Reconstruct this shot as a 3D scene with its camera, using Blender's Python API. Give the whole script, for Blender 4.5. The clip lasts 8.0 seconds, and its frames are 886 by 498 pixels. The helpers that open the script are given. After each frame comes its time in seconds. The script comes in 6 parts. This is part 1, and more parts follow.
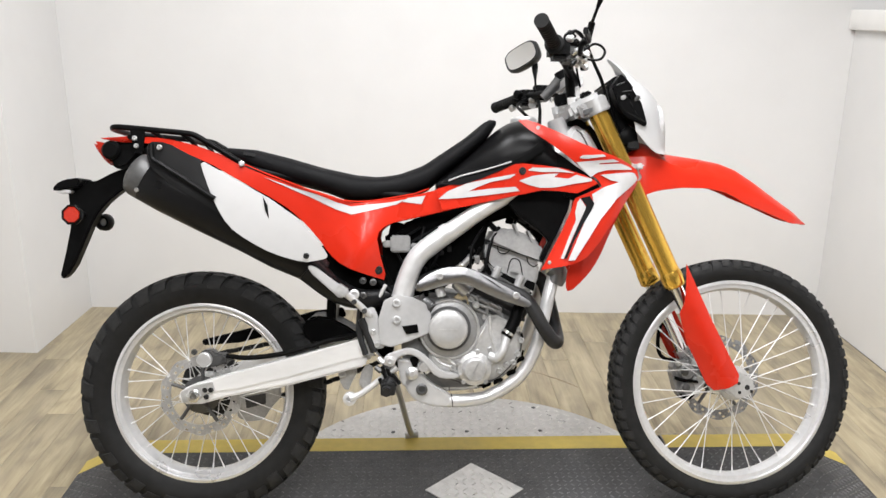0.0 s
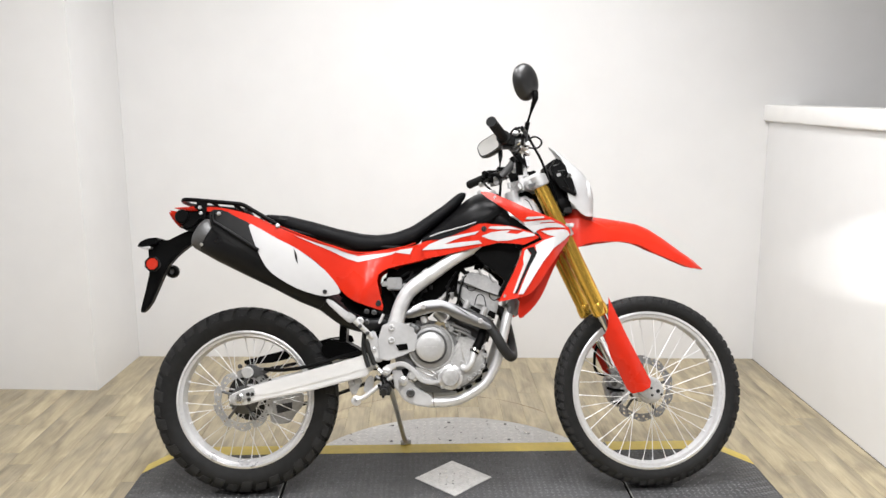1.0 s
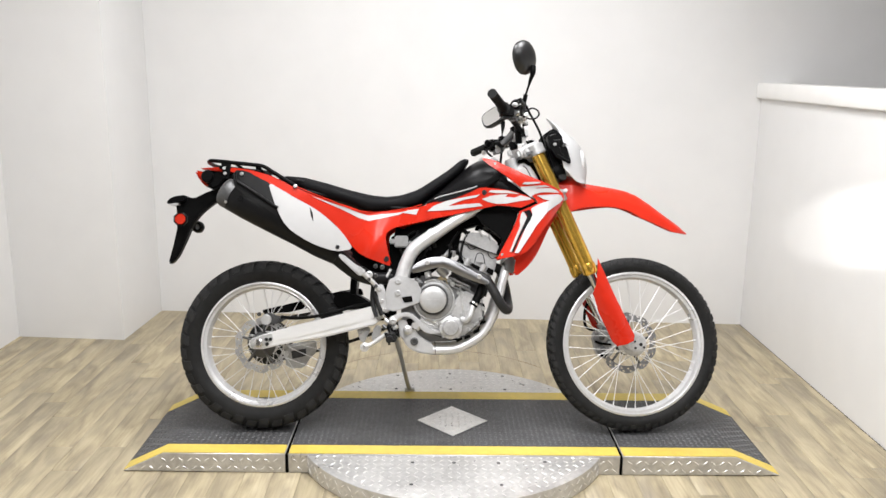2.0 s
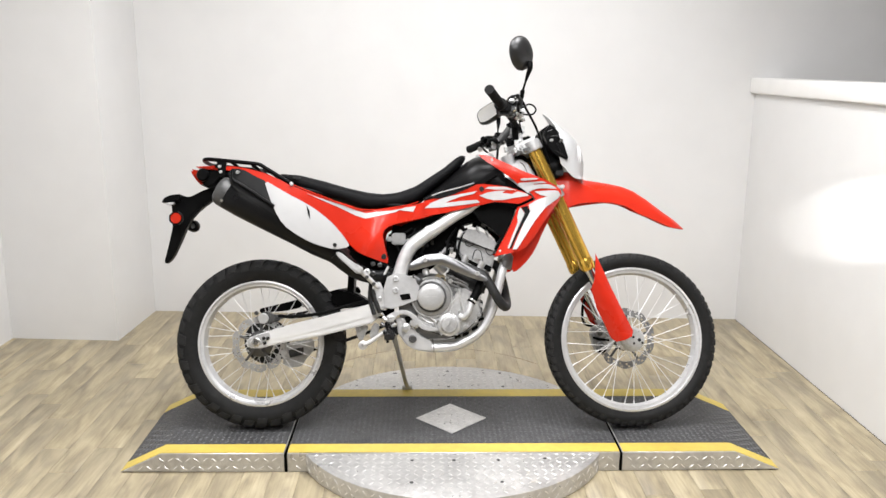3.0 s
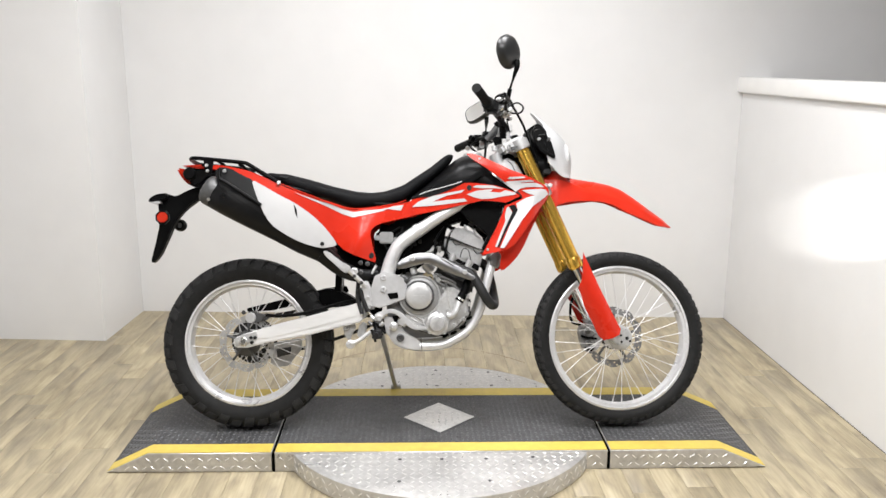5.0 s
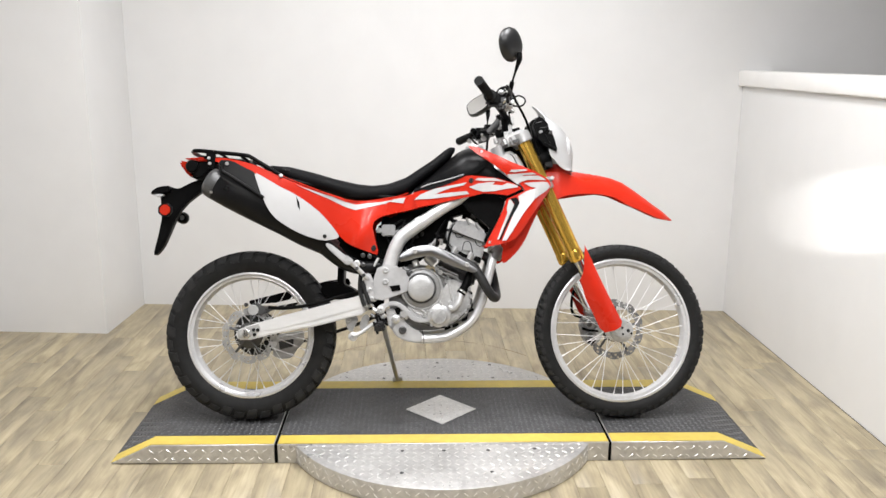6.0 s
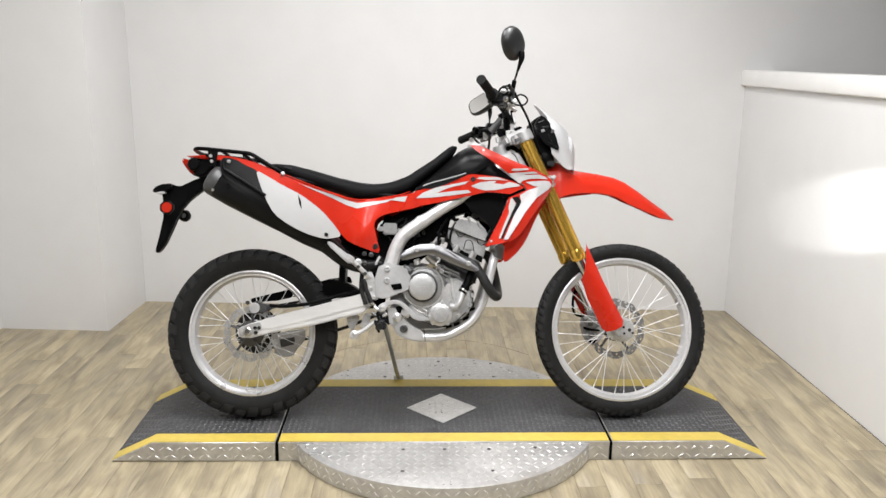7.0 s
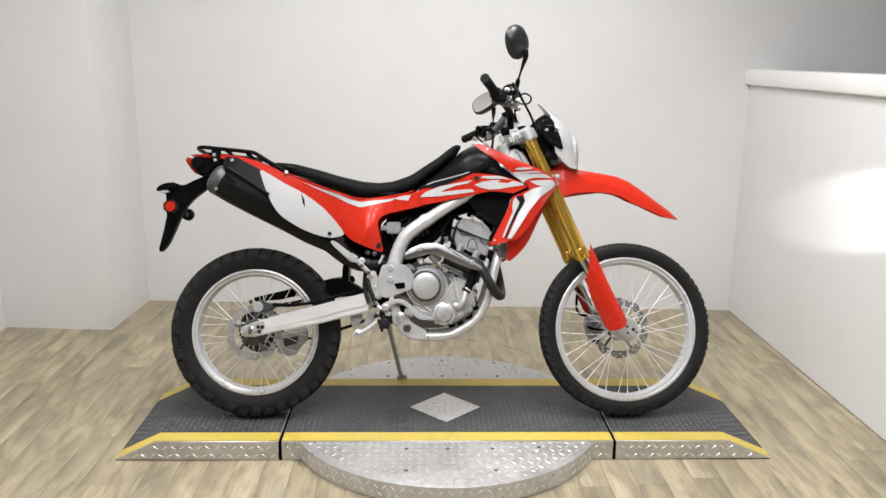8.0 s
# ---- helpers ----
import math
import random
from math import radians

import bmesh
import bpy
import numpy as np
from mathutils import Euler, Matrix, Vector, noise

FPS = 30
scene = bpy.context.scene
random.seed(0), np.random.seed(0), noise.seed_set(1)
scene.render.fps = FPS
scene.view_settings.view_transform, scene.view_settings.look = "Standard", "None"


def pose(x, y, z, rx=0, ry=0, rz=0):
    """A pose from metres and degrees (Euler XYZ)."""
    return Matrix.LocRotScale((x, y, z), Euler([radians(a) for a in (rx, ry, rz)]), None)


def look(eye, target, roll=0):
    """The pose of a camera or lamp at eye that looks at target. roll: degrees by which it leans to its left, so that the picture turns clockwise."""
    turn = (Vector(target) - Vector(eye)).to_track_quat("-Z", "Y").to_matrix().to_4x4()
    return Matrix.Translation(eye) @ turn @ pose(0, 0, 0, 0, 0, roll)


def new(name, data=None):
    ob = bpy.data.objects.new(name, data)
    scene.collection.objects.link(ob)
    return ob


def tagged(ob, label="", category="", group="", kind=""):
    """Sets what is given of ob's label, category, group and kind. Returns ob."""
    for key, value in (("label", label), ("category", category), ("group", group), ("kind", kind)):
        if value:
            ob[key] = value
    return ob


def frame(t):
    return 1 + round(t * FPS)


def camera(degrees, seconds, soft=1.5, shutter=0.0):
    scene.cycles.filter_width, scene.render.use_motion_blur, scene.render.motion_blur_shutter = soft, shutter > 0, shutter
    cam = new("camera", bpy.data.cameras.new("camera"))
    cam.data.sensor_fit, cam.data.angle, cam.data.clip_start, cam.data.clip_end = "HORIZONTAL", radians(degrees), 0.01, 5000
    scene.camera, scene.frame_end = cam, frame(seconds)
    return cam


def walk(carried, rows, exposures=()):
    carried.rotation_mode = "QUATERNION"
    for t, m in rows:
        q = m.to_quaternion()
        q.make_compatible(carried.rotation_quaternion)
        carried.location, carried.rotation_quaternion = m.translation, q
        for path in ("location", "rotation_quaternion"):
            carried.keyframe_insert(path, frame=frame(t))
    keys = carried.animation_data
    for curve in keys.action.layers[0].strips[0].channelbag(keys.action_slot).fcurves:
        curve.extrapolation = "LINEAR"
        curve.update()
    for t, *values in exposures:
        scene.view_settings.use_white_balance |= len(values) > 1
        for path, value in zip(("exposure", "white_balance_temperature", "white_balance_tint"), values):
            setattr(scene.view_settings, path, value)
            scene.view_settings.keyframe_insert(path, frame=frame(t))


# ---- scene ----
cam = camera(56.0, 8.0)
PATH = [
    (0, (-0.167, -2.067, 1.421), (-0.100, -0.153, 0.845), 0.4),
    (0.1, (-0.132, -2.147, 1.424), (-0.089, -0.233, 0.847), 0.6),
    (0.2, (-0.117, -2.229, 1.422), (-0.104, -0.315, 0.845), 1.3),
    (0.3, (-0.095, -2.309, 1.436), (-0.083, -0.378, 0.914), 0.8),
    (0.4, (-0.092, -2.386, 1.448), (-0.069, -0.445, 0.967), 0.1),
    (0.5, (-0.086, -2.473, 1.447), (-0.051, -0.523, 1.001), 0.6),
    (0.6, (-0.099, -2.545, 1.455), (-0.018, -0.595, 1.012), 1.3),
    (0.7, (-0.112, -2.615, 1.456), (-0.046, -0.667, 1.005), 1.2),
    (0.8, (-0.099, -2.688, 1.46), (-0.049, -0.736, 1.025), 0.6),
    (0.9, (-0.104, -2.752, 1.482), (-0.079, -0.796, 1.059), -0.3),
    (1, (-0.103, -2.826, 1.483), (-0.056, -0.863, 1.102), -0.2),
    (1.1, (-0.085, -2.867, 1.51), (-0.044, -0.907, 1.111), -0.3),
    (1.2, (-0.082, -2.925, 1.504), (-0.052, -0.963, 1.116), -0.1),
    (1.3, (-0.072, -2.97, 1.509), (-0.056, -1.014, 1.091), 0.6),
    (1.4, (-0.053, -3.014, 1.494), (-0.051, -1.061, 1.057), 1.0),
    (1.5, (-0.04, -3.061, 1.48), (-0.034, -1.105, 1.063), 0.7),
    (1.6, (-0.036, -3.072, 1.504), (-0.043, -1.122, 1.059), -0.1),
    (1.7, (-0.049, -3.092, 1.5), (-0.05, -1.142, 1.058), 0.2),
    (2.8, (-0.104, -3.089, 1.472), (-0.054, -1.14, 1.029), 0.7),
    (3, (-0.108, -3.083, 1.479), (-0.063, -1.134, 1.033), 0.4),
    (3.5, (-0.107, -3.071, 1.479), (-0.043, -1.122, 1.033), 0.4),
    (4, (-0.104, -3.073, 1.474), (-0.039, -1.123, 1.031), 0.2),
    (4.5, (-0.105, -3.08, 1.474), (-0.039, -1.131, 1.031), 0.3),
    (4.7, (-0.095, -3.079, 1.475), (-0.028, -1.13, 1.031), 0.5),
    (5.8, (-0.1, -3.098, 1.463), (-0.037, -1.15, 1.015), 0.2),
    (6, (-0.109, -3.092, 1.468), (-0.039, -1.147, 1.01), 0.5),
    (6.5, (-0.108, -3.092, 1.47), (-0.038, -1.149, 1.002), 0.5),
    (7, (-0.11, -3.091, 1.469), (-0.043, -1.146, 1.007), 0.7),
    (7.5, (-0.109, -3.085, 1.466), (-0.048, -1.142, 0.997), 0.6),
    (8, (-0.112, -3.087, 1.466), (-0.052, -1.142, 1.003), 0.7),
]
walk(cam, [(t, look(eye, target, roll)) for t, eye, target, roll in PATH],
     exposures=[(0, 0.0), (0.5, 0.08), (1, 0.05), (1.7, 0.0), (4.7, 0.0), (6, -0.06), (7, -0.2), (8, -0.3)])
scene.view_settings.exposure = 0.0

# ---- light ----
world = bpy.data.worlds.new("room_world")
world.use_nodes = True
world.node_tree.nodes["Background"].inputs["Color"].default_value = (1.0, 0.98, 0.95, 1)
world.node_tree.nodes["Background"].inputs["Strength"].default_value = 0.02
scene.world = world


def area_lamp(name, x, y, z, sx, sy, watts, colour):
    data = bpy.data.lights.new(name, "AREA")
    data.shape, data.size, data.size_y, data.energy, data.color = "RECTANGLE", sx, sy, watts, colour
    ob = new(name, data)
    ob.matrix_world = pose(x, y, z)
    return ob


CEIL = 2.9
LAMPS = [(-0.60, -0.30, 53.0), (0.50, -0.30, 53.0), (-0.60, -2.2, 39.0), (0.50, -2.2, 39.0)]
for lx, ly, watts in LAMPS:
    area_lamp("ceiling_lamp", lx, ly, CEIL - 0.075, 0.5, 1.1, watts, (0.947, 0.950, 0.968))
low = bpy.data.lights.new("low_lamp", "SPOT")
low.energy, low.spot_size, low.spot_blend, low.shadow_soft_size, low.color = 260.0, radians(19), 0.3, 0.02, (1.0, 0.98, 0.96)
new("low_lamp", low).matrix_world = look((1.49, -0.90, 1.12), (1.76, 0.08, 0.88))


# ---- materials ----
def ramp(nodes, links, fac, stops):
    node = nodes.new("ShaderNodeValToRGB")
    links.new(fac, node.inputs["Fac"])
    el = node.color_ramp.elements
    while len(el) < len(stops):
        el.new(0.5)
    for e, (p, c) in zip(el, stops):
        e.position, e.color = p, (*c, 1)
    return node.outputs["Color"]


def material(name, colour, rough=0.5, metal=0.0, coat=0.0, grain=40.0, vary=0.12, bump=0.05, bump_scale=300.0, stretch=(1, 1, 1), rough_vary=0.1, spec=0.5):
    m = bpy.data.materials.new(name)
    m.use_nodes = True
    nodes, links = m.node_tree.nodes, m.node_tree.links
    b = nodes["Principled BSDF"]
    b.inputs["Metallic"].default_value = metal
    b.inputs["Coat Weight"].default_value = coat
    b.inputs["Coat Roughness"].default_value = 0.12
    b.inputs["Specular IOR Level"].default_value = spec
    tc = nodes.new("ShaderNodeTexCoord")
    mp = nodes.new("ShaderNodeMapping")
    mp.inputs["Scale"].default_value = stretch
    links.new(tc.outputs["Object"], mp.inputs["Vector"])
    big = nodes.new("ShaderNodeTexNoise")
    big.inputs["Scale"].default_value, big.inputs["Detail"].default_value = grain / 8, 5
    fine = nodes.new("ShaderNodeTexNoise")
    fine.inputs["Scale"].default_value, fine.inputs["Detail"].default_value = grain, 4
    for n in (big, fine):
        links.new(mp.outputs["Vector"], n.inputs["Vector"])
    mix = nodes.new("ShaderNodeMath")
    mix.operation = "ADD"
    links.new(big.outputs["Fac"], mix.inputs[0]), links.new(fine.outputs["Fac"], mix.inputs[1])
    half = nodes.new("ShaderNodeMath")
    half.operation = "MULTIPLY"
    half.inputs[1].default_value = 0.5
    links.new(mix.outputs[0], half.inputs[0])
    lo, hi = [c * (1 - vary) for c in colour], [min(1, c * (1 + vary)) for c in colour]
    links.new(ramp(nodes, links, half.outputs[0], [(0.35, lo), (0.65, hi)]), b.inputs["Base Color"])
    rr = nodes.new("ShaderNodeMapRange")
    rr.inputs["From Min"].default_value, rr.inputs["From Max"].default_value = 0.3, 0.7
    rr.inputs["To Min"].default_value, rr.inputs["To Max"].default_value = max(0.02, rough - rough_vary), min(1, rough + rough_vary)
    links.new(big.outputs["Fac"], rr.inputs["Value"]), links.new(rr.outputs["Result"], b.inputs["Roughness"])
    if bump:
        bn = nodes.new("ShaderNodeTexNoise")
        bn.inputs["Scale"].default_value, bn.inputs["Detail"].default_value = bump_scale, 3
        links.new(mp.outputs["Vector"], bn.inputs["Vector"])
        bu = nodes.new("ShaderNodeBump")
        bu.inputs["Strength"].default_value, bu.inputs["Distance"].default_value = bump, 0.002
        links.new(bn.outputs["Fac"], bu.inputs["Height"]), links.new(bu.outputs["Normal"], b.inputs["Normal"])
    return m


RED = material("red_plastic", (0.50, 0.021, 0.008), 0.30, coat=0.14, spec=0.22, grain=25, vary=0.05, bump=0.03, bump_scale=120)
WHITE = material("white_plastic", (0.48, 0.48, 0.485), 0.33, coat=0.25, grain=20, vary=0.03, bump=0.02)
COWL = material("thin_white_plastic", (0.60, 0.60, 0.605), 0.33, coat=0.2, grain=20, vary=0.03, bump=0.02)
see_through, blend = COWL.node_tree.nodes.new("ShaderNodeBsdfTranslucent"), COWL.node_tree.nodes.new("ShaderNodeMixShader")
see_through.inputs["Color"].default_value, blend.inputs["Fac"].default_value = (0.85, 0.85, 0.84, 1), 0.42
COWL.node_tree.links.new(COWL.node_tree.nodes["Principled BSDF"].outputs[0], blend.inputs[1])
COWL.node_tree.links.new(see_through.outputs[0], blend.inputs[2])
COWL.node_tree.links.new(blend.outputs[0], COWL.node_tree.nodes["Material Output"].inputs["Surface"])
DECAL_WHITE = material("white_vinyl", (0.47, 0.465, 0.47), 0.32, grain=60, vary=0.05, bump=0.0)
DECAL_GREY = material("dark_vinyl", (0.005, 0.005, 0.0055), 0.45, spec=0.12, grain=60, vary=0.1, bump=0.0)
BLACK = material("black_plastic", (0.003, 0.003, 0.0032), 0.38, grain=60, vary=0.3, bump=0.12, bump_scale=700, spec=0.07)
TANKBLACK = material("satin_black_cover", (0.0022, 0.0022, 0.0025), 0.34, coat=0.0, spec=0.15, grain=30, vary=0.2, bump=0.04, bump_scale=500)
SEAT = material("seat_vinyl", (0.0045, 0.0045, 0.005), 0.56, grain=80, vary=0.25, bump=0.35, bump_scale=900, spec=0.08)
MUFFLER = material("satin_black_muffler", (0.005, 0.005, 0.0054), 0.34, metal=0.0, spec=0.18, grain=70, vary=0.2, bump=0.08, bump_scale=600)
RUBBER = material("tyre_rubber", (0.011, 0.011, 0.0112), 0.60, grain=50, vary=0.3, bump=0.3, bump_scale=500, spec=0.2)
LUG = material("scuffed_tread_rubber", (0.017, 0.017, 0.0172), 0.62, grain=90, vary=0.4, bump=0.3, bump_scale=500, spec=0.22)
GRIPRUB = material("grip_rubber", (0.006, 0.006, 0.006), 0.7, spec=0.15, grain=50, vary=0.2, bump=0.3, bump_scale=600)
ALU = material("brushed_aluminium", (0.90, 0.90, 0.90), 0.40, metal=0.45, grain=90, vary=0.03, bump=0.06, bump_scale=400, stretch=(0.3, 1, 1))
FRAME = material("silver_frame_paint", (0.60, 0.60, 0.605), 0.36, metal=0.5, grain=50, vary=0.06, bump=0.05)
CAST = material("cast_aluminium", (0.55, 0.55, 0.55), 0.36, metal=0.68, grain=110, vary=0.14, bump=0.25, bump_scale=900)
RINGPAINT = material("grey_clutch_housing_paint", (0.27, 0.27, 0.27), 0.40, metal=0.5, grain=90, vary=0.12, bump=0.12, bump_scale=800)
CAST_DARK = material("grey_engine_paint", (0.085, 0.085, 0.086), 0.40, metal=0.5, grain=90, vary=0.15, bump=0.15, bump_scale=800)
HEADC = material("satin_head_cover", (0.38, 0.38, 0.38), 0.42, metal=0.55, grain=110, vary=0.12, bump=0.2, bump_scale=900)
PLATE = material("grey_satin_guard", (0.46, 0.46, 0.465), 0.45, metal=0.3, grain=70, vary=0.06, bump=0.05)
RIM = material("polished_rim_aluminium", (0.63, 0.63, 0.64), 0.34, metal=0.5, grain=90, vary=0.06, bump=0.03, stretch=(1, 0.4, 1))
DISC = material("brake_disc_steel", (0.62, 0.62, 0.625), 0.34, metal=0.8, grain=160, vary=0.15, bump=0.04)
# front disc is the same light metal; its shade is put into this colour
DISC_SHADED = material("shaded_disc_steel", (0.25, 0.25, 0.255), 0.40, metal=0.7, grain=200, vary=0.45, bump=0.1)
CLUTCH = material("satin_clutch_cover", (0.50, 0.50, 0.50), 0.38, metal=0.55, grain=110, vary=0.06, bump=0.1, bump_scale=900)
GUARD = material("satin_black_guard", (0.005, 0.005, 0.0054), 0.36, grain=50, vary=0.15, bump=0.08, bump_scale=700, spec=0.25)
TAN = material("floor_tan_colour", (0.42, 0.34, 0.20), 0.55, grain=60, vary=0.12, bump=0.1)
STEEL = material("bright_steel", (0.66, 0.66, 0.65), 0.25, metal=1.0, grain=120, vary=0.1, bump=0.04)
HEADER = material("dark_header_steel", (0.014, 0.014, 0.0145), 0.42, spec=0.35, metal=0.1, grain=80, vary=0.25, bump=0.1)
SHIELD = material("heat_shield_steel", (0.21, 0.21, 0.215), 0.40, metal=0.9, grain=60, vary=0.08, bump=0.04)
GOLD = material("gold_anodised", (0.78, 0.48, 0.085), 0.22, metal=0.86, grain=60, vary=0.05, bump=0.0, rough_vary=0.02)
CHROME = material("hard_chrome", (0.75, 0.75, 0.76), 0.08, metal=1.0, grain=60, vary=0.03, bump=0.0, rough_vary=0.03)
SPOKE = material("spoke_steel", (0.74, 0.74, 0.75), 0.50, metal=0.45, grain=60, vary=0.05, bump=0.0)
SHELL = material("satin_mirror_shell", (0.012, 0.012, 0.0125), 0.36, grain=60, vary=0.2, bump=0.06, bump_scale=600, spec=0.5)
MIRROR = material("mirror_glass", (0.86, 0.86, 0.85), 0.02, metal=1.0, grain=5, vary=0.0, bump=0.0, rough_vary=0.0)
REDLENS = material("red_lens", (0.40, 0.018, 0.006), 0.14, coat=0.6, grain=200, vary=0.15, bump=0.1, bump_scale=250)
CLEAR = material("clear_lens", (0.55, 0.55, 0.56), 0.1, coat=0.6, grain=100, vary=0.1, bump=0.05)
# near-black for painted gap shade as well as black inner parts
DARK = material("shade_and_inner_black", (0.0025, 0.0025, 0.0025), 0.6, grain=70, vary=0.4, bump=0.2, spec=0.03)
# unseen wall kept dark so metal and gloss black reflect something dim
ROOM = material("reflection_dark_paint", (0.13, 0.12, 0.11), 0.6, grain=5, vary=0.2, bump=0.05)
WALL = material("white_wall_paint", (0.715, 0.711, 0.708), 0.42, grain=6, vary=0.02, bump=0.10, bump_scale=90, spec=0.35)
# ceiling is out of view; darker than the walls to reduce bounce light
CEILING = material("dimmed_ceiling_paint", (0.50, 0.49, 0.48), 0.8, grain=6, vary=0.03, bump=0.1, bump_scale=60)
TRIM = material("painted_trim", (0.80, 0.79, 0.775), 0.38, grain=8, vary=0.03, bump=0.05)
TREAD = material("diamond_plate_steel", (0.57, 0.563, 0.552), 0.36, metal=0.6, grain=45, vary=0.16, bump=0.12, bump_scale=300)
BAR = material("worn_tread_bar", (0.80, 0.79, 0.77), 0.34, metal=0.7, grain=120, vary=0.1, bump=0.05)
DECK = material("dark_anti_slip_paint", (0.046, 0.046, 0.048), 0.55, grain=30, vary=0.35, bump=0.5, bump_scale=500)
# bars lighter than the deck coat, with their glints put into the colour
DECKBAR = material("scuffed_glint_anti_slip", (0.115, 0.115, 0.117), 0.36, grain=60, vary=0.4, bump=0.3, bump_scale=500)
YELLOW = material("yellow_floor_tape", (0.57, 0.43, 0.080), 0.45, grain=35, vary=0.10, bump=0.12, bump_scale=160)


def wood_material():
    m = bpy.data.materials.new("plank_vinyl")
    m.use_nodes = True
    nodes, links = m.node_tree.nodes, m.node_tree.links
    b = nodes["Principled BSDF"]
    info = nodes.new("ShaderNodeObjectInfo")
    geo = nodes.new("ShaderNodeNewGeometry")
    add = nodes.new("ShaderNodeMath")
    links.new(info.outputs["Random"], add.inputs[0]), links.new(geo.outputs["Random Per Island"], add.inputs[1])
    shift = nodes.new("ShaderNodeCombineXYZ")
    mul = nodes.new("ShaderNodeMath")
    mul.operation, mul.inputs[1].default_value = "MULTIPLY", 37.0
    links.new(add.outputs[0], mul.inputs[0])
    links.new(mul.outputs[0], shift.inputs["X"]), links.new(mul.outputs[0], shift.inputs["Z"])
    pos = nodes.new("ShaderNodeVectorMath")
    links.new(geo.outputs["Position"], pos.inputs[0]), links.new(shift.outputs[0], pos.inputs[1])
    mp = nodes.new("ShaderNodeMapping")
    mp.inputs["Scale"].default_value = (13.0, 3.6, 3.0)
    links.new(pos.outputs[0], mp.inputs["Vector"])
    cloud = nodes.new("ShaderNodeTexNoise")
    cloud.inputs["Scale"].default_value, cloud.inputs["Detail"].default_value, cloud.inputs["Distortion"].default_value = 1.2, 6, 0.8
    links.new(mp.outputs["Vector"], cloud.inputs["Vector"])
    grain = nodes.new("ShaderNodeTexNoise")
    mp2 = nodes.new("ShaderNodeMapping")
    mp2.inputs["Scale"].default_value = (70.0, 3.5, 3.0)
    links.new(pos.outputs[0], mp2.inputs["Vector"]), links.new(mp2.outputs["Vector"], grain.inputs["Vector"])
    grain.inputs["Scale"].default_value, grain.inputs["Detail"].default_value, grain.inputs["Distortion"].default_value = 1.5, 8, 0.4
    mixer = nodes.new("ShaderNodeMix")
    mixer.data_type = "FLOAT"
    mixer.inputs["Factor"].default_value = 0.32
    links.new(cloud.outputs["Fac"], mixer.inputs[2]), links.new(grain.outputs["Fac"], mixer.inputs[3])
    tone = nodes.new("ShaderNodeMath")
    tone.operation = "FRACT"
    links.new(add.outputs[0], tone.inputs[0])
    tr = nodes.new("ShaderNodeMapRange")
    tr.inputs["To Min"].default_value, tr.inputs["To Max"].default_value = -0.026, 0.026
    links.new(tone.outputs[0], tr.inputs["Value"])
    tot = nodes.new("ShaderNodeMath")
    links.new(mixer.outputs[0], tot.inputs[0]), links.new(tr.outputs["Result"], tot.inputs[1])
    links.new(ramp(nodes, links, tot.outputs[0], [(0.27, (0.185, 0.152, 0.102)), (0.42, (0.285, 0.240, 0.164)), (0.54, (0.380, 0.320, 0.210)), (0.70, (0.485, 0.415, 0.280))]), b.inputs["Base Color"])
    b.inputs["Roughness"].default_value = 0.42
    bu = nodes.new("ShaderNodeBump")
    bu.inputs["Strength"].default_value, bu.inputs["Distance"].default_value = 0.15, 0.001
    links.new(grain.outputs["Fac"], bu.inputs["Height"]), links.new(bu.outputs["Normal"], b.inputs["Normal"])
    return m


WOOD = wood_material()
DARK_JOINT = material("dark_joint_line", (0.045, 0.040, 0.035), 0.7, grain=30, vary=0.4, bump=0.1)
WOODGAP = material("plank_joint", (0.17, 0.138, 0.098), 0.7, grain=40, vary=0.2, bump=0.0)
SCUFF = material("brown_scuffed_vinyl", (0.21, 0.165, 0.115), 0.6, grain=30, vary=0.35, bump=0.05)
GLOW = bpy.data.materials.new("lamp_diffuser")
GLOW.use_nodes = True
GLOW.node_tree.nodes["Principled BSDF"].inputs["Emission Color"].default_value = (1, 0.97, 0.93, 1)
GLOW.node_tree.nodes["Principled BSDF"].inputs["Emission Strength"].default_value = 3.0


# ---- mesh tools ----
def finish(name, bm, mat, angle=38):
    bmesh.ops.recalc_face_normals(bm, faces=bm.faces)
    me = bpy.data.meshes.new(name)
    bm.to_mesh(me)
    bm.free()
    me.materials.append(mat)
    me.polygons.foreach_set("use_smooth", [True] * len(me.polygons))
    me.set_sharp_from_angle(angle=radians(angle))
    return me


def part(name, bm, mat, parent=None, label="", m=None, angle=38):
    ob = new(name, finish(name, bm, mat, angle))
    if parent is not None:
        ob.parent = parent
    if m is not None:
        ob.matrix_basis = m
    return tagged(ob, label)


def chaikin(pts, times, closed=True):
    for _ in range(times):
        out = []
        n = len(pts)
        for i in range(n if closed else n - 1):
            a, b = pts[i], pts[(i + 1) % n]
            out += [tuple(p * 0.75 + q * 0.25 for p, q in zip(a, b)), tuple(p * 0.25 + q * 0.75 for p, q in zip(a, b))]
        pts = out if closed else [pts[0], *out, pts[-1]]
    return pts


def join(bm, other):
    """Adds the geometry of other to bm."""
    me = bpy.data.meshes.new("tmp")
    other.to_mesh(me)
    other.free()
    bm.from_mesh(me)
    bpy.data.meshes.remove(me)
    return bm


def bevel_sharp(bm, size, angle=50, segments=2):
    edges = [e for e in bm.edges if len(e.link_faces) == 2 and e.calc_face_angle(0) > radians(angle)]
    if size and edges:
        bmesh.ops.bevel(bm, geom=edges, offset=size, segments=segments, affect="EDGES", clamp_overlap=True)
    return bm


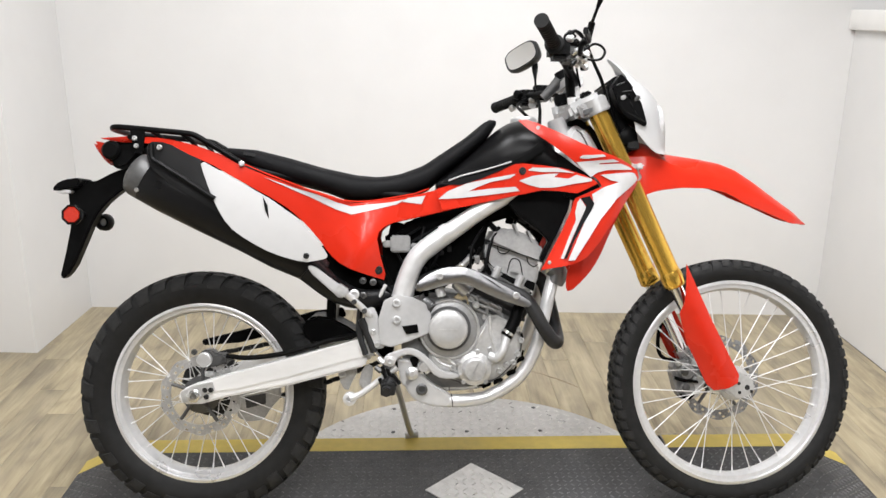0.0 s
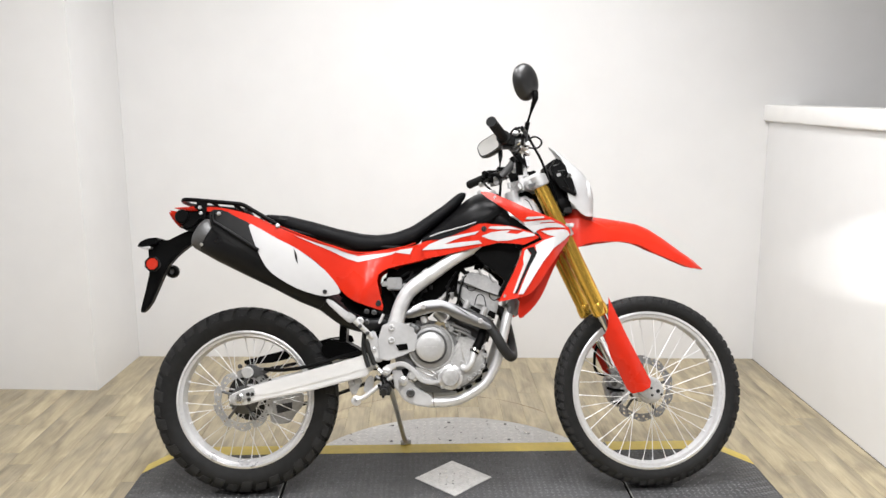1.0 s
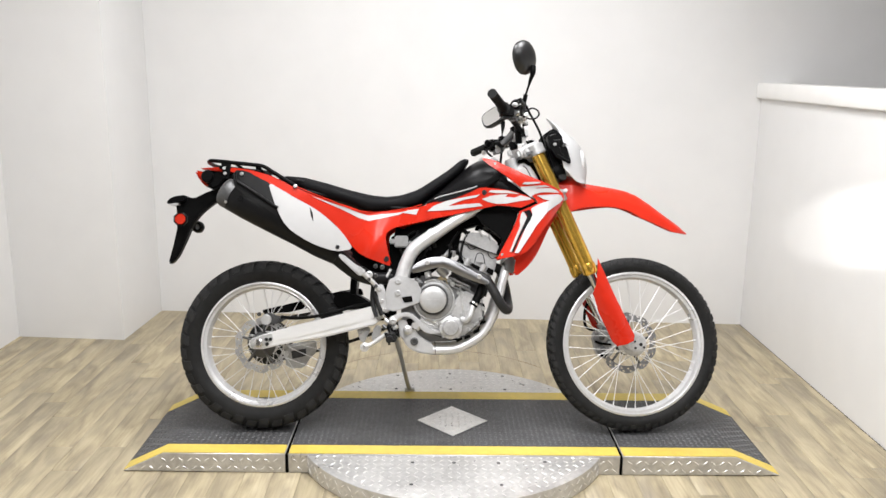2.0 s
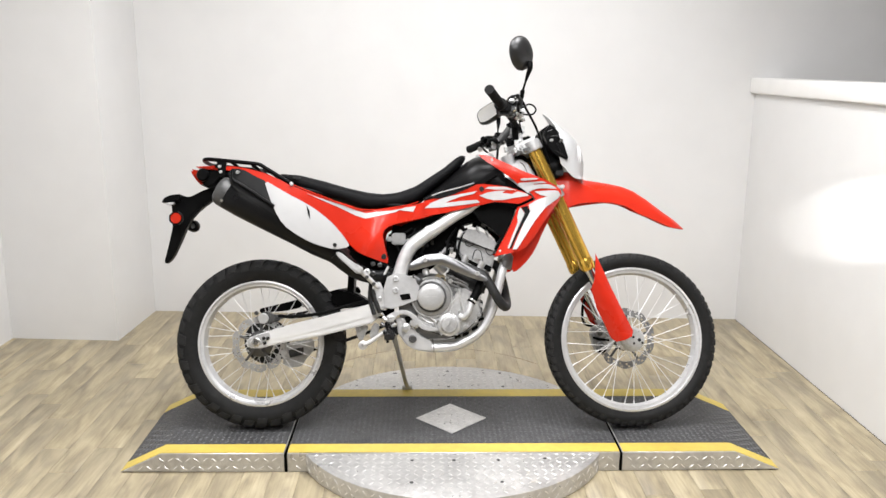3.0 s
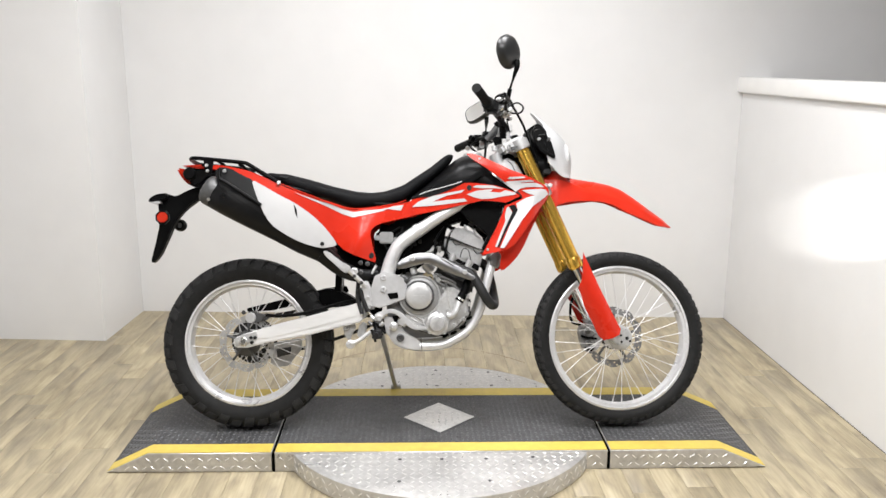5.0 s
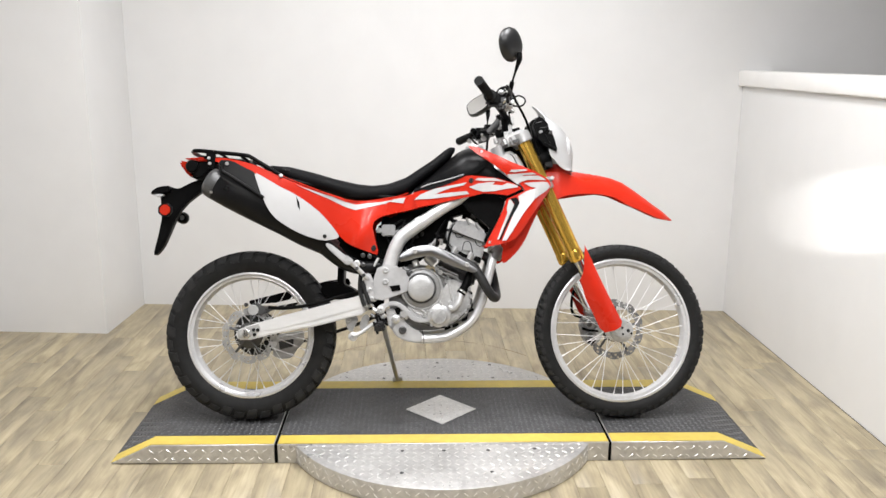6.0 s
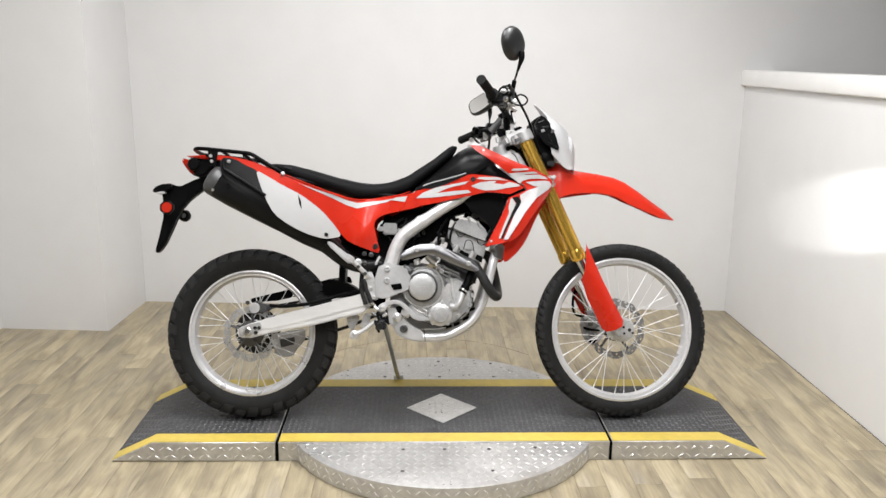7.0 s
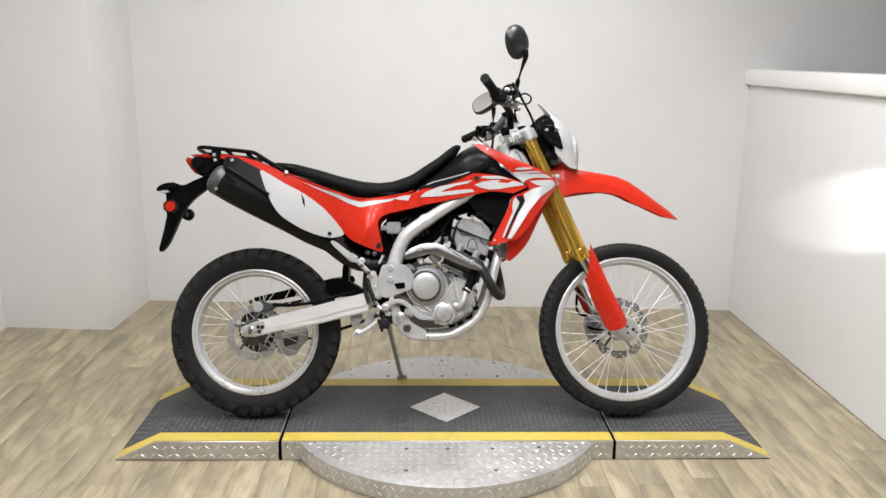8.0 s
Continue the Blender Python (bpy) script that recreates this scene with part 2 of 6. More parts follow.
def panel(outline, v, thick=0.004, cell=0.03, smooth=1, bevel=0.0015, side=-1):
    """A shell whose outline lies in the bike's side plane; v(u, w) is its distance from the centre plane."""
    fn = v if callable(v) else (lambda u, w: v)
    bm = bmesh.new()
    pts = chaikin(outline, smooth) if smooth else outline
    bm.faces.new([bm.verts.new((p[0], 0, p[1])) for p in pts])
    bm.normal_update()
    bmesh.ops.triangulate(bm, faces=bm.faces)
    if callable(v):
        for axis in (0, 2):
            lo, hi = min(q.co[axis] for q in bm.verts), max(q.co[axis] for q in bm.verts)
            for k in range(1, int((hi - lo) / cell) + 1):
                co, no = [0, 0, 0], [0, 0, 0]
                co[axis], no[axis] = lo + k * cell, 1
                bmesh.ops.bisect_plane(bm, geom=bm.verts[:] + bm.edges[:] + bm.faces[:], plane_co=co, plane_no=no, dist=1e-5)
    outer = list(bm.verts)
    ext = bmesh.ops.extrude_face_region(bm, geom=bm.faces[:])
    back = [g for g in ext["geom"] if isinstance(g, bmesh.types.BMVert)]
    for q in outer:
        q.co.y = fn(q.co.x, q.co.z)
    for q in back:
        q.co.y = fn(q.co.x, q.co.z) - thick
    bmesh.ops.recalc_face_normals(bm, faces=bm.faces)
    bevel_sharp(bm, bevel, 60)
    for q in bm.verts:
        q.co.y *= side
    return bm


def prism(outline, v0, v1, bevel=0.004, smooth=0):
    """A solid: an outline in the side plane, from v0 to v1 across."""
    pts = chaikin(outline, smooth) if smooth else outline
    bm = bmesh.new()
    f = bm.faces.new([bm.verts.new((p[0], v0, p[1])) for p in pts])
    r = bmesh.ops.extrude_face_region(bm, geom=[f])
    for g in r["geom"]:
        if isinstance(g, bmesh.types.BMVert):
            g.co.y = v1
    bmesh.ops.recalc_face_normals(bm, faces=bm.faces)
    return bevel_sharp(bm, bevel, 20 if not smooth else 50)


def revolve(profile, n=48, closed=False):
    """Turns (radius, y) about the y axis."""
    bm = bmesh.new()
    rings = []
    for k in range(n):
        a = 2 * math.pi * k / n
        rings.append([bm.verts.new((r * math.cos(a), y, r * math.sin(a))) for r, y in profile])
    m = len(profile)
    for k in range(n):
        a, b = rings[k], rings[(k + 1) % n]
        for j in range(m if closed else m - 1):
            bm.faces.new((a[j], a[(j + 1) % m], b[(j + 1) % m], b[j]))
    if not closed:
        for j in (0, m - 1):
            if profile[j][0] > 1e-4:
                bm.faces.new([r[j] for r in rings])
    bmesh.ops.remove_doubles(bm, verts=bm.verts, dist=1e-6)
    bmesh.ops.recalc_face_normals(bm, faces=bm.faces)
    return bm


def disc_at(u, v, w, profile, n=40):
    """A turned piece, its axis across the bike, at a place. Profile: (radius, outward distance)."""
    bm = revolve([(r, -y) for r, y in profile], n)
    bmesh.ops.translate(bm, vec=(u, v, w), verts=bm.verts)
    return bm


def spline(pts, per=6):
    """A smooth line through the points."""
    pts = [Vector(p) for p in pts]
    if len(pts) < 3:
        return pts
    ext = [2 * pts[0] - pts[1], *pts, 2 * pts[-1] - pts[-2]]
    out = []
    for i in range(1, len(ext) - 2):
        a, b, c, d = ext[i - 1 : i + 3]
        for k in range(per):
            t = k / per
            out.append(0.5 * (2 * b + (c - a) * t + (2 * a - 5 * b + 4 * c - d) * t * t + (3 * b - a - 3 * c + d) * t ** 3))
    return [*out, pts[-1]]


def tube(pts, radius, n=12, per=6, squash=None):
    """A round bar along a smooth line; radius: a number, or one for each point given."""
    line = spline(pts, per)
    m = len(line)
    radii = [radius] * m if isinstance(radius, (int, float)) else [float(r) for r in np.interp(np.linspace(0, 1, m), np.linspace(0, 1, len(radius)), radius)]
    bm = bmesh.new()
    rings, ref = [], None
    for i, p in enumerate(line):
        d = (line[min(i + 1, m - 1)] - line[max(i - 1, 0)]).normalized()
        if ref is None:
            ref = d.cross(Vector((0, 1, 0)) if abs(d.y) < 0.9 else Vector((0, 0, 1))).normalized()
        ref = (ref - d * ref.dot(d)).normalized()
        other = d.cross(ref)
        sq = squash or 1.0
        rings.append([bm.verts.new(p + radii[i] * (math.cos(a) * ref + sq * math.sin(a) * other)) for a in (2 * math.pi * k / n for k in range(n))])
    for a, b in zip(rings, rings[1:]):
        for k in range(n):
            bm.faces.new((a[k], a[(k + 1) % n], b[(k + 1) % n], b[k]))
    bm.faces.new(rings[0]), bm.faces.new(rings[-1])
    bmesh.ops.recalc_face_normals(bm, faces=bm.faces)
    return bm


def rod(a, b, r, n=12, bevel=0.0):
    return bevel_sharp(tube([a, b], r, n), bevel, 60)


def loft(rings, caps=True):
    bm = bmesh.new()
    vs = [[bm.verts.new(p) for p in ring] for ring in rings]
    n = len(vs[0])
    for a, b in zip(vs, vs[1:]):
        for k in range(n):
            bm.faces.new((a[k], a[(k + 1) % n], b[(k + 1) % n], b[k]))
    if caps:
        bm.faces.new(vs[0]), bm.faces.new(vs[-1])
    bmesh.ops.recalc_face_normals(bm, faces=bm.faces)
    return bm


def box(cx, cy, cz, sx, sy, sz, bevel=0.003, m=None):
    bm = bmesh.new()
    bmesh.ops.create_cube(bm, size=1, matrix=Matrix.Diagonal((sx, sy, sz, 1)))
    bevel_sharp(bm, bevel, 30)
    bmesh.ops.transform(bm, matrix=Matrix.Translation((cx, cy, cz)) @ (m or Matrix()), verts=bm.verts)
    return bm


def bolt(u, v, w, r=0.007, h=0.004, n=12):
    return disc_at(u, v, w, [(r * 1.15, -0.002), (r * 1.15, h * 0.35), (r, h * 0.5), (r * 0.9, h), (r * 0.45, h), (r * 0.4, h * 0.5), (0, h * 0.5)], n)


# ---- room ----
def slab(name, corners, z0, z1, mat, label, category):
    """An upright or flat solid on a plan outline."""
    bm = bmesh.new()
    f = bm.faces.new([bm.verts.new((x, y, z0)) for x, y in corners])
    r = bmesh.ops.extrude_face_region(bm, geom=[f])
    for g in r["geom"]:
        if isinstance(g, bmesh.types.BMVert):
            g.co.z = z1
    return tagged(part(name, bm, mat), label, category, kind="structure")


BL, BR = (-1.708, 1.714), (1.714, 1.550)
JUT, JUT2 = (-1.736, 1.175), (-2.315, 1.216)
RF, LF, WEST = (1.735, -5.0), (-2.45, -5.0), 0.12
BEYOND = (4.2, 1.431)
slab("wall_back", [BL, BR, BEYOND, (BEYOND[0], BEYOND[1] + 0.2), (BR[0], BR[1] + 0.2), (BL[0] - 0.3, BL[1] + 0.2), (BL[0] - 0.3, BL[1] + 0.014)], -0.05, CEIL, WALL, "plain white painted back wall of the photo bay", "wall")
slab("wall_pier", [JUT, (BL[0], BL[1] - 0.001), (BL[0] - 0.3, BL[1] + 0.013), (JUT2[0] - 0.2, BL[1] + 0.013), (JUT2[0] - 0.2, JUT2[1] + 0.014), JUT2], -0.05, CEIL, WALL, "white painted wall pier stepping out beside the bay", "wall")
slab("wall_left", [(JUT2[0], JUT2[1] - 0.001), (JUT2[0] - 0.2, JUT2[1] + 0.013), (LF[0] - 0.2, LF[1]), LF], -0.05, CEIL, WALL, "white painted side wall running towards the room", "wall")
slab("wall_right", [(BR[0], BR[1] - 0.001), (BR[0] + 0.12, BR[1] - 0.007), (RF[0] + 0.12, RF[1]), RF], -0.05, 1.303, WALL, "white painted half-height partition wall under a moulded cap", "wall")
# added out of view; white so that it throws light back over the partition
slab("wall_beyond", [(BEYOND[0] + 0.001, BEYOND[1] + 0.2), (BEYOND[0] + 0.2, BEYOND[1] + 0.2), (BEYOND[0] + 0.2, RF[1]), (BEYOND[0] + 0.001, RF[1])], -0.05, CEIL, WALL, "unseen white wall added past the partition to bounce light", "wall")
slab("wall_front", [(LF[0] - 0.2, LF[1] - 0.001), (BEYOND[0] + 0.2, RF[1] - 0.001), (BEYOND[0] + 0.2, RF[1] - 0.2), (LF[0] - 0.2, LF[1] - 0.2)], -0.05, CEIL, ROOM, "unseen closing wall, dark grey to deepen reflections", "wall")
slab("ceiling", [(-2.7, -5.2), (4.4, -5.2), (4.4, 2.0), (-2.7, 2.0)], CEIL + 0.001, CEIL + 0.1, CEILING, "plain grey unseen ceiling, darkened to cut bounce light", "ceiling")


def ledge():
    bm = bmesh.new()
    prof = [(0.003, 1.262), (0.003, 1.304), (-0.020, 1.304), (-0.026, 1.308), (-0.029, 1.316), (-0.029, 1.378), (-0.027, 1.385), (-0.021, 1.388), (0.143, 1.388), (0.149, 1.383), (0.149, 1.316), (0.140, 1.304), (0.118, 1.304), (0.118, 1.262)]
    ends = []
    for (x, y), rise in (((BR[0], BR[1] - 0.003), 0.0), (RF, 0.032)):
        ends.append([bm.verts.new((x + dx - 0.001, y, z + rise)) for dx, z in prof])
    n = len(prof)
    for k in range(n):
        bm.faces.new((ends[0][k], ends[0][(k + 1) % n], ends[1][(k + 1) % n], ends[1][k]))
    bm.faces.new(ends[0]), bm.faces.new(ends[1])
    return tagged(part("ledge_trim", bm, TRIM, angle=25), "white painted moulded cap along the partition wall", "trim", kind="structure")


ledge()
# thin dark strip along the foot of the partition
slab("trim_joint", [(RF[0] - 0.0035, RF[1]), (RF[0] - 0.001, RF[1]), (BR[0] - 0.001, BR[1] - 0.004), (BR[0] - 0.0032, BR[1] - 0.004)], 0.0, 0.002, DARK_JOINT, "thin dark joint line where wall meets floor", "trim")


def ceiling_light(x, y):
    root = tagged(new("ceiling_light"), "white rectangular ceiling light panel, switched on", "ceiling light", "ceiling lights")
    root.matrix_basis = pose(x, y, CEIL)
    bm = box(0, 0, -0.03, 0.56, 1.16, 0.058, 0.006)
    part("frame", bm, TRIM, root)
    part("diffuser", box(0, 0, -0.063, 0.5, 1.1, 0.008, 0.002), GLOW, root, "glowing white diffuser")


for lx, ly, watts in LAMPS:
    ceiling_light(lx, ly)
# ---- turntable and platform ----
TOP, YF, YB = 0.075, -0.283, 0.312
DISC_R, DISC_TOP = 0.607, 0.069


def bars(places, length=0.026, width=0.0075, height=0.0016):
    """Raised tread bars: places of (position, along, outward)."""
    bm = bmesh.new()
    for p, a, o in places:
        p, a, o = Vector(p), Vector(a), Vector(o)
        c = a.cross(o)
        ring = [bm.verts.new(p + a * length * 0.5 * x + c * width * 0.5 * y - o * 0.0006) for x, y in ((-1, 0), (-0.4, 0.9), (0.4, 0.9), (1, 0), (0.4, -0.9), (-0.4, -0.9))]
        top = [bm.verts.new(p + a * length * 0.5 * x + o * height) for x in (-0.55, 0.55)]
        for i, j, t in ((0, 1, 0), (2, 3, 1), (3, 4, 1), (5, 0, 0)):
            bm.faces.new((ring[i], ring[j], top[t]))
        bm.faces.new((ring[1], ring[2], top[1], top[0])), bm.faces.new((ring[4], ring[5], top[0], top[1]))
    return bm


def tread_grid(x0, x1, y0, y1, z, step=0.028, keep=None):
    out = []
    nx, ny = int((x1 - x0) / step), int((y1 - y0) / step)
    for i in range(nx):
        for j in range(ny):
            x, y = x0 + (i + 0.5) * (x1 - x0) / nx, y0 + (j + 0.5) * (y1 - y0) / ny
            if keep is None or keep(x, y):
                s = 1 if (i + j) % 2 else -1
                out.append(((x, y, z), Vector((1, s, 0)).normalized(), (0, 0, 1)))
    return out


def turntable():
    root = tagged(new("turntable"), "round steel diamond-plate turntable lying on the floor", "turntable")
    part("drum", revolve([(0, 0.0), (DISC_R - 0.002, 0.0), (DISC_R - 0.002, 0.003), (DISC_R, 0.004), (DISC_R, DISC_TOP - 0.004), (DISC_R - 0.001, DISC_TOP - 0.001), (DISC_R - 0.004, DISC_TOP), (0, DISC_TOP)], 128), TREAD, root, m=pose(0, 0, 0, 90))
    top = tread_grid(-0.6, 0.6, -0.6, 0.6, DISC_TOP, 0.030, lambda x, y: math.hypot(x, y) < DISC_R - 0.02 and not (YF < y < YB))
    tagged(part("top_tread", bars(top), BAR, root, "worn raised tread bars"), kind="stuff")
    side = []
    n = 118
    for k in range(n):
        a = 2 * math.pi * k / n
        for row, z in enumerate((0.02, 0.048)):
            b = a + (row * 0.5) * 2 * math.pi / n
            o, t = Vector((math.cos(b), math.sin(b), 0)), Vector((-math.sin(b), math.cos(b), 0))
            s = -1 if (k + row) % 2 else 1
            side.append((o * DISC_R + Vector((0, 0, z)), (t * 0.75 + s * Vector((0, 0, 0.66))).normalized(), o))
    tagged(part("rim_tread", bars(side, 0.027, 0.0062), BAR, root, "bright worn tread bars on the rim"), kind="stuff")
    for x, y in ((-0.15, -0.33), (0.0, -0.33), (0.16, -0.33), (0.33, -0.32), (-0.15, -0.49), (0.16, -0.49), (-0.24, 0.36), (0.0, 0.36), (0.24, 0.36), (-0.24, 0.52), (0.0, 0.545), (0.24, 0.52)):
        part("screw", disc_at(0, 0, 0, [(0.007, -0.001), (0.007, 0.001), (0.004, 0.002), (0, 0.0015)], 12), CAST_DARK, root, m=pose(x, y, DISC_TOP, -90))
    return root


turntable()


def deck_piece(name, xs, label):
    """A platform piece; xs: (x, height) along the top."""
    root = tagged(new(name), label, "platform", "turntable platform pieces")
    bm = bmesh.new()
    lo = [(xs[0][0], 0.0005), *[(x, z) for x, z in xs], (xs[-1][0], 0.0005)]
    if xs[0][1] < 0.01:
        lo = lo[1:]
    if xs[-1][1] < 0.01:
        lo = lo[:-1]
    f = bm.faces.new([bm.verts.new((x, YF, z)) for x, z in lo])
    for g in bmesh.ops.extrude_face_region(bm, geom=[f])["geom"]:
        if isinstance(g, bmesh.types.BMVert):
            g.co.y = YB
    bmesh.ops.recalc_face_normals(bm, faces=bm.faces)
    bevel_sharp(bm, 0.0015, 60, 1)
    part("body", bm, TREAD, root, "steel diamond-plate body")

    def strip(y0, y1, lift, thick, mat, nm, lab, inset=0.002):
        b = bmesh.new()
        pts = [(x + (inset if i == 0 else -inset if i == len(xs) - 1 else 0), z + lift) for i, (x, z) in enumerate(xs)]
        t = [[b.verts.new((x, y, z)) for x, z in pts] for y in (y0, y1)]
        u = [[b.verts.new((x, y, z - thick)) for x, z in pts] for y in (y0, y1)]
        for i in range(len(pts) - 1):
            b.faces.new((t[0][i], t[0][i + 1], t[1][i + 1], t[1][i]))
            b.faces.new((u[0][i], u[1][i], u[1][i + 1], u[0][i + 1]))
            for k in (0, 1):
                b.faces.new((t[k][i], u[k][i], u[k][i + 1], t[k][i + 1]))
        for i in (0, len(pts) - 1):
            b.faces.new((t[0][i], t[1][i], u[1][i], u[0][i]))
        part(nm, b, mat, root, lab)

    strip(YF + 0.070, YB - 0.080, 0.002, 0.0015, DECK, "grip_coat", "dark grey anti-slip coating")
    strip(YF + 0.003, YF + 0.0695, 0.0025, 0.002, YELLOW, "edge_tape", "yellow safety tape")
    strip(YB - 0.0795, YB - 0.003, 0.0025, 0.002, YELLOW, "edge_tape", "yellow safety tape")
    x0, x1 = xs[0][0] + 0.012, xs[-1][0] - 0.012

    def height(x):
        return float(np.interp(x, [p[0] for p in xs], [p[1] for p in xs]))

    grid = []
    for (x, y, z), a, _ in tread_grid(x0, x1, YF + 0.078, YB - 0.088, 0, 0.020):
        s = (height(x + 0.002) - height(x - 0.002)) / 0.004
        nrm = Vector((-s, 0, 1)).normalized()
        a = Vector((a[0], a[1], a[0] * s)).normalized()
        if not (name == "platform_deck" and abs(x) / 0.15 + abs(y - 0.01) / 0.15 < 1):
            grid.append(((x, y, height(x) + 0.002), a, nrm))
    tagged(part("grip_tread", bars(grid, 0.017, 0.006, 0.0018), DECKBAR, root), kind="stuff")
    face = []
    n = int((xs[-1][0] - xs[0][0]) / 0.030)
    for k in range(n):
        for row, z in enumerate((0.018, 0.050)):
            x = xs[0][0] + (k + 0.35 + 0.5 * row) * (xs[-1][0] - xs[0][0]) / n
            if name == "platform_deck" and abs(x) < 0.54:
                continue
            if height(x) > z + 0.016 and xs[0][0] + 0.014 < x < xs[-1][0] - 0.014:
                face.append(((x, YF, z), Vector((0.8, 0, -0.6 if (k + row) % 2 else 0.6)), (0, -1, 0)))
    tagged(part("side_tread", bars(face, 0.027, 0.0056, 0.0016), BAR, root, "bright worn tread bars"), kind="stuff")
    return root


deck = deck_piece("platform_deck", [(-0.606, TOP), (0.612, TOP)], "dark grey platform deck with yellow edge tape on the turntable")
deck_piece("platform_ramp", [(-1.212, 0.004), (-1.062, TOP), (-0.617, TOP)], "dark grey ramp end with yellow edge tape")
deck_piece("platform_ramp", [(0.622, TOP), (1.040, TOP), (1.208, 0.004)], "dark grey ramp end with yellow edge tape")

# black filler in each open joint stands in for its shadow
for jx in (-0.6115, 0.617):
    part("joint_shade", box(jx, 0.5 * (YF + YB), 0.5 * TOP, 0.009, YB - YF + 0.003, TOP - 0.003, 0.001), DARK, deck, "black filler standing in for shadow in the joint")


def diamond_plate():
    r = 0.141
    bm = bmesh.new()
    f = bm.faces.new([bm.verts.new((r * c, 0.010 + r * s, TOP + 0.0015)) for c, s in ((1, 0), (0, 1), (-1, 0), (0, -1))])
    for g in bmesh.ops.extrude_face_region(bm, geom=[f])["geom"]:
        if isinstance(g, bmesh.types.BMVert):
            g.co.z = TOP + 0.0048
    bmesh.ops.recalc_face_normals(bm, faces=bm.faces)
    bevel_sharp(bm, 0.001, 60)
    cover = part("cover_plate", bm, TREAD, deck, "bare steel diamond-shaped cover plate")
    pl = tread_grid(-0.14, 0.14, -0.13, 0.15, TOP + 0.0048, 0.024, lambda x, y: abs(x) + abs(y - 0.01) < 0.122)
    tagged(part("plate_tread", bars(pl, 0.023, 0.007), BAR, cover), kind="stuff")


diamond_plate()
# ---- motorcycle ----
LEAN = 15.0
bike = tagged(new("motorcycle"), "red, white and black dual-sport motorcycle leaning on its side stand", "motorcycle")
bike.matrix_basis = pose(0, -0.07, TOP + 0.004, -LEAN)
PIVOT, RAKE, STEER = Vector((0.255, 0, 1.08)), 26.0, 4.0
TURNED = Matrix.Translation(PIVOT) @ Matrix.Rotation(radians(STEER), 4, Vector((-math.sin(radians(RAKE)), 0, math.cos(radians(RAKE))))) @ Matrix.Translation(-PIVOT)


def smoothstep(x):
    x = min(1, max(0, x))
    return x * x * (3 - 2 * x)


# -- wheels --
def tyre_mesh(radius, rim, half, depth):
    """The carcass, and two kinds of tread block for each row: long shoulder, short shoulder."""
    wall = radius - rim
    sec = [(rim - 0.006, 0.62 * half), (rim + 0.004, 0.72 * half), (rim + 0.25 * wall, 0.93 * half), (rim + 0.5 * wall, half), (rim + 0.70 * wall, 0.95 * half),
           (rim + 0.86 * wall, 0.76 * half), (radius - depth - 0.002, 0.42 * half), (radius - depth, 0)]
    prof = [(r, -y) for r, y in sec] + [(r, y) for r, y in sec[-2::-1]]
    bm = revolve(prof, 96, closed=True)
    knots = list(range(len(sec)))

    def skin(s):
        return float(np.interp(len(sec) - 1 - s, knots, [p[0] for p in sec])), float(np.interp(len(sec) - 1 - s, knots, [p[1] for p in sec]))

    def lug(a0, a1, stations, lifts, side, skew):
        b = bmesh.new()
        rows = []
        for n, (st, up) in enumerate(zip(stations, lifts)):
            lean = skew * n / (len(stations) - 1)
            (r, y), (r0, y0), (r1, y1) = skin(st), skin(st - 0.2), skin(st + 0.2)
            nr, ny = Vector((y1 - y0, r0 - r1)).normalized()
            row = []
            for lift, inset in ((-0.004, 0), (up, 0.05 * (a1 - a0))):
                for a in (a0 + inset, a1 - inset):
                    rr, yy = r + lift * nr, side * (y + lift * ny)
                    row.append(b.verts.new((rr * math.cos(a + lean), yy, rr * math.sin(a + lean))))
            rows.append(row)
        for p, q in zip(rows, rows[1:]):
            b.faces.new((p[2], p[3], q[3], q[2])), b.faces.new((p[0], p[2], q[2], q[0])), b.faces.new((p[3], p[1], q[1], q[3]))
        for p in (rows[0], rows[-1]):
            b.faces.new((p[0], p[1], p[3], p[2]))
        return finish("tread_block", b, LUG, 30)

    return bm, lug


def spoke_data():
    return finish("spoke", tube([(0, 0, 0), (0, 0, 1)], 1.0, 6), SPOKE)


def spoke_nut_data():
    return finish("spoke_nut", tube([(0, 0, -0.016), (0, 0, -0.003), (0, 0, 0.004)], [0.0020, 0.0027, 0.0032], 8, 1), SPOKE)


SPOKE_MESH, SPOKE_NUT = spoke_data(), spoke_nut_data()


def brake_disc(r0, r1, n=72, every=4):
    bm = bmesh.new()
    rr = [r0, r0 + 0.22 * (r1 - r0), r0 + 0.44 * (r1 - r0), r0 + 0.58 * (r1 - r0), r0 + 0.8 * (r1 - r0), r1]
    grid = []
    for k in range(n):
        a = 2 * math.pi * k / n
        wave = 1 - 0.055 * (0.5 + 0.5 * math.cos(a * 10))
        grid.append([bm.verts.new((r * (wave if j == 5 else 1) * math.cos(a), 0, r * (wave if j == 5 else 1) * math.sin(a))) for j, r in enumerate(rr)])
    for k in range(n):
        for j in range(5):
            if (j == 1 and k % 3 == 0) or (j == 3 and k % every == 1):
                continue
            a, b = grid[k], grid[(k + 1) % n]
            bm.faces.new((a[j], a[j + 1], b[j + 1], b[j]))
    ext = bmesh.ops.extrude_face_region(bm, geom=bm.faces[:])
    for g in ext["geom"]:
        if isinstance(g, bmesh.types.BMVert):
            g.co.y = 0.004
    return bm


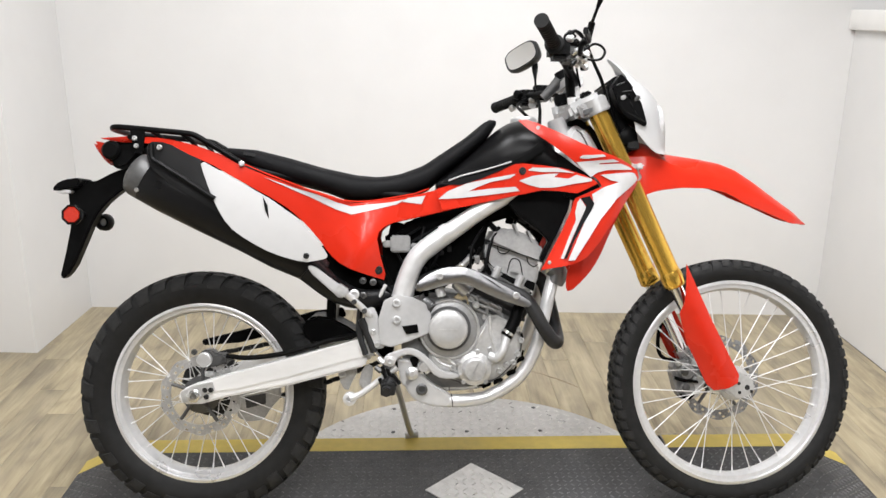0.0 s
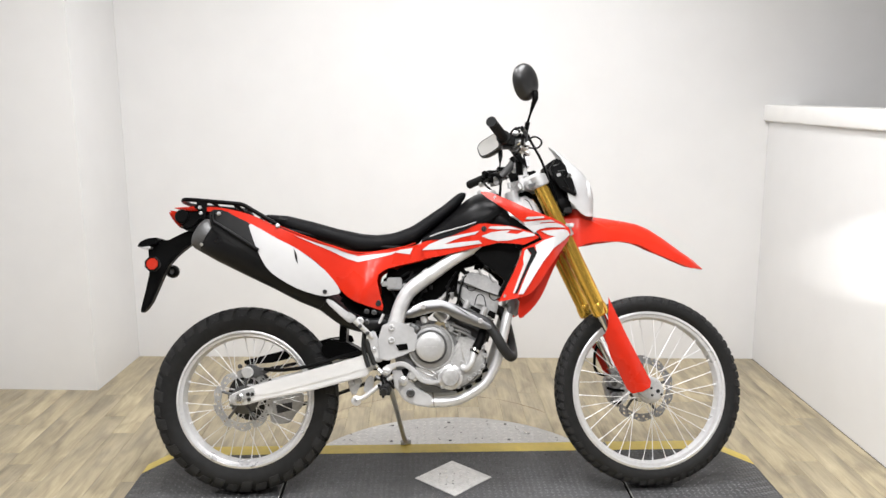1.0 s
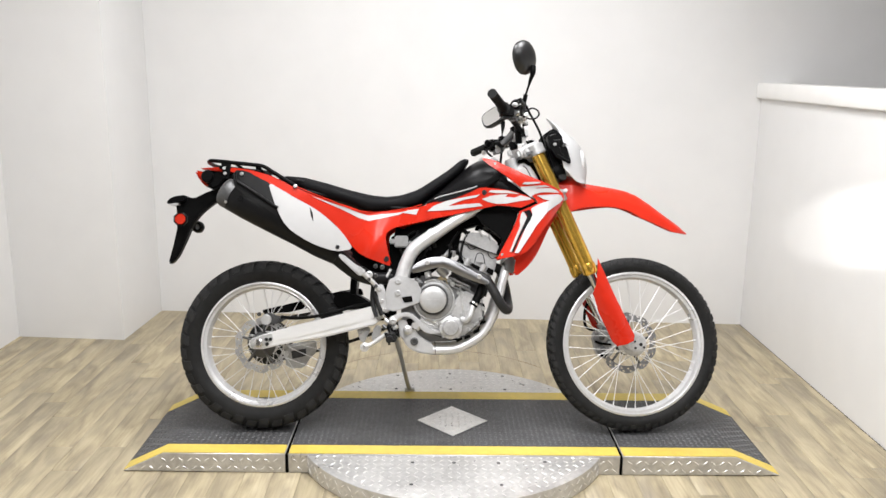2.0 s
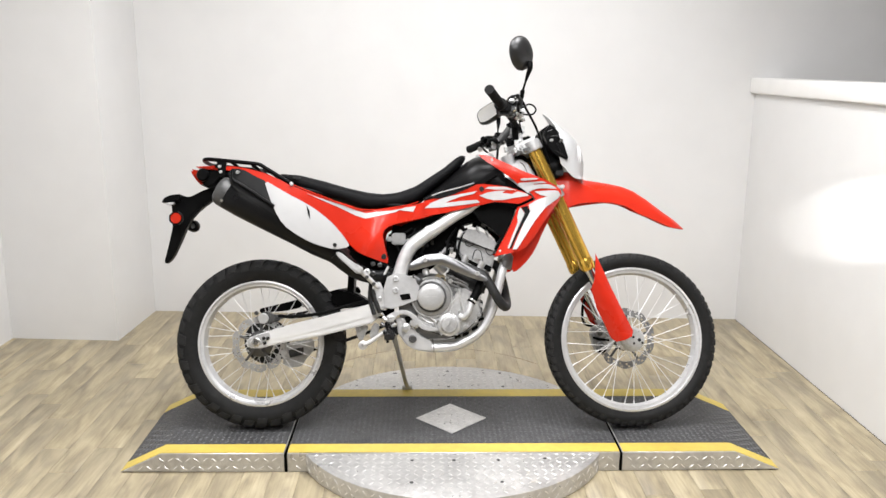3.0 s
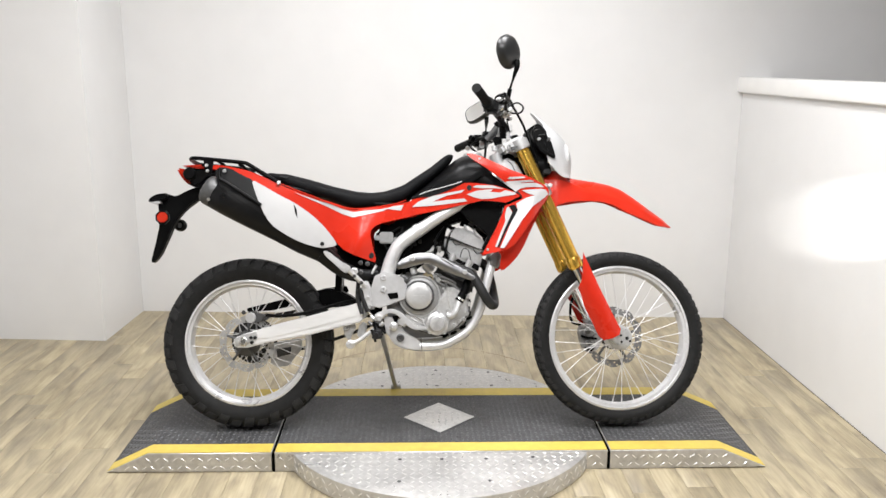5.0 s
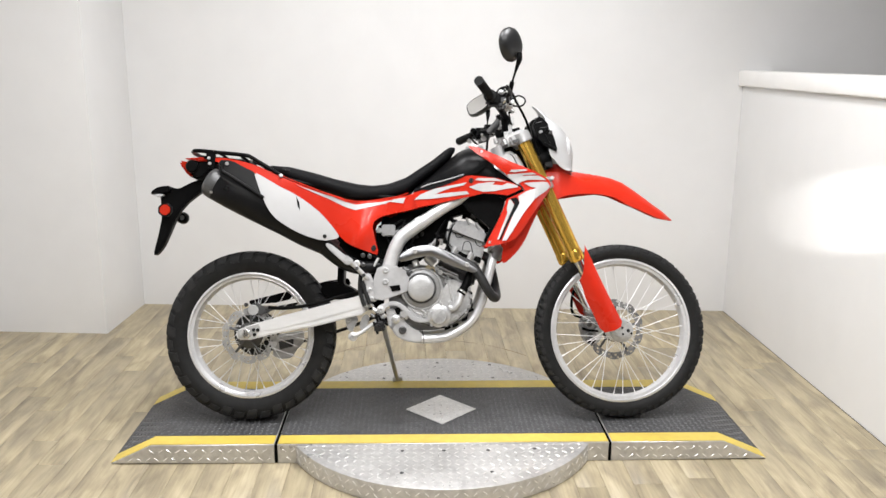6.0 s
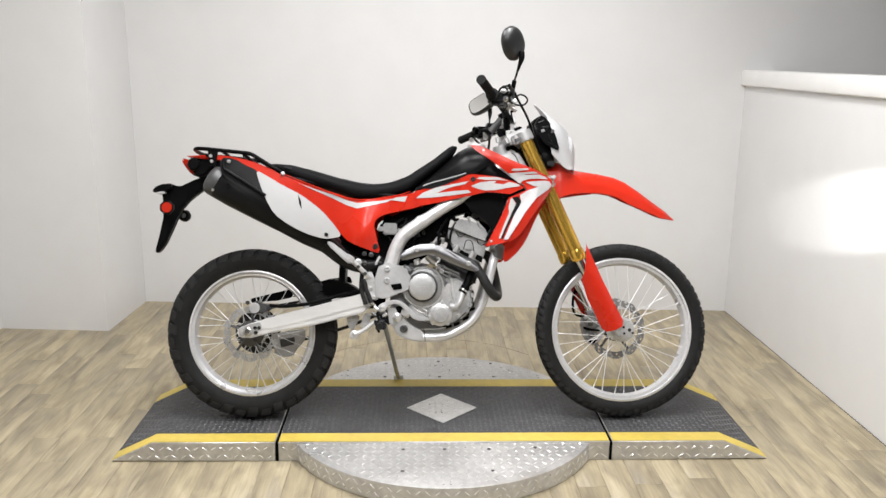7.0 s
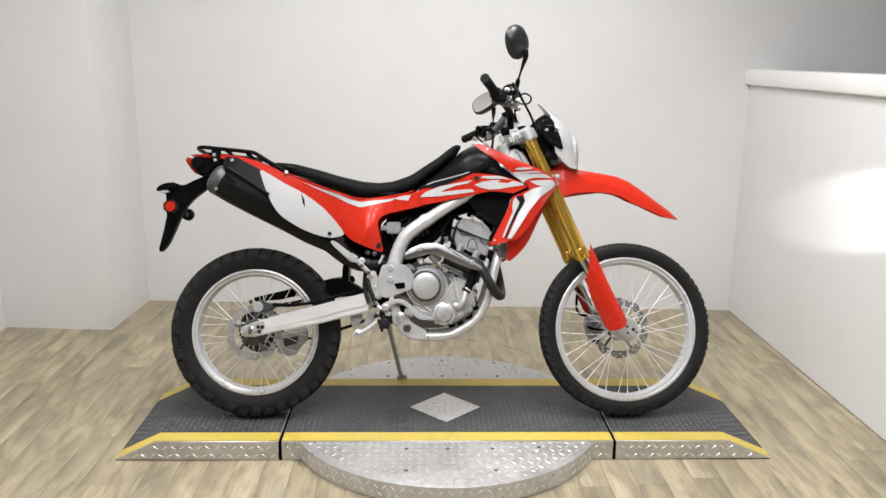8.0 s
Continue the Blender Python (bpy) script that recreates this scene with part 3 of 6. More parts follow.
def wheel(name, radius, rim, half, blocks, fill, reaches, depth, centre, disc_r, disc_y, base, label):
    hub_h = 0.034
    rear = name == "rear_wheel"
    hub = [(0.0, -0.075), (0.016, -0.075), (0.016, -hub_h - 0.012), (0.046, -hub_h - 0.006), (0.048, -hub_h), (0.030, -hub_h + 0.008), (0.026, 0), (0.030, hub_h - 0.008), (0.048, hub_h), (0.046, hub_h + 0.006), (0.016, hub_h + 0.012), (0.016, 0.075), (0, 0.075)]
    w = part(name, revolve(hub, 40), CAST, bike, label, m=base @ Matrix.Translation(centre))
    carcass, lug = tyre_mesh(radius, rim, half, depth)
    part("tyre", carcass, RUBBER, w, "black rubber tyre with blocky tread")
    step = 2 * math.pi / blocks
    kinds = []
    for reach in reaches:
        kinds.append([])
        for side in (-1, 1):
            shoulder = [1.02 + (reach - 1.02) * f for f in (0, 0.16, 0.33, 0.5, 0.72, 1)]
            kinds[-1].append(lug(0.04 * step, fill * step, shoulder, [depth, depth, depth, depth, depth * 0.8, depth * 0.35], side, 0.34 * step))
            kinds[-1].append(lug(0.50 * step, (0.46 + fill) * step, [0.10, 0.45, 0.90], [depth] * 3, side, 0.14 * step))
    for k in range(blocks):
        for me in kinds[k % 2]:
            ob = new("tread_block", me)
            ob.parent = w
            ob.matrix_basis = Matrix.Rotation(step * k, 4, "Y")
    prof = [(rim + 0.003, -0.62 * half - 0.004), (rim + 0.003, -0.62 * half), (rim - 0.010, -0.60 * half), (rim - 0.014, 0), (rim - 0.010, 0.60 * half), (rim + 0.003, 0.62 * half), (rim + 0.003, 0.62 * half + 0.004),
            (rim - 0.002, 0.62 * half + 0.006), (rim - 0.006, 0.62 * half + 0.006), (rim - 0.0075, 0.60 * half), (rim - 0.014, 0.56 * half), (rim - 0.0155, 0.57 * half), (rim - 0.0185, 0.55 * half), (rim - 0.024, 0.30 * half), (rim - 0.026, 0),
            (rim - 0.024, -0.30 * half), (rim - 0.0185, -0.55 * half), (rim - 0.0155, -0.57 * half), (rim - 0.014, -0.56 * half), (rim - 0.0075, -0.60 * half), (rim - 0.006, -0.62 * half - 0.006), (rim - 0.002, -0.62 * half - 0.006)]
    part("rim", revolve(prof, 96, closed=True), RIM, w, "bright aluminium spoked rim")
    n = 36
    for k in range(n):
        side = 1 if k % 2 else -1
        a = 2 * math.pi * (k + 0.35) / n
        cross = radians(34) * (1 if (k // 2) % 2 else -1)
        p = Vector((0.044 * math.cos(a + cross), side * hub_h, 0.044 * math.sin(a + cross)))
        q = Vector(((rim - 0.022) * math.cos(a), side * 0.010, (rim - 0.022) * math.sin(a)))
        sp = new("spoke", SPOKE_MESH)
        sp.parent = w
        d = q - p
        sp.matrix_basis = Matrix.Translation(p) @ d.to_track_quat("Z", "Y").to_matrix().to_4x4() @ Matrix.Diagonal((0.0014, 0.0014, d.length, 1))
        nut = new("spoke_nut", SPOKE_NUT)
        nut.parent = w
        nut.matrix_basis = Matrix.Translation(q) @ d.to_track_quat("Z", "Y").to_matrix().to_4x4()
    part("brake_disc", brake_disc(disc_r * (0.73 if rear else 0.76), disc_r, 72, 4 if rear else 3), DISC if rear else DISC_SHADED, w, "drilled wavy steel brake disc", m=pose(0, disc_y, 0))
    carrier = bmesh.new()
    for k in range(5):
        a = 2 * math.pi * k / 5
        join(carrier, rod((0.02 * math.cos(a), disc_y + 0.002, 0.02 * math.sin(a)), (disc_r * 0.76 * math.cos(a + 0.25), disc_y + 0.002, disc_r * 0.76 * math.sin(a + 0.25)), 0.005, 8))
    part("disc_carrier", carrier, CAST_DARK, w)
    part("hub_flange", disc_at(0, disc_y + 0.012, 0, [(0.050, 0), (0.050, 0.004), (0.042, 0.008), (0.030, 0.008), (0.022, 0.012), (0, 0.012)], 36), CAST_DARK, w)
    return w


wheel("rear_wheel", 0.326, 0.240, 0.054, 38, 0.82, (3.95, 3.3), 0.0072, (-0.736, 0, 0.326), 0.108, -0.062, Matrix(), "spoked rear wheel with cast hub")
wheel("front_wheel", 0.339, 0.278, 0.041, 68, 0.79, (3.6, 3.0), 0.0050, (0.703, 0, 0.340), 0.122, 0.060, TURNED, "spoked front wheel with cast hub")


# -- swingarm and rear end --
def swingarm():
    for s in (-1, 1):
        prof = [(-0.778, 0.340), (-0.768, 0.352), (-0.735, 0.366), (-0.670, 0.386), (-0.502, 0.430), (-0.300, 0.484), (-0.292, 0.470), (-0.293, 0.418), (-0.300, 0.409), (-0.481, 0.364), (-0.649, 0.333), (-0.722, 0.314), (-0.765, 0.314), (-0.777, 0.326)]
        part("swingarm", prism(prof, s * 0.118, s * 0.082, 0.005), ALU, bike, "brushed aluminium swingarm beam")
    face = [(-0.690, 0.386), (-0.502, 0.4355), (-0.302, 0.489), (-0.296, 0.470), (-0.296, 0.444), (-0.310, 0.438), (-0.490, 0.390), (-0.640, 0.356), (-0.700, 0.352)]
    part("beam_face", prism([(u, w - 0.006) for u, w in face], -0.1205, -0.116, 0.002), ALU, bike, "raised upper face of the swingarm")
    part("swingarm_bridge", box(-0.30, 0, 0.452, 0.05, 0.19, 0.06, 0.01), ALU, bike)
    adj = prism([(-0.772, 0.346), (-0.742, 0.362), (-0.690, 0.374), (-0.684, 0.352), (-0.735, 0.320), (-0.766, 0.320)], -0.1185, -0.124, 0.002)
    part("chain_adjuster", adj, CAST, bike, "cast chain adjuster plate")
    part("axle_nut", disc_at(-0.738, -0.122, 0.338, [(0.019, 0), (0.019, 0.006), (0.015, 0.008), (0.013, 0.018), (0.006, 0.019), (0.006, 0.012), (0, 0.012)], 6), STEEL, bike)
    for u, w in ((-0.709, 0.352), (-0.694, 0.352), (-0.706, 0.334)):
        part("bolt", bolt(u, -0.122, w, 0.006, 0.006), HEADER, bike)
    # chain, guard and sprocket on the far side
    for nm, pts in (("chain", [(-0.72, 0.085, 0.415), (-0.42, 0.085, 0.470), (-0.20, 0.085, 0.505)]), ("chain", [(-0.72, 0.085, 0.250), (-0.42, 0.085, 0.330), (-0.20, 0.085, 0.415)])):
        bm = bmesh.new()
        line = spline(pts, 18)
        for i, (a, b) in enumerate(zip(line, line[1:])):
            off = 0.004 if i % 2 else -0.004
            join(bm, tube([a + Vector((0, off, 0)) - (b - a) * 0.2, b + Vector((0, off, 0)) + (b - a) * 0.2], 0.0062, 6, squash=0.6))
        part(nm, bm, HEADER, bike, "dark drive chain")
    part("sprocket", disc_at(-0.736, 0.088, 0.326, [(0.060, -0.003), (0.088, -0.003), (0.090, 0), (0.088, 0.003), (0.060, 0.003)], 44), HEADER, bike)
    guard = [(-0.765, 0.455), (-0.760, 0.440), (-0.66, 0.447), (-0.56, 0.470), (-0.42, 0.505), (-0.36, 0.520), (-0.37, 0.545), (-0.45, 0.535), (-0.56, 0.505)]
    guide = part("chain_guide", prism([(-0.675, 0.312), (-0.625, 0.326), (-0.549, 0.335), (-0.546, 0.292), (-0.578, 0.256), (-0.596, 0.227), (-0.636, 0.222), (-0.668, 0.233)], 0.072, 0.098, 0.004), CAST, bike, "cast chain guide on the swingarm")
    # dark patch on the face gives the shade of a slot
    part("guide_slot_shade", prism([(-0.647, 0.293), (-0.588, 0.303), (-0.588, 0.274), (-0.642, 0.261)], 0.069, 0.073, 0.001), CAST_DARK, guide)
    part("chain_guard", prism(guard, 0.066, 0.078, 0.003), BLACK, bike, "black plastic chain guard")
    flap = [(-0.470, 0.500), (-0.452, 0.528), (-0.430, 0.536), (-0.390, 0.530), (-0.345, 0.506), (-0.312, 0.484), (-0.340, 0.470), (-0.400, 0.462), (-0.450, 0.468)]
    part("inner_fender", prism(flap, -0.06, 0.06, 0.006), BLACK, bike, "black plastic inner mudguard")
    part("fender_strut", prism([(-0.405, 0.515), (-0.398, 0.66), (-0.372, 0.66), (-0.380, 0.515)], -0.055, 0.055, 0.004), BLACK, bike)
    # rear caliper
    cal = bmesh.new()
    join(cal, prism([(-0.742, 0.412), (-0.738, 0.436), (-0.722, 0.450), (-0.700, 0.450), (-0.688, 0.438), (-0.672, 0.440), (-0.654, 0.430), (-0.656, 0.416), (-0.690, 0.406), (-0.720, 0.402)], -0.085, -0.045, 0.004))
    for u, w in ((-0.668, 0.425), (-0.745, 0.445), (-0.65, 0.43)):
        join(cal, bolt(u, -0.085, w, 0.007, 0.007))
    caliper = part("rear_caliper", cal, CAST_DARK, bike, "dark cast brake caliper")
    part("piston_cap", disc_at(-0.718, -0.085, 0.425, [(0.020, 0), (0.020, 0.012), (0.017, 0.015), (0, 0.015)], 24), CLUTCH, caliper, "grey round piston cap")
    part("brake_hose", tube([(-0.66, -0.088, 0.435), (-0.60, -0.105, 0.432), (-0.50, -0.112, 0.445), (-0.38, -0.105, 0.478), (-0.30, -0.11, 0.495)], 0.0065, 8), BLACK, bike, "black rubber brake hose")


swingarm()


# -- frame --
def frame_parts():
    for s in (-1, 1):
        v = s * 0.115
        pts = [(0.235, s * 0.07, 0.985), (0.12, s * 0.10, 0.885), (0.004, v, 0.813), (-0.060, v, 0.769), (-0.120, v, 0.728), (-0.159, v, 0.694), (-0.184, v, 0.646), (-0.202, v, 0.585)]
        part("frame_spar", tube(pts, [0.022, 0.022, 0.022, 0.024, 0.026, 0.026, 0.026, 0.028], 16, squash=0.85), FRAME, bike, "silver painted frame spar")
        part("spar_collar", tube([(-0.094, v, 0.748), (-0.078, v, 0.758)], 0.0268, 16, squash=0.88), FRAME, bike)
        pts = [(-0.17, v * 0.95, 0.342), (-0.12, v * 0.95, 0.323), (-0.079, v * 0.95, 0.316), (-0.02, v * 0.95, 0.318), (0.03, v * 0.92, 0.329), (0.102, v * 0.90, 0.374), (0.145, v * 0.86, 0.441), (0.168, v * 0.82, 0.516), (0.186, v * 0.75, 0.59), (0.206, v * 0.60, 0.66), (0.235, v * 0.3, 0.80), (0.262, 0, 0.95)]
        part("cradle_tube", tube(pts, 0.0175, 12), FRAME, bike, "silver painted cradle tube")
        part("tube_joint", tube([(-0.073, v * 0.95, 0.3162), (-0.070, v * 0.95, 0.3165)], 0.0181, 14), CAST_DARK, bike)
        bk = [(-0.20, 0.375), (-0.182, 0.392), (-0.150, 0.390), (-0.128, 0.365), (-0.075, 0.338), (-0.072, 0.302), (-0.12, 0.303), (-0.165, 0.318), (-0.19, 0.345)]
        part("cradle_lug", prism(bk, s * 0.128, s * 0.095, 0.005, 1), FRAME, bike)
    part("head_tube", rod((0.275, 0, 0.905), (0.225, 0, 1.065), 0.033, 20, 0.003), FRAME, bike)
    part("cradle_bolt", disc_at(-0.151, -0.128, 0.350, [(0.015, 0), (0.015, 0.005), (0.012, 0.007), (0.0085, 0.007), (0.008, 0.002), (0, 0.002)], 20), CAST_DARK, bike)
    # dark solid painted in for the shade of a cavity
    part("lug_cavity_shade", prism([(-0.182, 0.432), (-0.160, 0.436), (-0.146, 0.416), (-0.160, 0.404), (-0.178, 0.412)], -0.1295, -0.120, 0.002), DARK, bike)
    part("lug_boss", disc_at(-0.176, -0.126, 0.392, [(0.017, 0), (0.017, 0.006), (0.012, 0.010), (0.007, 0.014), (0, 0.014)], 18), CAST, bike)
    # pivot guard with its window
    out = [(-0.247, 0.583), (-0.212, 0.598), (-0.172, 0.590), (-0.140, 0.574), (-0.126, 0.545), (-0.132, 0.497), (-0.185, 0.476), (-0.228, 0.462), (-0.258, 0.468), (-0.262, 0.535)]
    bm = prism(out, -0.140, -0.134, 0.002)
    part("pivot_guard", bm, PLATE, bike, "grey satin frame guard with bolts and a slot")
    # slot is not cut; a dark plate stands in for its shade
    part("guard_slot_shade", prism([(-0.201, 0.516), (-0.162, 0.521), (-0.158, 0.500), (-0.190, 0.495)], -0.1425, -0.1405, 0.0004), DARK, bike, "dark rectangular patch standing in for the shaded slot")
    for u, w in ((-0.215, 0.575), (-0.215, 0.532)):
        part("bolt", bolt(u, -0.1405, w, 0.010, 0.005, 20), PLATE, bike)
    # rear set plate and its upper strut
    hanger = [(-0.298, 0.548), (-0.286, 0.566), (-0.268, 0.560), (-0.255, 0.50), (-0.240, 0.462), (-0.262, 0.455), (-0.282, 0.462), (-0.290, 0.50)]
    part("hanger_plate", prism(hanger, -0.133, -0.118, 0.004, 1), FRAME, bike, "silver cast hanger plate")
    for u, w in ((-0.283, 0.545), (-0.275, 0.500), (-0.265, 0.467)):
        part("bolt", bolt(u, -0.133, w, 0.007, 0.004, 16), CAST, bike)
    part("hanger_strut", tube([(-0.285, -0.130, 0.545), (-0.318, -0.155, 0.580), (-0.352, -0.180, 0.612)], 0.0088, 10), FRAME, bike)
    part("strut_lug", disc_at(-0.322, -0.158, 0.600, [(0.013, -0.008), (0.013, 0.003), (0.010, 0.005), (0.006, 0.005), (0.0055, 0.001), (0, 0.001)], 18), FRAME, bike)
    for f in (0.18, 0.55):
        c = Vector((-0.285, -0.139, 0.545)).lerp(Vector((-0.352, -0.189, 0.612)), f)
        part("bolt", bolt(c.x, c.y, c.z, 0.0065, 0.004, 12), CAST_DARK, bike)
    part("hanger_strut", tube([(-0.31, -0.11, 0.56), (-0.312, -0.12, 0.50), (-0.295, -0.125, 0.44)], 0.008, 8), HEADER, bike)
    lever = [(-0.440, 0.668), (-0.426, 0.680), (-0.370, 0.636), (-0.340, 0.618), (-0.338, 0.600), (-0.356, 0.592), (-0.372, 0.606)]
    part("silencer_bracket", prism(lever, -0.190, -0.176, 0.003, 1), FRAME, bike, "silver silencer bracket")
    part("bracket_clamp", box(-0.352, -0.180, 0.612, 0.034, 0.026, 0.026, 0.004, Euler((0, radians(35), 0)).to_matrix().to_4x4()), CAST, bike)
    for u, v, w in ((-0.300, -0.14, 0.596), (-0.302, -0.12, 0.632), (-0.276, -0.12, 0.628)):
        part("bracket_lug", disc_at(u, v, w, [(0.009, -0.01), (0.009, 0.004), (0.006, 0.006), (0.004, 0.006), (0.004, 0.002), (0, 0.002)], 14), CAST_DARK, bike)
    part("link_pin", rod((-0.243, -0.12, 0.622), (-0.262, -0.12, 0.585), 0.005, 8), FRAME, bike)
    # added block that keeps the opening under the side panel dark
    part("inner_filler", prism([(-0.43, 0.72), (-0.26, 0.70), (-0.215, 0.60), (-0.28, 0.578), (-0.36, 0.60), (-0.44, 0.66)], -0.085, 0.06, 0.008), DARK, bike, "added dark filler under the side panel")
    # subframe
    for s in (-1, 1):
        part("subframe_tube", tube([(-0.02, s * 0.09, 0.83), (-0.30, s * 0.095, 0.865), (-0.60, s * 0.09, 0.92), (-0.88, s * 0.07, 0.975)], 0.012, 10), BLACK, bike)
        part("subframe_strut", tube([(-0.23, s * 0.10, 0.60), (-0.42, s * 0.095, 0.77), (-0.62, s * 0.09, 0.905)], 0.011, 10), BLACK, bike)
    part("shock_absorber", tube([(-0.26, 0, 0.42), (-0.24, 0, 0.60), (-0.20, 0, 0.78)], 0.032, 14), DARK, bike)


frame_parts()


# -- engine --
def engine():
    case = [(-0.198, 0.400), (-0.205, 0.470), (-0.195, 0.53), (-0.165, 0.588), (-0.111, 0.602), (-0.036, 0.590), (0.029, 0.562), (0.093, 0.526), (0.117, 0.476), (0.110, 0.412), (0.064, 0.372), (-0.02, 0.348), (-0.10, 0.346), (-0.15, 0.358)]
    part("crankcase", prism(case, -0.100, 0.105, 0.014), RINGPAINT, bike, "cast aluminium crankcase")
    cover = [(-0.125, 0.385), (-0.135, 0.455), (-0.085, 0.460), (0.0, 0.50), (0.03, 0.548), (0.085, 0.520), (0.108, 0.472), (0.100, 0.415), (0.058, 0.380), (-0.02, 0.360)]
    part("side_cover", prism(cover, -0.125, -0.100, 0.008, 1), CAST, bike, "cast engine side cover")
    part("clutch_housing", disc_at(-0.079, -0.10, 0.506, [(0.078, 0), (0.078, 0.020), (0.075, 0.027), (0.070, 0.031), (0.056, 0.034), (0, 0.034)], 64), RINGPAINT, bike, "dark grey clutch housing")
    part("housing_rim", disc_at(-0.079, -0.112, 0.506, [(0.0795, 0), (0.0795, 0.016), (0.0775, 0.019), (0.0735, 0.019), (0.0725, 0.017), (0.0725, 0.0)], 64), CAST, bike, "machined rim of the clutch housing")
    # dark ring paints the shadow that the clutch cap throws on its housing
    part("cap_shadow_ring", disc_at(-0.0815, -0.1335, 0.508, [(0.058, 0), (0.058, 0.0016), (0.049, 0.0022), (0.049, 0)], 56), CAST_DARK, bike)
    cap = part("clutch_cover", disc_at(-0.082, -0.136, 0.508, [(0.0505, 0), (0.0505, 0.012), (0.048, 0.017), (0.043, 0.0195), (0.025, 0.0205), (0, 0.021)], 56), CLUTCH, bike, "satin round clutch cover")
    part("badge_bar", box(-0.082, -0.1572, 0.509, 0.046, 0.0010, 0.003, 0.0003), CAST, cap, "raised worn lettering bar")
    for a in (60, 95, 130, 200, 250, 300):
        part("bolt", bolt(-0.079 + 0.079 * math.cos(radians(a)), -0.114, 0.506 + 0.079 * math.sin(radians(a)), 0.0065, 0.008), CAST_DARK, bike)
    part("filler_boss", rod((-0.145, -0.115, 0.578), (-0.120, -0.13, 0.560), 0.016, 14, 0.003), CAST_DARK, bike)
    part("filler_cap", rod((-0.105, -0.122, 0.612), (-0.098, -0.125, 0.590), 0.013, 10, 0.002), CAST, bike)
    pump = part("water_pump_cover", disc_at(-0.014, -0.125, 0.403, [(0.043, 0), (0.043, 0.008), (0.036, 0.012), (0.033, 0.013), (0.031, 0.026), (0.026, 0.031), (0, 0.032)], 40), CAST, bike, "round cast pump cover")
    part("cover_rib", box(-0.014, -0.157, 0.403, 0.042, 0.004, 0.006, 0.002, Euler((0, radians(-70), 0)).to_matrix().to_4x4()), CAST, pump)
    for a in (20, 80, 160, 230, 310):
        part("bolt", bolt(-0.014 + 0.044 * math.cos(radians(a)), -0.128, 0.403 + 0.044 * math.sin(radians(a)), 0.006, 0.009), CAST, bike)
    for u, w in ((-0.070, 0.405), (-0.104, 0.390), (0.051, 0.396), (0.069, 0.411), (0.088, 0.418), (0.099, 0.440), (0.028, 0.452), (0.108, 0.476), (0.100, 0.505)):
        part("bolt", bolt(u, -0.122, w, 0.0072, 0.010), CAST, bike)
    part("water_elbow", tube([(0.026, -0.128, 0.436), (0.042, -0.138, 0.431), (0.057, -0.140, 0.448), (0.066, -0.134, 0.475), (0.071, -0.128, 0.496)], 0.0115, 12), CLUTCH, bike, "cast water pipe elbow")
    part("water_hose", tube([(0.068, -0.127, 0.486), (0.082, -0.124, 0.508), (0.094, -0.12, 0.532), (0.102, -0.115, 0.556), (0.118, -0.10, 0.575)], 0.0165, 14), BLACK, bike, "black rubber water hose")
    part("elbow_flange", prism([(0.020, 0.456), (0.030, 0.418), (0.060, 0.412), (0.088, 0.440), (0.078, 0.466), (0.050, 0.470)], -0.130, -0.120, 0.003, 1), CLUTCH, bike)
    part("hose_clamp", tube([(0.0715, -0.1265, 0.492), (0.0755, -0.1255, 0.498)], 0.0182, 16), STEEL, bike)
    # cylinder with ribs, head and cover, all leaning forward
    cyl = bmesh.new()
    join(cyl, prism([(-0.022, 0.592), (0.030, 0.668), (0.145, 0.604), (0.120, 0.512), (0.03, 0.540)], -0.082, 0.082, 0.008))
    for k in range(4):
        f = 0.15 + 0.2 * k
        a, b = Vector((-0.03 + 0.055 * f, 0, 0.585 + 0.085 * f)), Vector((0.118 + 0.03 * f, 0, 0.508 + 0.09 * f))
        join(cyl, box(*(0.5 * (a + b)), (b - a).length, 0.186, 0.008, 0.002, Matrix.Rotation(math.atan2(a.z - b.z, b.x - a.x), 4, "Y")))
    part("cylinder", cyl, CAST_DARK, bike, "ribbed grey cylinder")
    head = [(0.026, 0.660), (0.014, 0.697), (0.020, 0.733), (0.162, 0.672), (0.158, 0.640), (0.144, 0.594), (0.094, 0.606), (0.050, 0.632)]
    part("cylinder_head", prism(head, -0.092, 0.092, 0.008), HEADC, bike, "cast cylinder head")
    top = [(0.026, 0.726), (0.032, 0.750), (0.048, 0.764), (0.080, 0.768), (0.120, 0.754), (0.164, 0.726), (0.173, 0.696), (0.164, 0.666)]
    cov = part("head_cover", prism(top, -0.099, 0.099, 0.010), HEADC, bike, "satin silver cylinder head cover")
    part("cover_seam", prism([(0.022, 0.727), (0.023, 0.7292), (0.172, 0.6785), (0.171, 0.6763)], -0.0998, -0.094, 0.0004), DARK, cov)
    for pts in ([(0.049, -0.0985, 0.722), (0.052, -0.0985, 0.706), (0.066, -0.0985, 0.700), (0.078, -0.0985, 0.706), (0.080, -0.0985, 0.712)], [(0.126, -0.0985, 0.690), (0.131, -0.0985, 0.675), (0.144, -0.0985, 0.666), (0.156, -0.0985, 0.672)], [(0.075, -0.0925, 0.650), (0.086, -0.0925, 0.684), (0.107, -0.0925, 0.681), (0.116, -0.0925, 0.643)], [(0.016, -0.0915, 0.690), (0.035, -0.0915, 0.668), (0.060, -0.0915, 0.650), (0.075, -0.0915, 0.645)]):
        part("seam", tube(pts, 0.0014, 6), DARK, cov)
    for u, w in ((0.098, 0.760), (0.135, 0.742)):
        part("cover_rib", box(u, -0.08, w + 0.004, 0.006, 0.05, 0.030, 0.002, Matrix.Rotation(radians(-20), 4, "Y")), HEADC, cov)
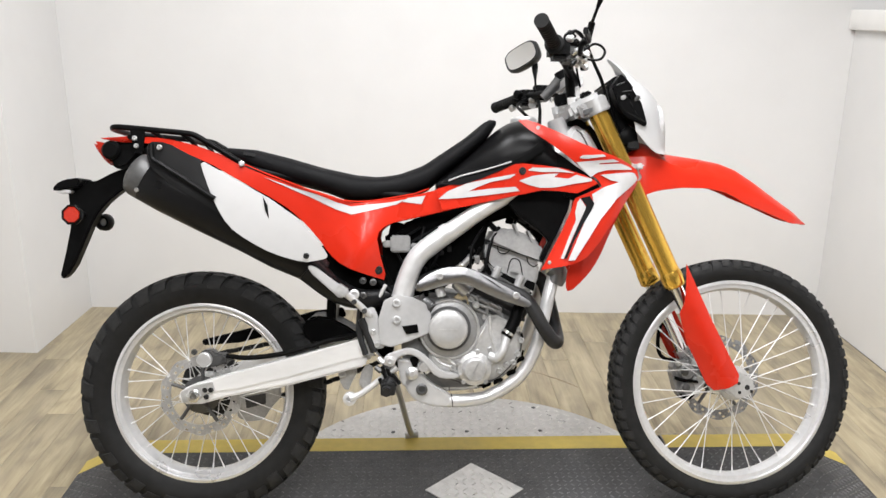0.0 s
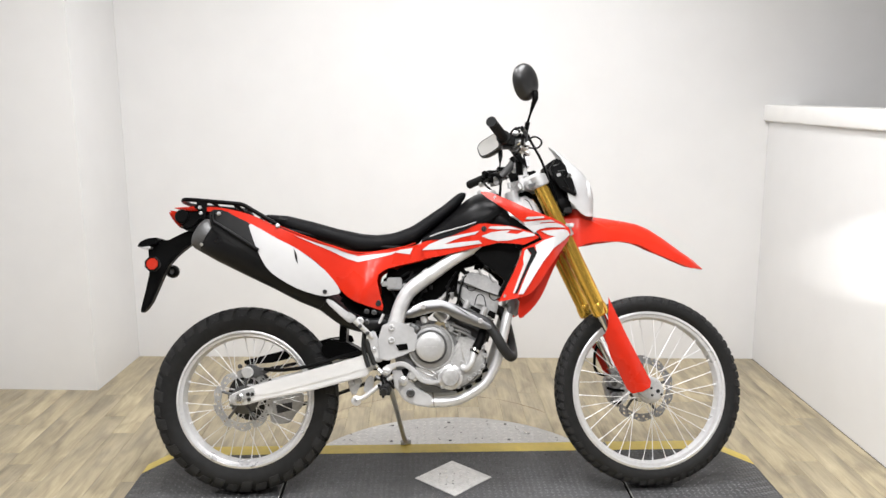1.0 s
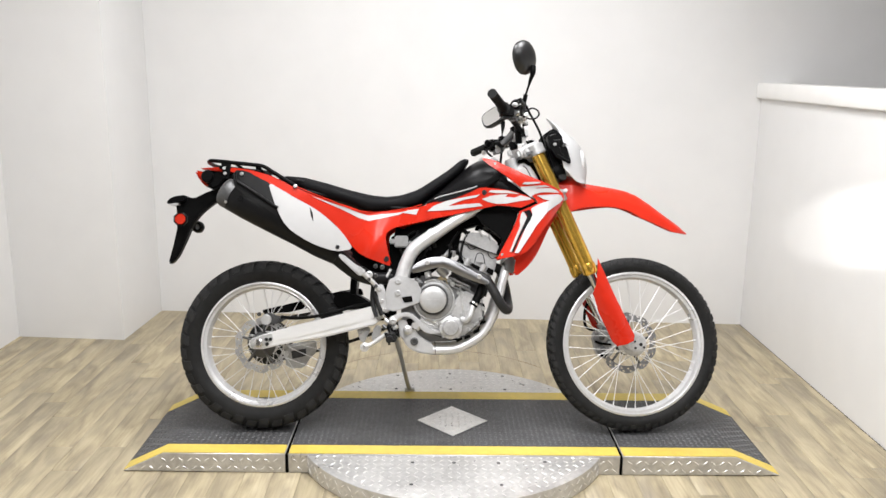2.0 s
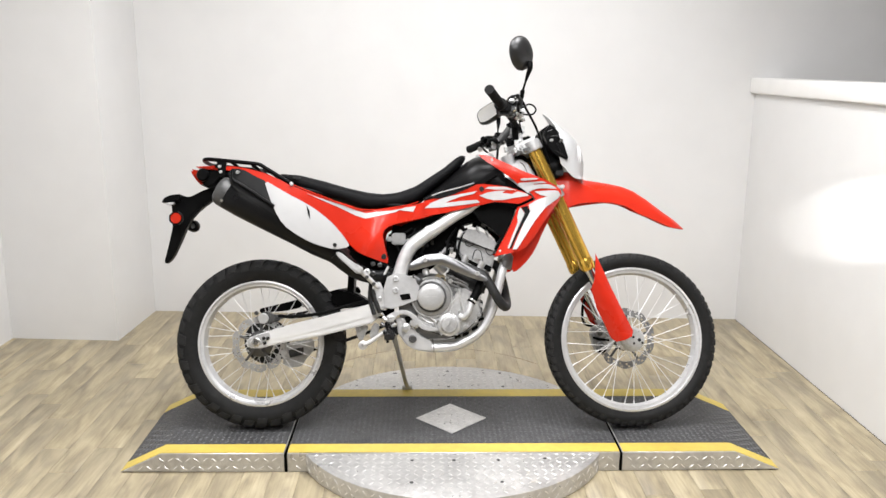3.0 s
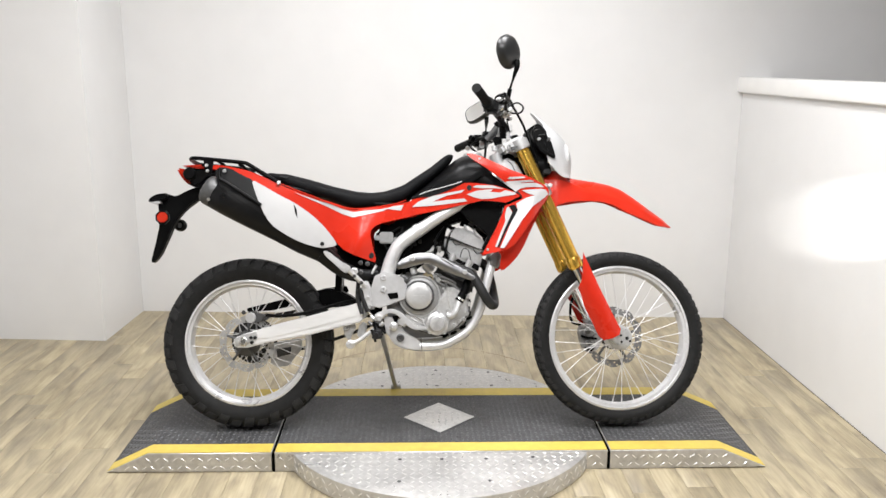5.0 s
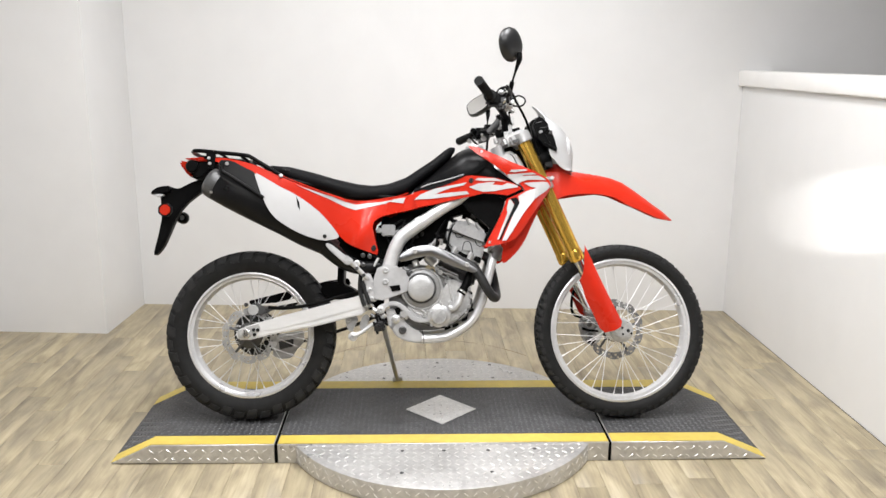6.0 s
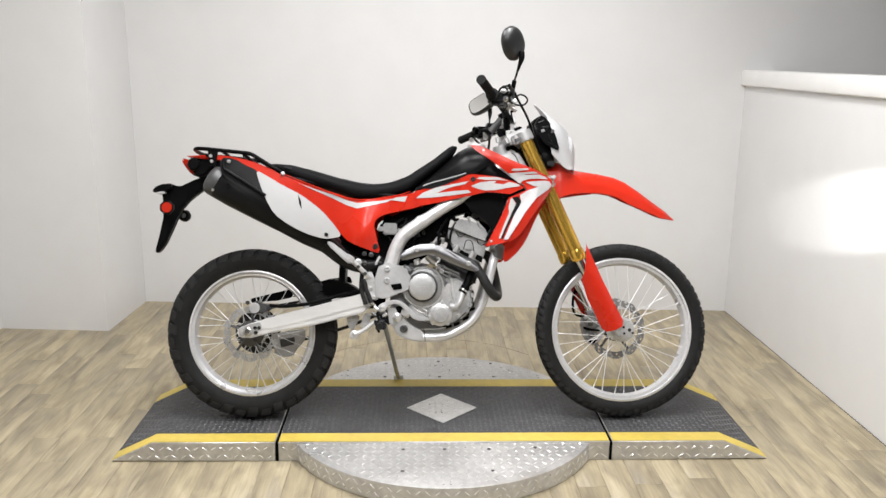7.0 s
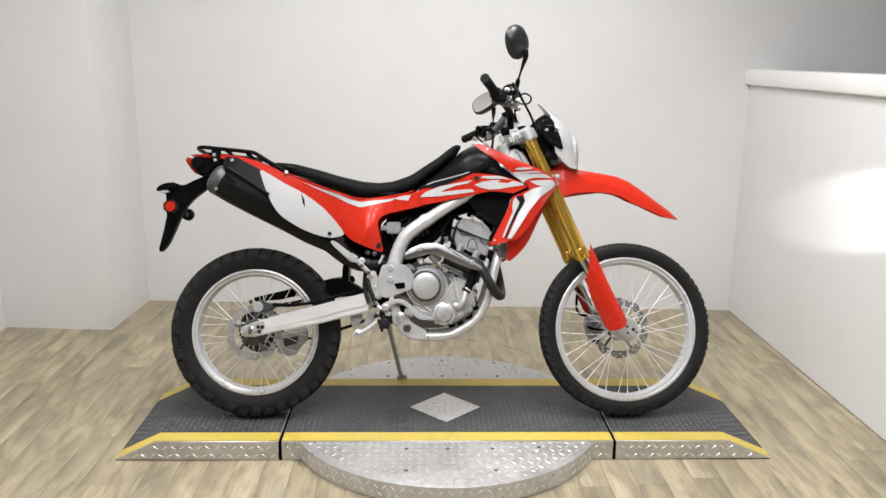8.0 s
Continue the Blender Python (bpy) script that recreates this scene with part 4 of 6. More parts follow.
    part("cover_boss", prism([(0.079, 0.651), (0.089, 0.679), (0.104, 0.677), (0.112, 0.646)], -0.100, -0.09, 0.003), HEADC, bike)
    for pts, r in (([(0.05, -0.06, 0.76), (0.02, -0.05, 0.79), (0.0, -0.03, 0.80)], 0.008), ([(0.10, -0.04, 0.778), (0.115, -0.04, 0.80), (0.14, -0.03, 0.79), (0.135, -0.03, 0.77)], 0.005), ([(0.09, 0.0, 0.778), (0.095, 0, 0.81), (0.08, 0, 0.84)], 0.011)):
        part("hose", tube(pts, r, 8), BLACK, bike)
    # ribs, seams and studs on the side cover
    for pts in ([(-0.149, -0.118, 0.398), (-0.106, -0.126, 0.385), (-0.053, -0.127, 0.369), (0.0, -0.127, 0.361), (0.043, -0.127, 0.377), (0.075, -0.126, 0.404), (0.100, -0.124, 0.436), (0.110, -0.122, 0.472), (0.100, -0.122, 0.515)],):
        part("seam", tube(pts, 0.0016, 6), CAST_DARK, bike)
    for pts in ([(0.026, -0.125, 0.540), (0.030, -0.126, 0.49), (0.045, -0.126, 0.44)], [(-0.10, -0.12, 0.455), (-0.085, -0.125, 0.43), (-0.06, -0.125, 0.41)]):
        part("cover_rib", tube(pts, 0.005, 8), CAST, bike)
    for u, w in ((0.016, 0.534), (0.040, 0.522), (-0.021, 0.580)):
        part("stud", bolt(u, -0.095, w, 0.009, 0.012), CAST, bike)
    part("oil_line", tube([(-0.025, -0.104, 0.576), (0.001, -0.106, 0.566), (0.029, -0.106, 0.557), (0.058, -0.106, 0.541), (0.066, -0.106, 0.520), (0.060, -0.106, 0.505)], 0.0045, 8), RINGPAINT, bike)
    # dark pieces along the case edge imitate shade between parts
    for u, w in ((0.05, 0.362), (0.085, 0.384), (0.02, 0.352), (0.108, 0.418)):
        part("case_gap_shade", prism([(u - 0.012, w - 0.006), (u + 0.012, w + 0.004), (u + 0.010, w + 0.014), (u - 0.012, w + 0.006)], -0.112, -0.10, 0.002), DARK, bike)
    for k in range(6):
        a = radians(-112 + 25 * k)
        u, w = -0.002 + 0.116 * math.cos(a), 0.462 + 0.104 * math.sin(a)
        part("case_gap_shade", box(u, -0.1245, w, 0.022, 0.005, 0.005, 0.002, Matrix.Rotation(-a - math.pi / 2, 4, "Y")), DARK, bike)
    for pts in ([(-0.120, -0.121, 0.440), (-0.104, -0.123, 0.418), (-0.070, -0.124, 0.405), (-0.056, -0.124, 0.392)], [(-0.012, -0.1245, 0.446), (-0.004, -0.1245, 0.478), (0.012, -0.1245, 0.505)]):
        part("cover_rib", tube(pts, 0.0036, 8), CAST, bike)
    # airbox, carburation and clutter behind the frame
    dark = [(-0.25, 0.64), (-0.255, 0.74), (-0.18, 0.79), (0.05, 0.845), (0.20, 0.862), (0.232, 0.80), (0.20, 0.74), (0.17, 0.76), (0.10, 0.80), (0.03, 0.78), (0.01, 0.70), (-0.02, 0.66), (-0.10, 0.60), (-0.20, 0.58)]
    part("airbox", prism(dark, -0.07, 0.07, 0.01), DARK, bike, "black airbox and inner ducting")
    part("throttle_body", rod((-0.06, -0.02, 0.735), (0.03, -0.02, 0.705), 0.030, 18, 0.004), CAST_DARK, bike)
    clutter = random.Random(5)
    for k in range(16):
        u, w = clutter.uniform(-0.16, 0.03), clutter.uniform(0.60, 0.76)
        if w > 0.72 + 0.6 * u:
            w -= 0.05
        ln = clutter.uniform(0.012, 0.03)
        part("fitting", rod((u, -0.085, w), (u + ln * clutter.uniform(-1, 1), -0.092, w + ln), clutter.uniform(0.004, 0.010), 8, 0.001), clutter.choice([CAST, HEADER, BLACK, STEEL]), bike)
    for k in range(7):
        u = clutter.uniform(-0.22, 0.0)
        part("cable", tube([(u, -0.08, 0.61 + 0.05 * clutter.random()), (u + 0.02, -0.10, 0.66), (u + clutter.uniform(-0.03, 0.05), -0.095, 0.72), (u + 0.06, -0.08, 0.77)], 0.0045, 6), BLACK, bike)
    reg = part("connector_box", box(-0.205, -0.105, 0.727, 0.052, 0.022, 0.044, 0.004), RINGPAINT, bike, "grey electrical connector box")
    part("plug", box(-0.240, -0.105, 0.727, 0.020, 0.018, 0.018, 0.003), RINGPAINT, reg)
    part("plug", box(-0.170, -0.105, 0.722, 0.016, 0.016, 0.014, 0.003), RINGPAINT, reg)
    # added patch in floor colour where an opening would show the floor
    part("floor_tan_patch", prism([(-0.068, 0.585), (-0.044, 0.607), (-0.029, 0.583), (-0.024, 0.560), (-0.040, 0.572)], -0.106, -0.098, 0.002), TAN, bike, "tan patch standing in for floor seen through the frame")
    for base, tip, r in (((0.038, 0.632), (0.053, 0.666), 0.010), ((0.100, 0.612), (0.113, 0.643), 0.010)):
        part("stud_post", rod((base[0], -0.096, base[1]), (tip[0], -0.096, tip[1]), r, 14, 0.002), CLUTCH, bike)
    # shade between head and posts, painted as dark patches
    for pts in ([(0.014, 0.696), (0.024, 0.672), (0.036, 0.650), (0.032, 0.636), (0.014, 0.660)], [(0.056, 0.640), (0.066, 0.648), (0.100, 0.632), (0.094, 0.618)], [(0.118, 0.615), (0.128, 0.632), (0.150, 0.622), (0.144, 0.600)]):
        part("head_gap_shade", prism(pts, -0.0945, -0.088, 0.001), DARK, bike)
    # backing coloured dark to deepen the spaces between the ribs with shade
    part("cylinder_rib_shade", prism([(-0.025, 0.598), (0.064, 0.562), (0.057, 0.519), (-0.015, 0.550)], -0.100, -0.090, 0.002), CAST_DARK, bike, "dark backing, shade between cylinder ribs put into its colour")
    for (au, aw), (bu, bw) in (((-0.023, 0.591), (0.057, 0.555)), ((-0.018, 0.562), (0.050, 0.526)), ((-0.000, 0.591), (-0.011, 0.555)), ((0.028, 0.574), (0.017, 0.537)), ((0.057, 0.558), (0.048, 0.523))):
        part("cylinder_rib", rod((au, -0.103, aw), (bu, -0.103, bw), 0.0050, 10, 0.001), RINGPAINT, bike)
    for bu, bw in ((0.042, 0.528), (-0.009, 0.567), (0.092, 0.444), (0.028, 0.455), (0.099, 0.476)):
        part("case_boss", disc_at(bu, -0.104, bw, [(0.0095, -0.01), (0.0095, 0.010), (0.0080, 0.013), (0.0045, 0.013), (0.004, 0.008), (0, 0.008)], 18), CAST, bike)
    part("starter_boss", rod((-0.06, -0.10, 0.63), (-0.03, -0.10, 0.60), 0.02, 12, 0.003), CAST, bike)


engine()


# -- exhaust --
def exhaust():
    pts = [(0.150, -0.02, 0.640), (0.180, -0.02, 0.62), (0.195, -0.03, 0.57), (0.205, -0.06, 0.51), (0.203, -0.12, 0.475), (0.186, -0.155, 0.478), (0.160, -0.16, 0.515), (0.135, -0.155, 0.560), (0.108, -0.15, 0.594), (0.04, -0.145, 0.624), (-0.03, -0.14, 0.650), (-0.09, -0.135, 0.652), (-0.15, -0.105, 0.628), (-0.21, -0.075, 0.600)]
    part("mid_pipe", tube([(-0.20, -0.070, 0.604), (-0.25, -0.095, 0.588), (-0.31, -0.12, 0.585), (-0.37, -0.138, 0.610), (-0.44, -0.15, 0.668)], [0.021, 0.023, 0.026, 0.031, 0.036], 16), MUFFLER, bike, "black exhaust mid pipe")
    part("header_pipe", tube(pts, [0.018] * 8 + [0.016, 0.014, 0.014, 0.015, 0.017, 0.019], 16), HEADER, bike, "dark steel exhaust header pipe")
    part("header_collar", tube([(0.200, -0.075, 0.662), (0.212, -0.078, 0.645), (0.203, -0.08, 0.618)], [0.026, 0.026, 0.021], 16), SHIELD, bike, "bright steel header collar")
    sh = [(-0.168, 0.612), (-0.162, 0.630), (-0.132, 0.652), (-0.096, 0.667), (-0.048, 0.670), (-0.002, 0.656), (0.055, 0.624), (0.100, 0.598), (0.132, 0.576), (0.118, 0.564), (0.074, 0.577), (0.018, 0.599), (-0.034, 0.625), (-0.067, 0.629), (-0.108, 0.617), (-0.152, 0.606)]
    mid = [(-0.17, 0.616), (-0.10, 0.642), (-0.04, 0.648), (0.02, 0.622), (0.08, 0.594), (0.13, 0.570)]

    def bulge(u, w):
        c = float(np.interp(u, [p[0] for p in mid], [p[1] for p in mid]))
        return 0.172 - 22 * (w - c) ** 2

    shield = part("heat_shield", panel(sh, bulge, 0.003, 0.012, 1, 0.001), SHIELD, bike, "polished steel heat shield")
    for u, w in ((-0.105, 0.646), (0.090, 0.596)):
        part("bolt", bolt(u, -0.172, w, 0.008, 0.004, 16), CLUTCH, shield)
    part("shield_slot", panel([(-0.005, 0.652), (0.03, 0.632), (0.06, 0.610), (0.035, 0.624)], lambda u, w: bulge(u, w) + 0.0012, 0.001, 0.02, 0, 0), HEADER, shield)
    # silencer: an oval can that tapers towards the header
    rings = []
    for u, w, ry, rz in ((-0.885, 0.905, 0.050, 0.052), (-0.880, 0.903, 0.054, 0.056), (-0.80, 0.866, 0.058, 0.064), (-0.70, 0.820, 0.060, 0.068), (-0.60, 0.768, 0.060, 0.065), (-0.52, 0.720, 0.056, 0.060), (-0.46, 0.680, 0.046, 0.046), (-0.42, 0.648, 0.036, 0.036)):
        d = Vector((0.87, 0, -0.49))
        nrm = Vector((0.49, 0, 0.87))
        rings.append([Vector((u + 0.016, -0.132, w)) + nrm * rz * math.sin(a) + Vector((0, 1, 0)) * ry * math.cos(a) for a in (2 * math.pi * k / 32 for k in range(32))])
    can = part("silencer", loft(rings), MUFFLER, bike, "satin black exhaust silencer")
    d = Vector((-0.87, 0, 0.49))
    cap = []
    for f, s in ((0.0, 1.03), (0.026, 1.02), (0.040, 0.92), (0.046, 0.75), (0.046, 0.42), (0.03, 0.40)):
        nrm = Vector((0.49, 0, 0.87))
        cap.append([Vector((-0.842, -0.132, 0.892)) + d * f + nrm * 0.056 * s * math.sin(a) + Vector((0, 1, 0)) * 0.055 * s * math.cos(a) for a in (2 * math.pi * k / 32 for k in range(32))])
    end = part("end_cap", loft(cap), CAST_DARK, can, "grey satin silencer end cap")
    part("bolt", bolt(-0.858, -0.180, 0.865, 0.005, 0.004), STEEL, end)
    guard = [(-0.834, 0.985), (-0.785, 0.984), (-0.738, 0.957), (-0.692, 0.936), (-0.679, 0.892), (-0.657, 0.836), (-0.630, 0.789), (-0.662, 0.812), (-0.731, 0.855), (-0.805, 0.901), (-0.832, 0.936)]
    g = part("silencer_guard", panel(guard, lambda u, w: 0.172 + 0.03 * smoothstep((0.99 - w) / 0.15) * 0.8, 0.004, 0.03, 1, 0.002), GUARD, bike, "black plastic silencer guard")
    part("guard_rib", tube([(-0.818, -0.188, 0.978), (-0.814, -0.196, 0.942), (-0.79, -0.201, 0.925), (-0.738, -0.205, 0.892), (-0.660, -0.206, 0.841)], 0.007, 8), BLACK, g)
    part("bolt", bolt(-0.800, -0.180, 0.970, 0.006, 0.006, 16), CAST, g)


exhaust()
# -- bodywork --
def seat():
    top = [(-0.688, 0.972), (-0.658, 0.982), (-0.585, 0.976), (-0.497, 0.954), (-0.409, 0.928), (-0.321, 0.909), (-0.265, 0.904), (-0.210, 0.911), (-0.144, 0.935), (-0.088, 0.972), (-0.033, 1.009), (0.012, 1.046), (0.036, 1.064), (0.052, 1.063)]
    low = [(-0.690, 0.968), (-0.655, 0.956), (-0.570, 0.914), (-0.506, 0.890), (-0.399, 0.861), (-0.335, 0.836), (-0.271, 0.838), (-0.185, 0.850), (-0.132, 0.868), (-0.089, 0.908), (-0.035, 0.950), (0.030, 1.006), (0.046, 1.03), (0.056, 1.045)]
    wide = [(-0.69, 0.060), (-0.60, 0.095), (-0.45, 0.115), (-0.30, 0.115), (-0.15, 0.095), (0.0, 0.075), (0.055, 0.055)]
    rings = []
    n = 44
    for k in range(n + 1):
        u = -0.69 + (0.742) * k / n
        wt = float(np.interp(u, [p[0] for p in top], [p[1] for p in top]))
        wb = float(np.interp(u, [p[0] for p in low], [p[1] for p in low]))
        hw = float(np.interp(u, [p[0] for p in wide], [p[1] for p in wide]))
        shrink = 0.55 if k in (0, n) else 0.85 if k in (1, n - 1) else 1.0
        ring = []
        for j in range(28):
            a = 2 * math.pi * j / 28
            c, s = math.cos(a), math.sin(a)
            x = math.copysign(abs(c) ** 0.55, c) * hw * (1.0 if s < 0 else 1 - 0.12 * s)
            z = math.copysign(abs(s) ** 0.6, s)
            ring.append((u, x * shrink, 0.5 * (wt + wb) + 0.5 * (wt - wb) * z * shrink))
        rings.append(ring)
    ob = part("seat", loft(rings), SEAT, bike, "long black vinyl seat")
    part("seat_tag", box(-0.595, -0.098, 0.960, 0.030, 0.002, 0.008, 0.0005, Euler((0, radians(10), 0)).to_matrix().to_4x4()), HEADER, ob)
    part("seat_piping", tube([(-0.66, -0.083, 0.955), (-0.50, -0.113, 0.890), (-0.34, -0.117, 0.838), (-0.19, -0.108, 0.853), (-0.13, -0.100, 0.870)], 0.002, 6), RED, ob, "thin red seam along the seat base")


seat()


def tank():
    top = [(-0.11, 0.90), (-0.04, 0.955), (0.03, 1.012), (0.060, 1.036), (0.085, 1.050), (0.110, 1.056), (0.150, 1.053), (0.185, 1.025), (0.20, 0.995)]
    rings = []
    for k in range(25):
        u = -0.11 + 0.31 * k / 24
        wt = float(np.interp(u, [p[0] for p in top], [p[1] for p in top]))
        hw = 0.075 + 0.055 * smoothstep((u + 0.11) / 0.2)
        ring = []
        for j in range(28):
            a = 2 * math.pi * j / 28
            c, s = math.cos(a), math.sin(a)
            mid, half = 0.5 * (wt + 0.86), 0.5 * (wt - 0.86)
            ring.append((u, math.copysign(abs(c) ** 0.6, c) * hw * (1 - 0.35 * max(0, s) ** 2), mid + half * math.copysign(abs(s) ** 0.75, s)))
        rings.append(ring)
    ob = part("tank_cover", loft(rings), TANKBLACK, bike, "satin black fuel tank cover")
    part("tank_cap", revolve([(0, 0), (0.036, 0), (0.036, 0.012), (0.031, 0.018), (0, 0.02)], 32), CAST, ob, "silver fuel cap", m=pose(0.13, 0, 1.050, 90) @ pose(0, 0, 0, 0, 0, 0))
    ridge = [(-0.092, 0.884), (-0.057, 0.897), (0.028, 0.917), (0.080, 0.931), (0.135, 0.955), (0.168, 0.985), (0.160, 0.992), (0.118, 0.962), (0.075, 0.944), (0.02, 0.930), (-0.05, 0.910)]
    part("tank_trim", panel(ridge, lambda u, w: 0.128 + 0.02 * smoothstep((u + 0.05) / 0.2), 0.01, 0.03, 1, 0.002), TANKBLACK, bike, "satin black side trim")
    # pale tube paints the highlight on the glossy trim edge
    part("trim_glint", tube([(-0.080, -0.129, 0.890), (-0.050, -0.131, 0.901), (0.0, -0.136, 0.914), (0.045, -0.143, 0.926), (0.080, -0.149, 0.937)], 0.0022, 6), PLATE, bike, "thin pale line, the trim's highlight put into its colour")


tank()


def side_v(u, w):
    return 0.112 + 0.032 * math.exp(-((u + 0.305 - 0.25 * (w - 0.72)) / 0.055) ** 2 - ((w - 0.70) / 0.11) ** 2) + 0.02 * smoothstep((u + 0.2) / 0.4) - 0.10 * max(0, w - 0.90) * smoothstep((-0.3 - u) / 0.2)


def shroud_v(u, w):
    base = 0.132 + 0.042 * smoothstep((u + 0.02) / 0.26)
    crease = 0.012 * math.exp(-(((w - 0.70) - 1.35 * (u - 0.245)) / 0.045) ** 2) * smoothstep((0.95 - w) / 0.06) + 0.006 * math.exp(-((w - 1.020 + 0.40 * (u - 0.1)) / 0.03) ** 2) * smoothstep((w - 0.92) / 0.03)
    return base + crease - 0.05 * smoothstep((u - 0.33) / 0.09)


def bodywork():
    for s in (-1, 1):
        tail = [(-0.905, 0.998), (-0.86, 1.004), (-0.811, 1.000), (-0.758, 0.989), (-0.705, 0.974), (-0.652, 0.949), (-0.610, 0.928), (-0.567, 0.911), (-0.504, 0.887), (-0.398, 0.858), (-0.334, 0.832), (-0.281, 0.836), (-0.185, 0.850), (-0.110, 0.866),
                (-0.036, 0.890), (-0.010, 0.832), (-0.100, 0.809), (-0.185, 0.791), (-0.238, 0.778), (-0.267, 0.752), (-0.257, 0.698), (-0.240, 0.632), (-0.270, 0.640), (-0.355, 0.672), (-0.389, 0.702), (-0.419, 0.745), (-0.461, 0.792), (-0.514, 0.834), (-0.609, 0.886), (-0.711, 0.945), (-0.80, 0.975)]
        p = part("side_panel", panel(tail, side_v, 0.004, 0.025, 1, 0.0015, s), RED, bike, "glossy red side panel with white graphics")
        part("graphic", panel([(-0.555, 0.900), (-0.482, 0.874), (-0.419, 0.855), (-0.366, 0.834), (-0.330, 0.824), (-0.228, 0.835), (-0.190, 0.843), (-0.215, 0.829), (-0.270, 0.816), (-0.330, 0.803), (-0.372, 0.817), (-0.429, 0.845), (-0.490, 0.871)], lambda u, w: side_v(u, w) + 0.0014, 0.0012, 0.03, 0, 0, s), DECAL_WHITE, p, "white vinyl stripe")
        part("graphic", panel([(-0.185, 0.846), (-0.140, 0.852), (-0.150, 0.830), (-0.200, 0.836)], lambda u, w: side_v(u, w) + 0.0014, 0.0012, 0.03, 0, 0, s), DECAL_WHITE, p)
        for u, w in ((-0.262, 0.660), ):
            part("bolt", bolt(u, s * (side_v(u, w)), w, 0.010, 0.003, 18) if s < 0 else bolt(u, side_v(u, w), w, 0.010, 0.003, 18), HEADER, p)
        wing = [(-0.112, 0.868), (-0.057, 0.884), (0.028, 0.906), (0.089, 0.931), (0.110, 0.932), (0.165, 0.925), (0.208, 0.918), (0.260, 0.902), (0.286, 0.889), (0.297, 0.880), (0.270, 0.867), (0.243, 0.855), (0.200, 0.860), (0.155, 0.863), (0.053, 0.842), (-0.036, 0.823), (-0.098, 0.812)]
        q = part("shroud_wing", panel(wing, lambda u, w: shroud_v(u, 0.99) + 0.004, 0.004, 0.03, 0, 0.0015, s), RED, bike, "glossy red shroud wing with white graphics")
        lift = lambda u, w: shroud_v(u, 0.99) + 0.0062
        for shape in ([(-0.107, 0.842), (-0.084, 0.862), (-0.031, 0.883), (0.026, 0.895), (0.091, 0.906), (0.077, 0.895), (0.026, 0.885), (-0.008, 0.872), (-0.029, 0.862), (0.030, 0.869), (0.089, 0.873), (0.100, 0.862), (0.026, 0.853), (-0.048, 0.845)],
                      [(0.120, 0.914), (0.131, 0.921), (0.193, 0.919), (0.237, 0.906), (0.193, 0.909), (0.156, 0.909)],
                      [(0.098, 0.888), (0.131, 0.900), (0.168, 0.904), (0.195, 0.905), (0.183, 0.896), (0.220, 0.892), (0.241, 0.902), (0.279, 0.892), (0.281, 0.886), (0.229, 0.878), (0.189, 0.870), (0.151, 0.869), (0.122, 0.877)]):
            part("graphic", panel(shape, lift, 0.0012, 0.03, 0, 0, s), DECAL_WHITE, q, "white vinyl graphic")
        part("graphic", panel([(-0.10, 0.880), (-0.057, 0.893), (0.028, 0.914), (0.082, 0.930), (0.055, 0.916), (0.0, 0.893), (-0.05, 0.878)], lift, 0.0012, 0.03, 0, 0, s), DECAL_GREY, q, "dark grey vinyl stripe")
        part("bolt", bolt(0.108, -(shroud_v(0.108, 0.99) + 0.003), 0.913, 0.009, 0.004, 18), HEADER, q) if s < 0 else None
        shroud = [(0.096, 1.042), (0.115, 1.043), (0.140, 1.036), (0.197, 1.010), (0.255, 0.982), (0.324, 0.955), (0.385, 0.932), (0.408, 0.916), (0.413, 0.898), (0.405, 0.874), (0.367, 0.826), (0.330, 0.776), (0.302, 0.731), (0.270, 0.694), (0.245, 0.680), (0.216, 0.672), (0.154, 0.660),
                  (0.178, 0.707), (0.206, 0.761), (0.229, 0.812), (0.239, 0.843), (0.272, 0.857), (0.307, 0.873), (0.298, 0.888), (0.275, 0.908), (0.250, 0.925), (0.205, 0.960), (0.175, 0.982), (0.121, 1.019)]
        r = part("radiator_shroud", panel(shroud, shroud_v, 0.004, 0.02, 0, 0.0015, s), RED, bike, "glossy red radiator shroud with white and black graphics")
        up = lambda u, w: shroud_v(u, w) + 0.003
        up2 = lambda u, w: shroud_v(u, w) + 0.0042
        for shape in ([(0.248, 0.944), (0.256, 0.951), (0.310, 0.953), (0.316, 0.948), (0.267, 0.942)],
                      [(0.241, 0.934), (0.336, 0.941), (0.352, 0.935), (0.300, 0.931), (0.300, 0.928), (0.358, 0.931), (0.380, 0.925), (0.393, 0.917), (0.320, 0.914), (0.296, 0.908), (0.278, 0.896), (0.258, 0.915)],
                      [(0.352, 0.884), (0.312, 0.871), (0.282, 0.853), (0.286, 0.827), (0.269, 0.797), (0.248, 0.749), (0.220, 0.685), (0.236, 0.686), (0.267, 0.734), (0.301, 0.789), (0.343, 0.842), (0.394, 0.878), (0.408, 0.893), (0.398, 0.908), (0.385, 0.910), (0.303, 0.902), (0.330, 0.888)]):
            part("graphic", panel(shape, up, 0.0028, 0.02, 0, 0, s), DECAL_WHITE, r, "white vinyl graphic")
        part("graphic", panel([(0.253, 0.843), (0.276, 0.848), (0.287, 0.829), (0.279, 0.811), (0.258, 0.776), (0.236, 0.736), (0.216, 0.690), (0.210, 0.690), (0.230, 0.736), (0.251, 0.785), (0.264, 0.814), (0.267, 0.824)], up2, 0.0028, 0.02, 0, 0, s), DECAL_GREY, r, "dark grey vinyl graphic")
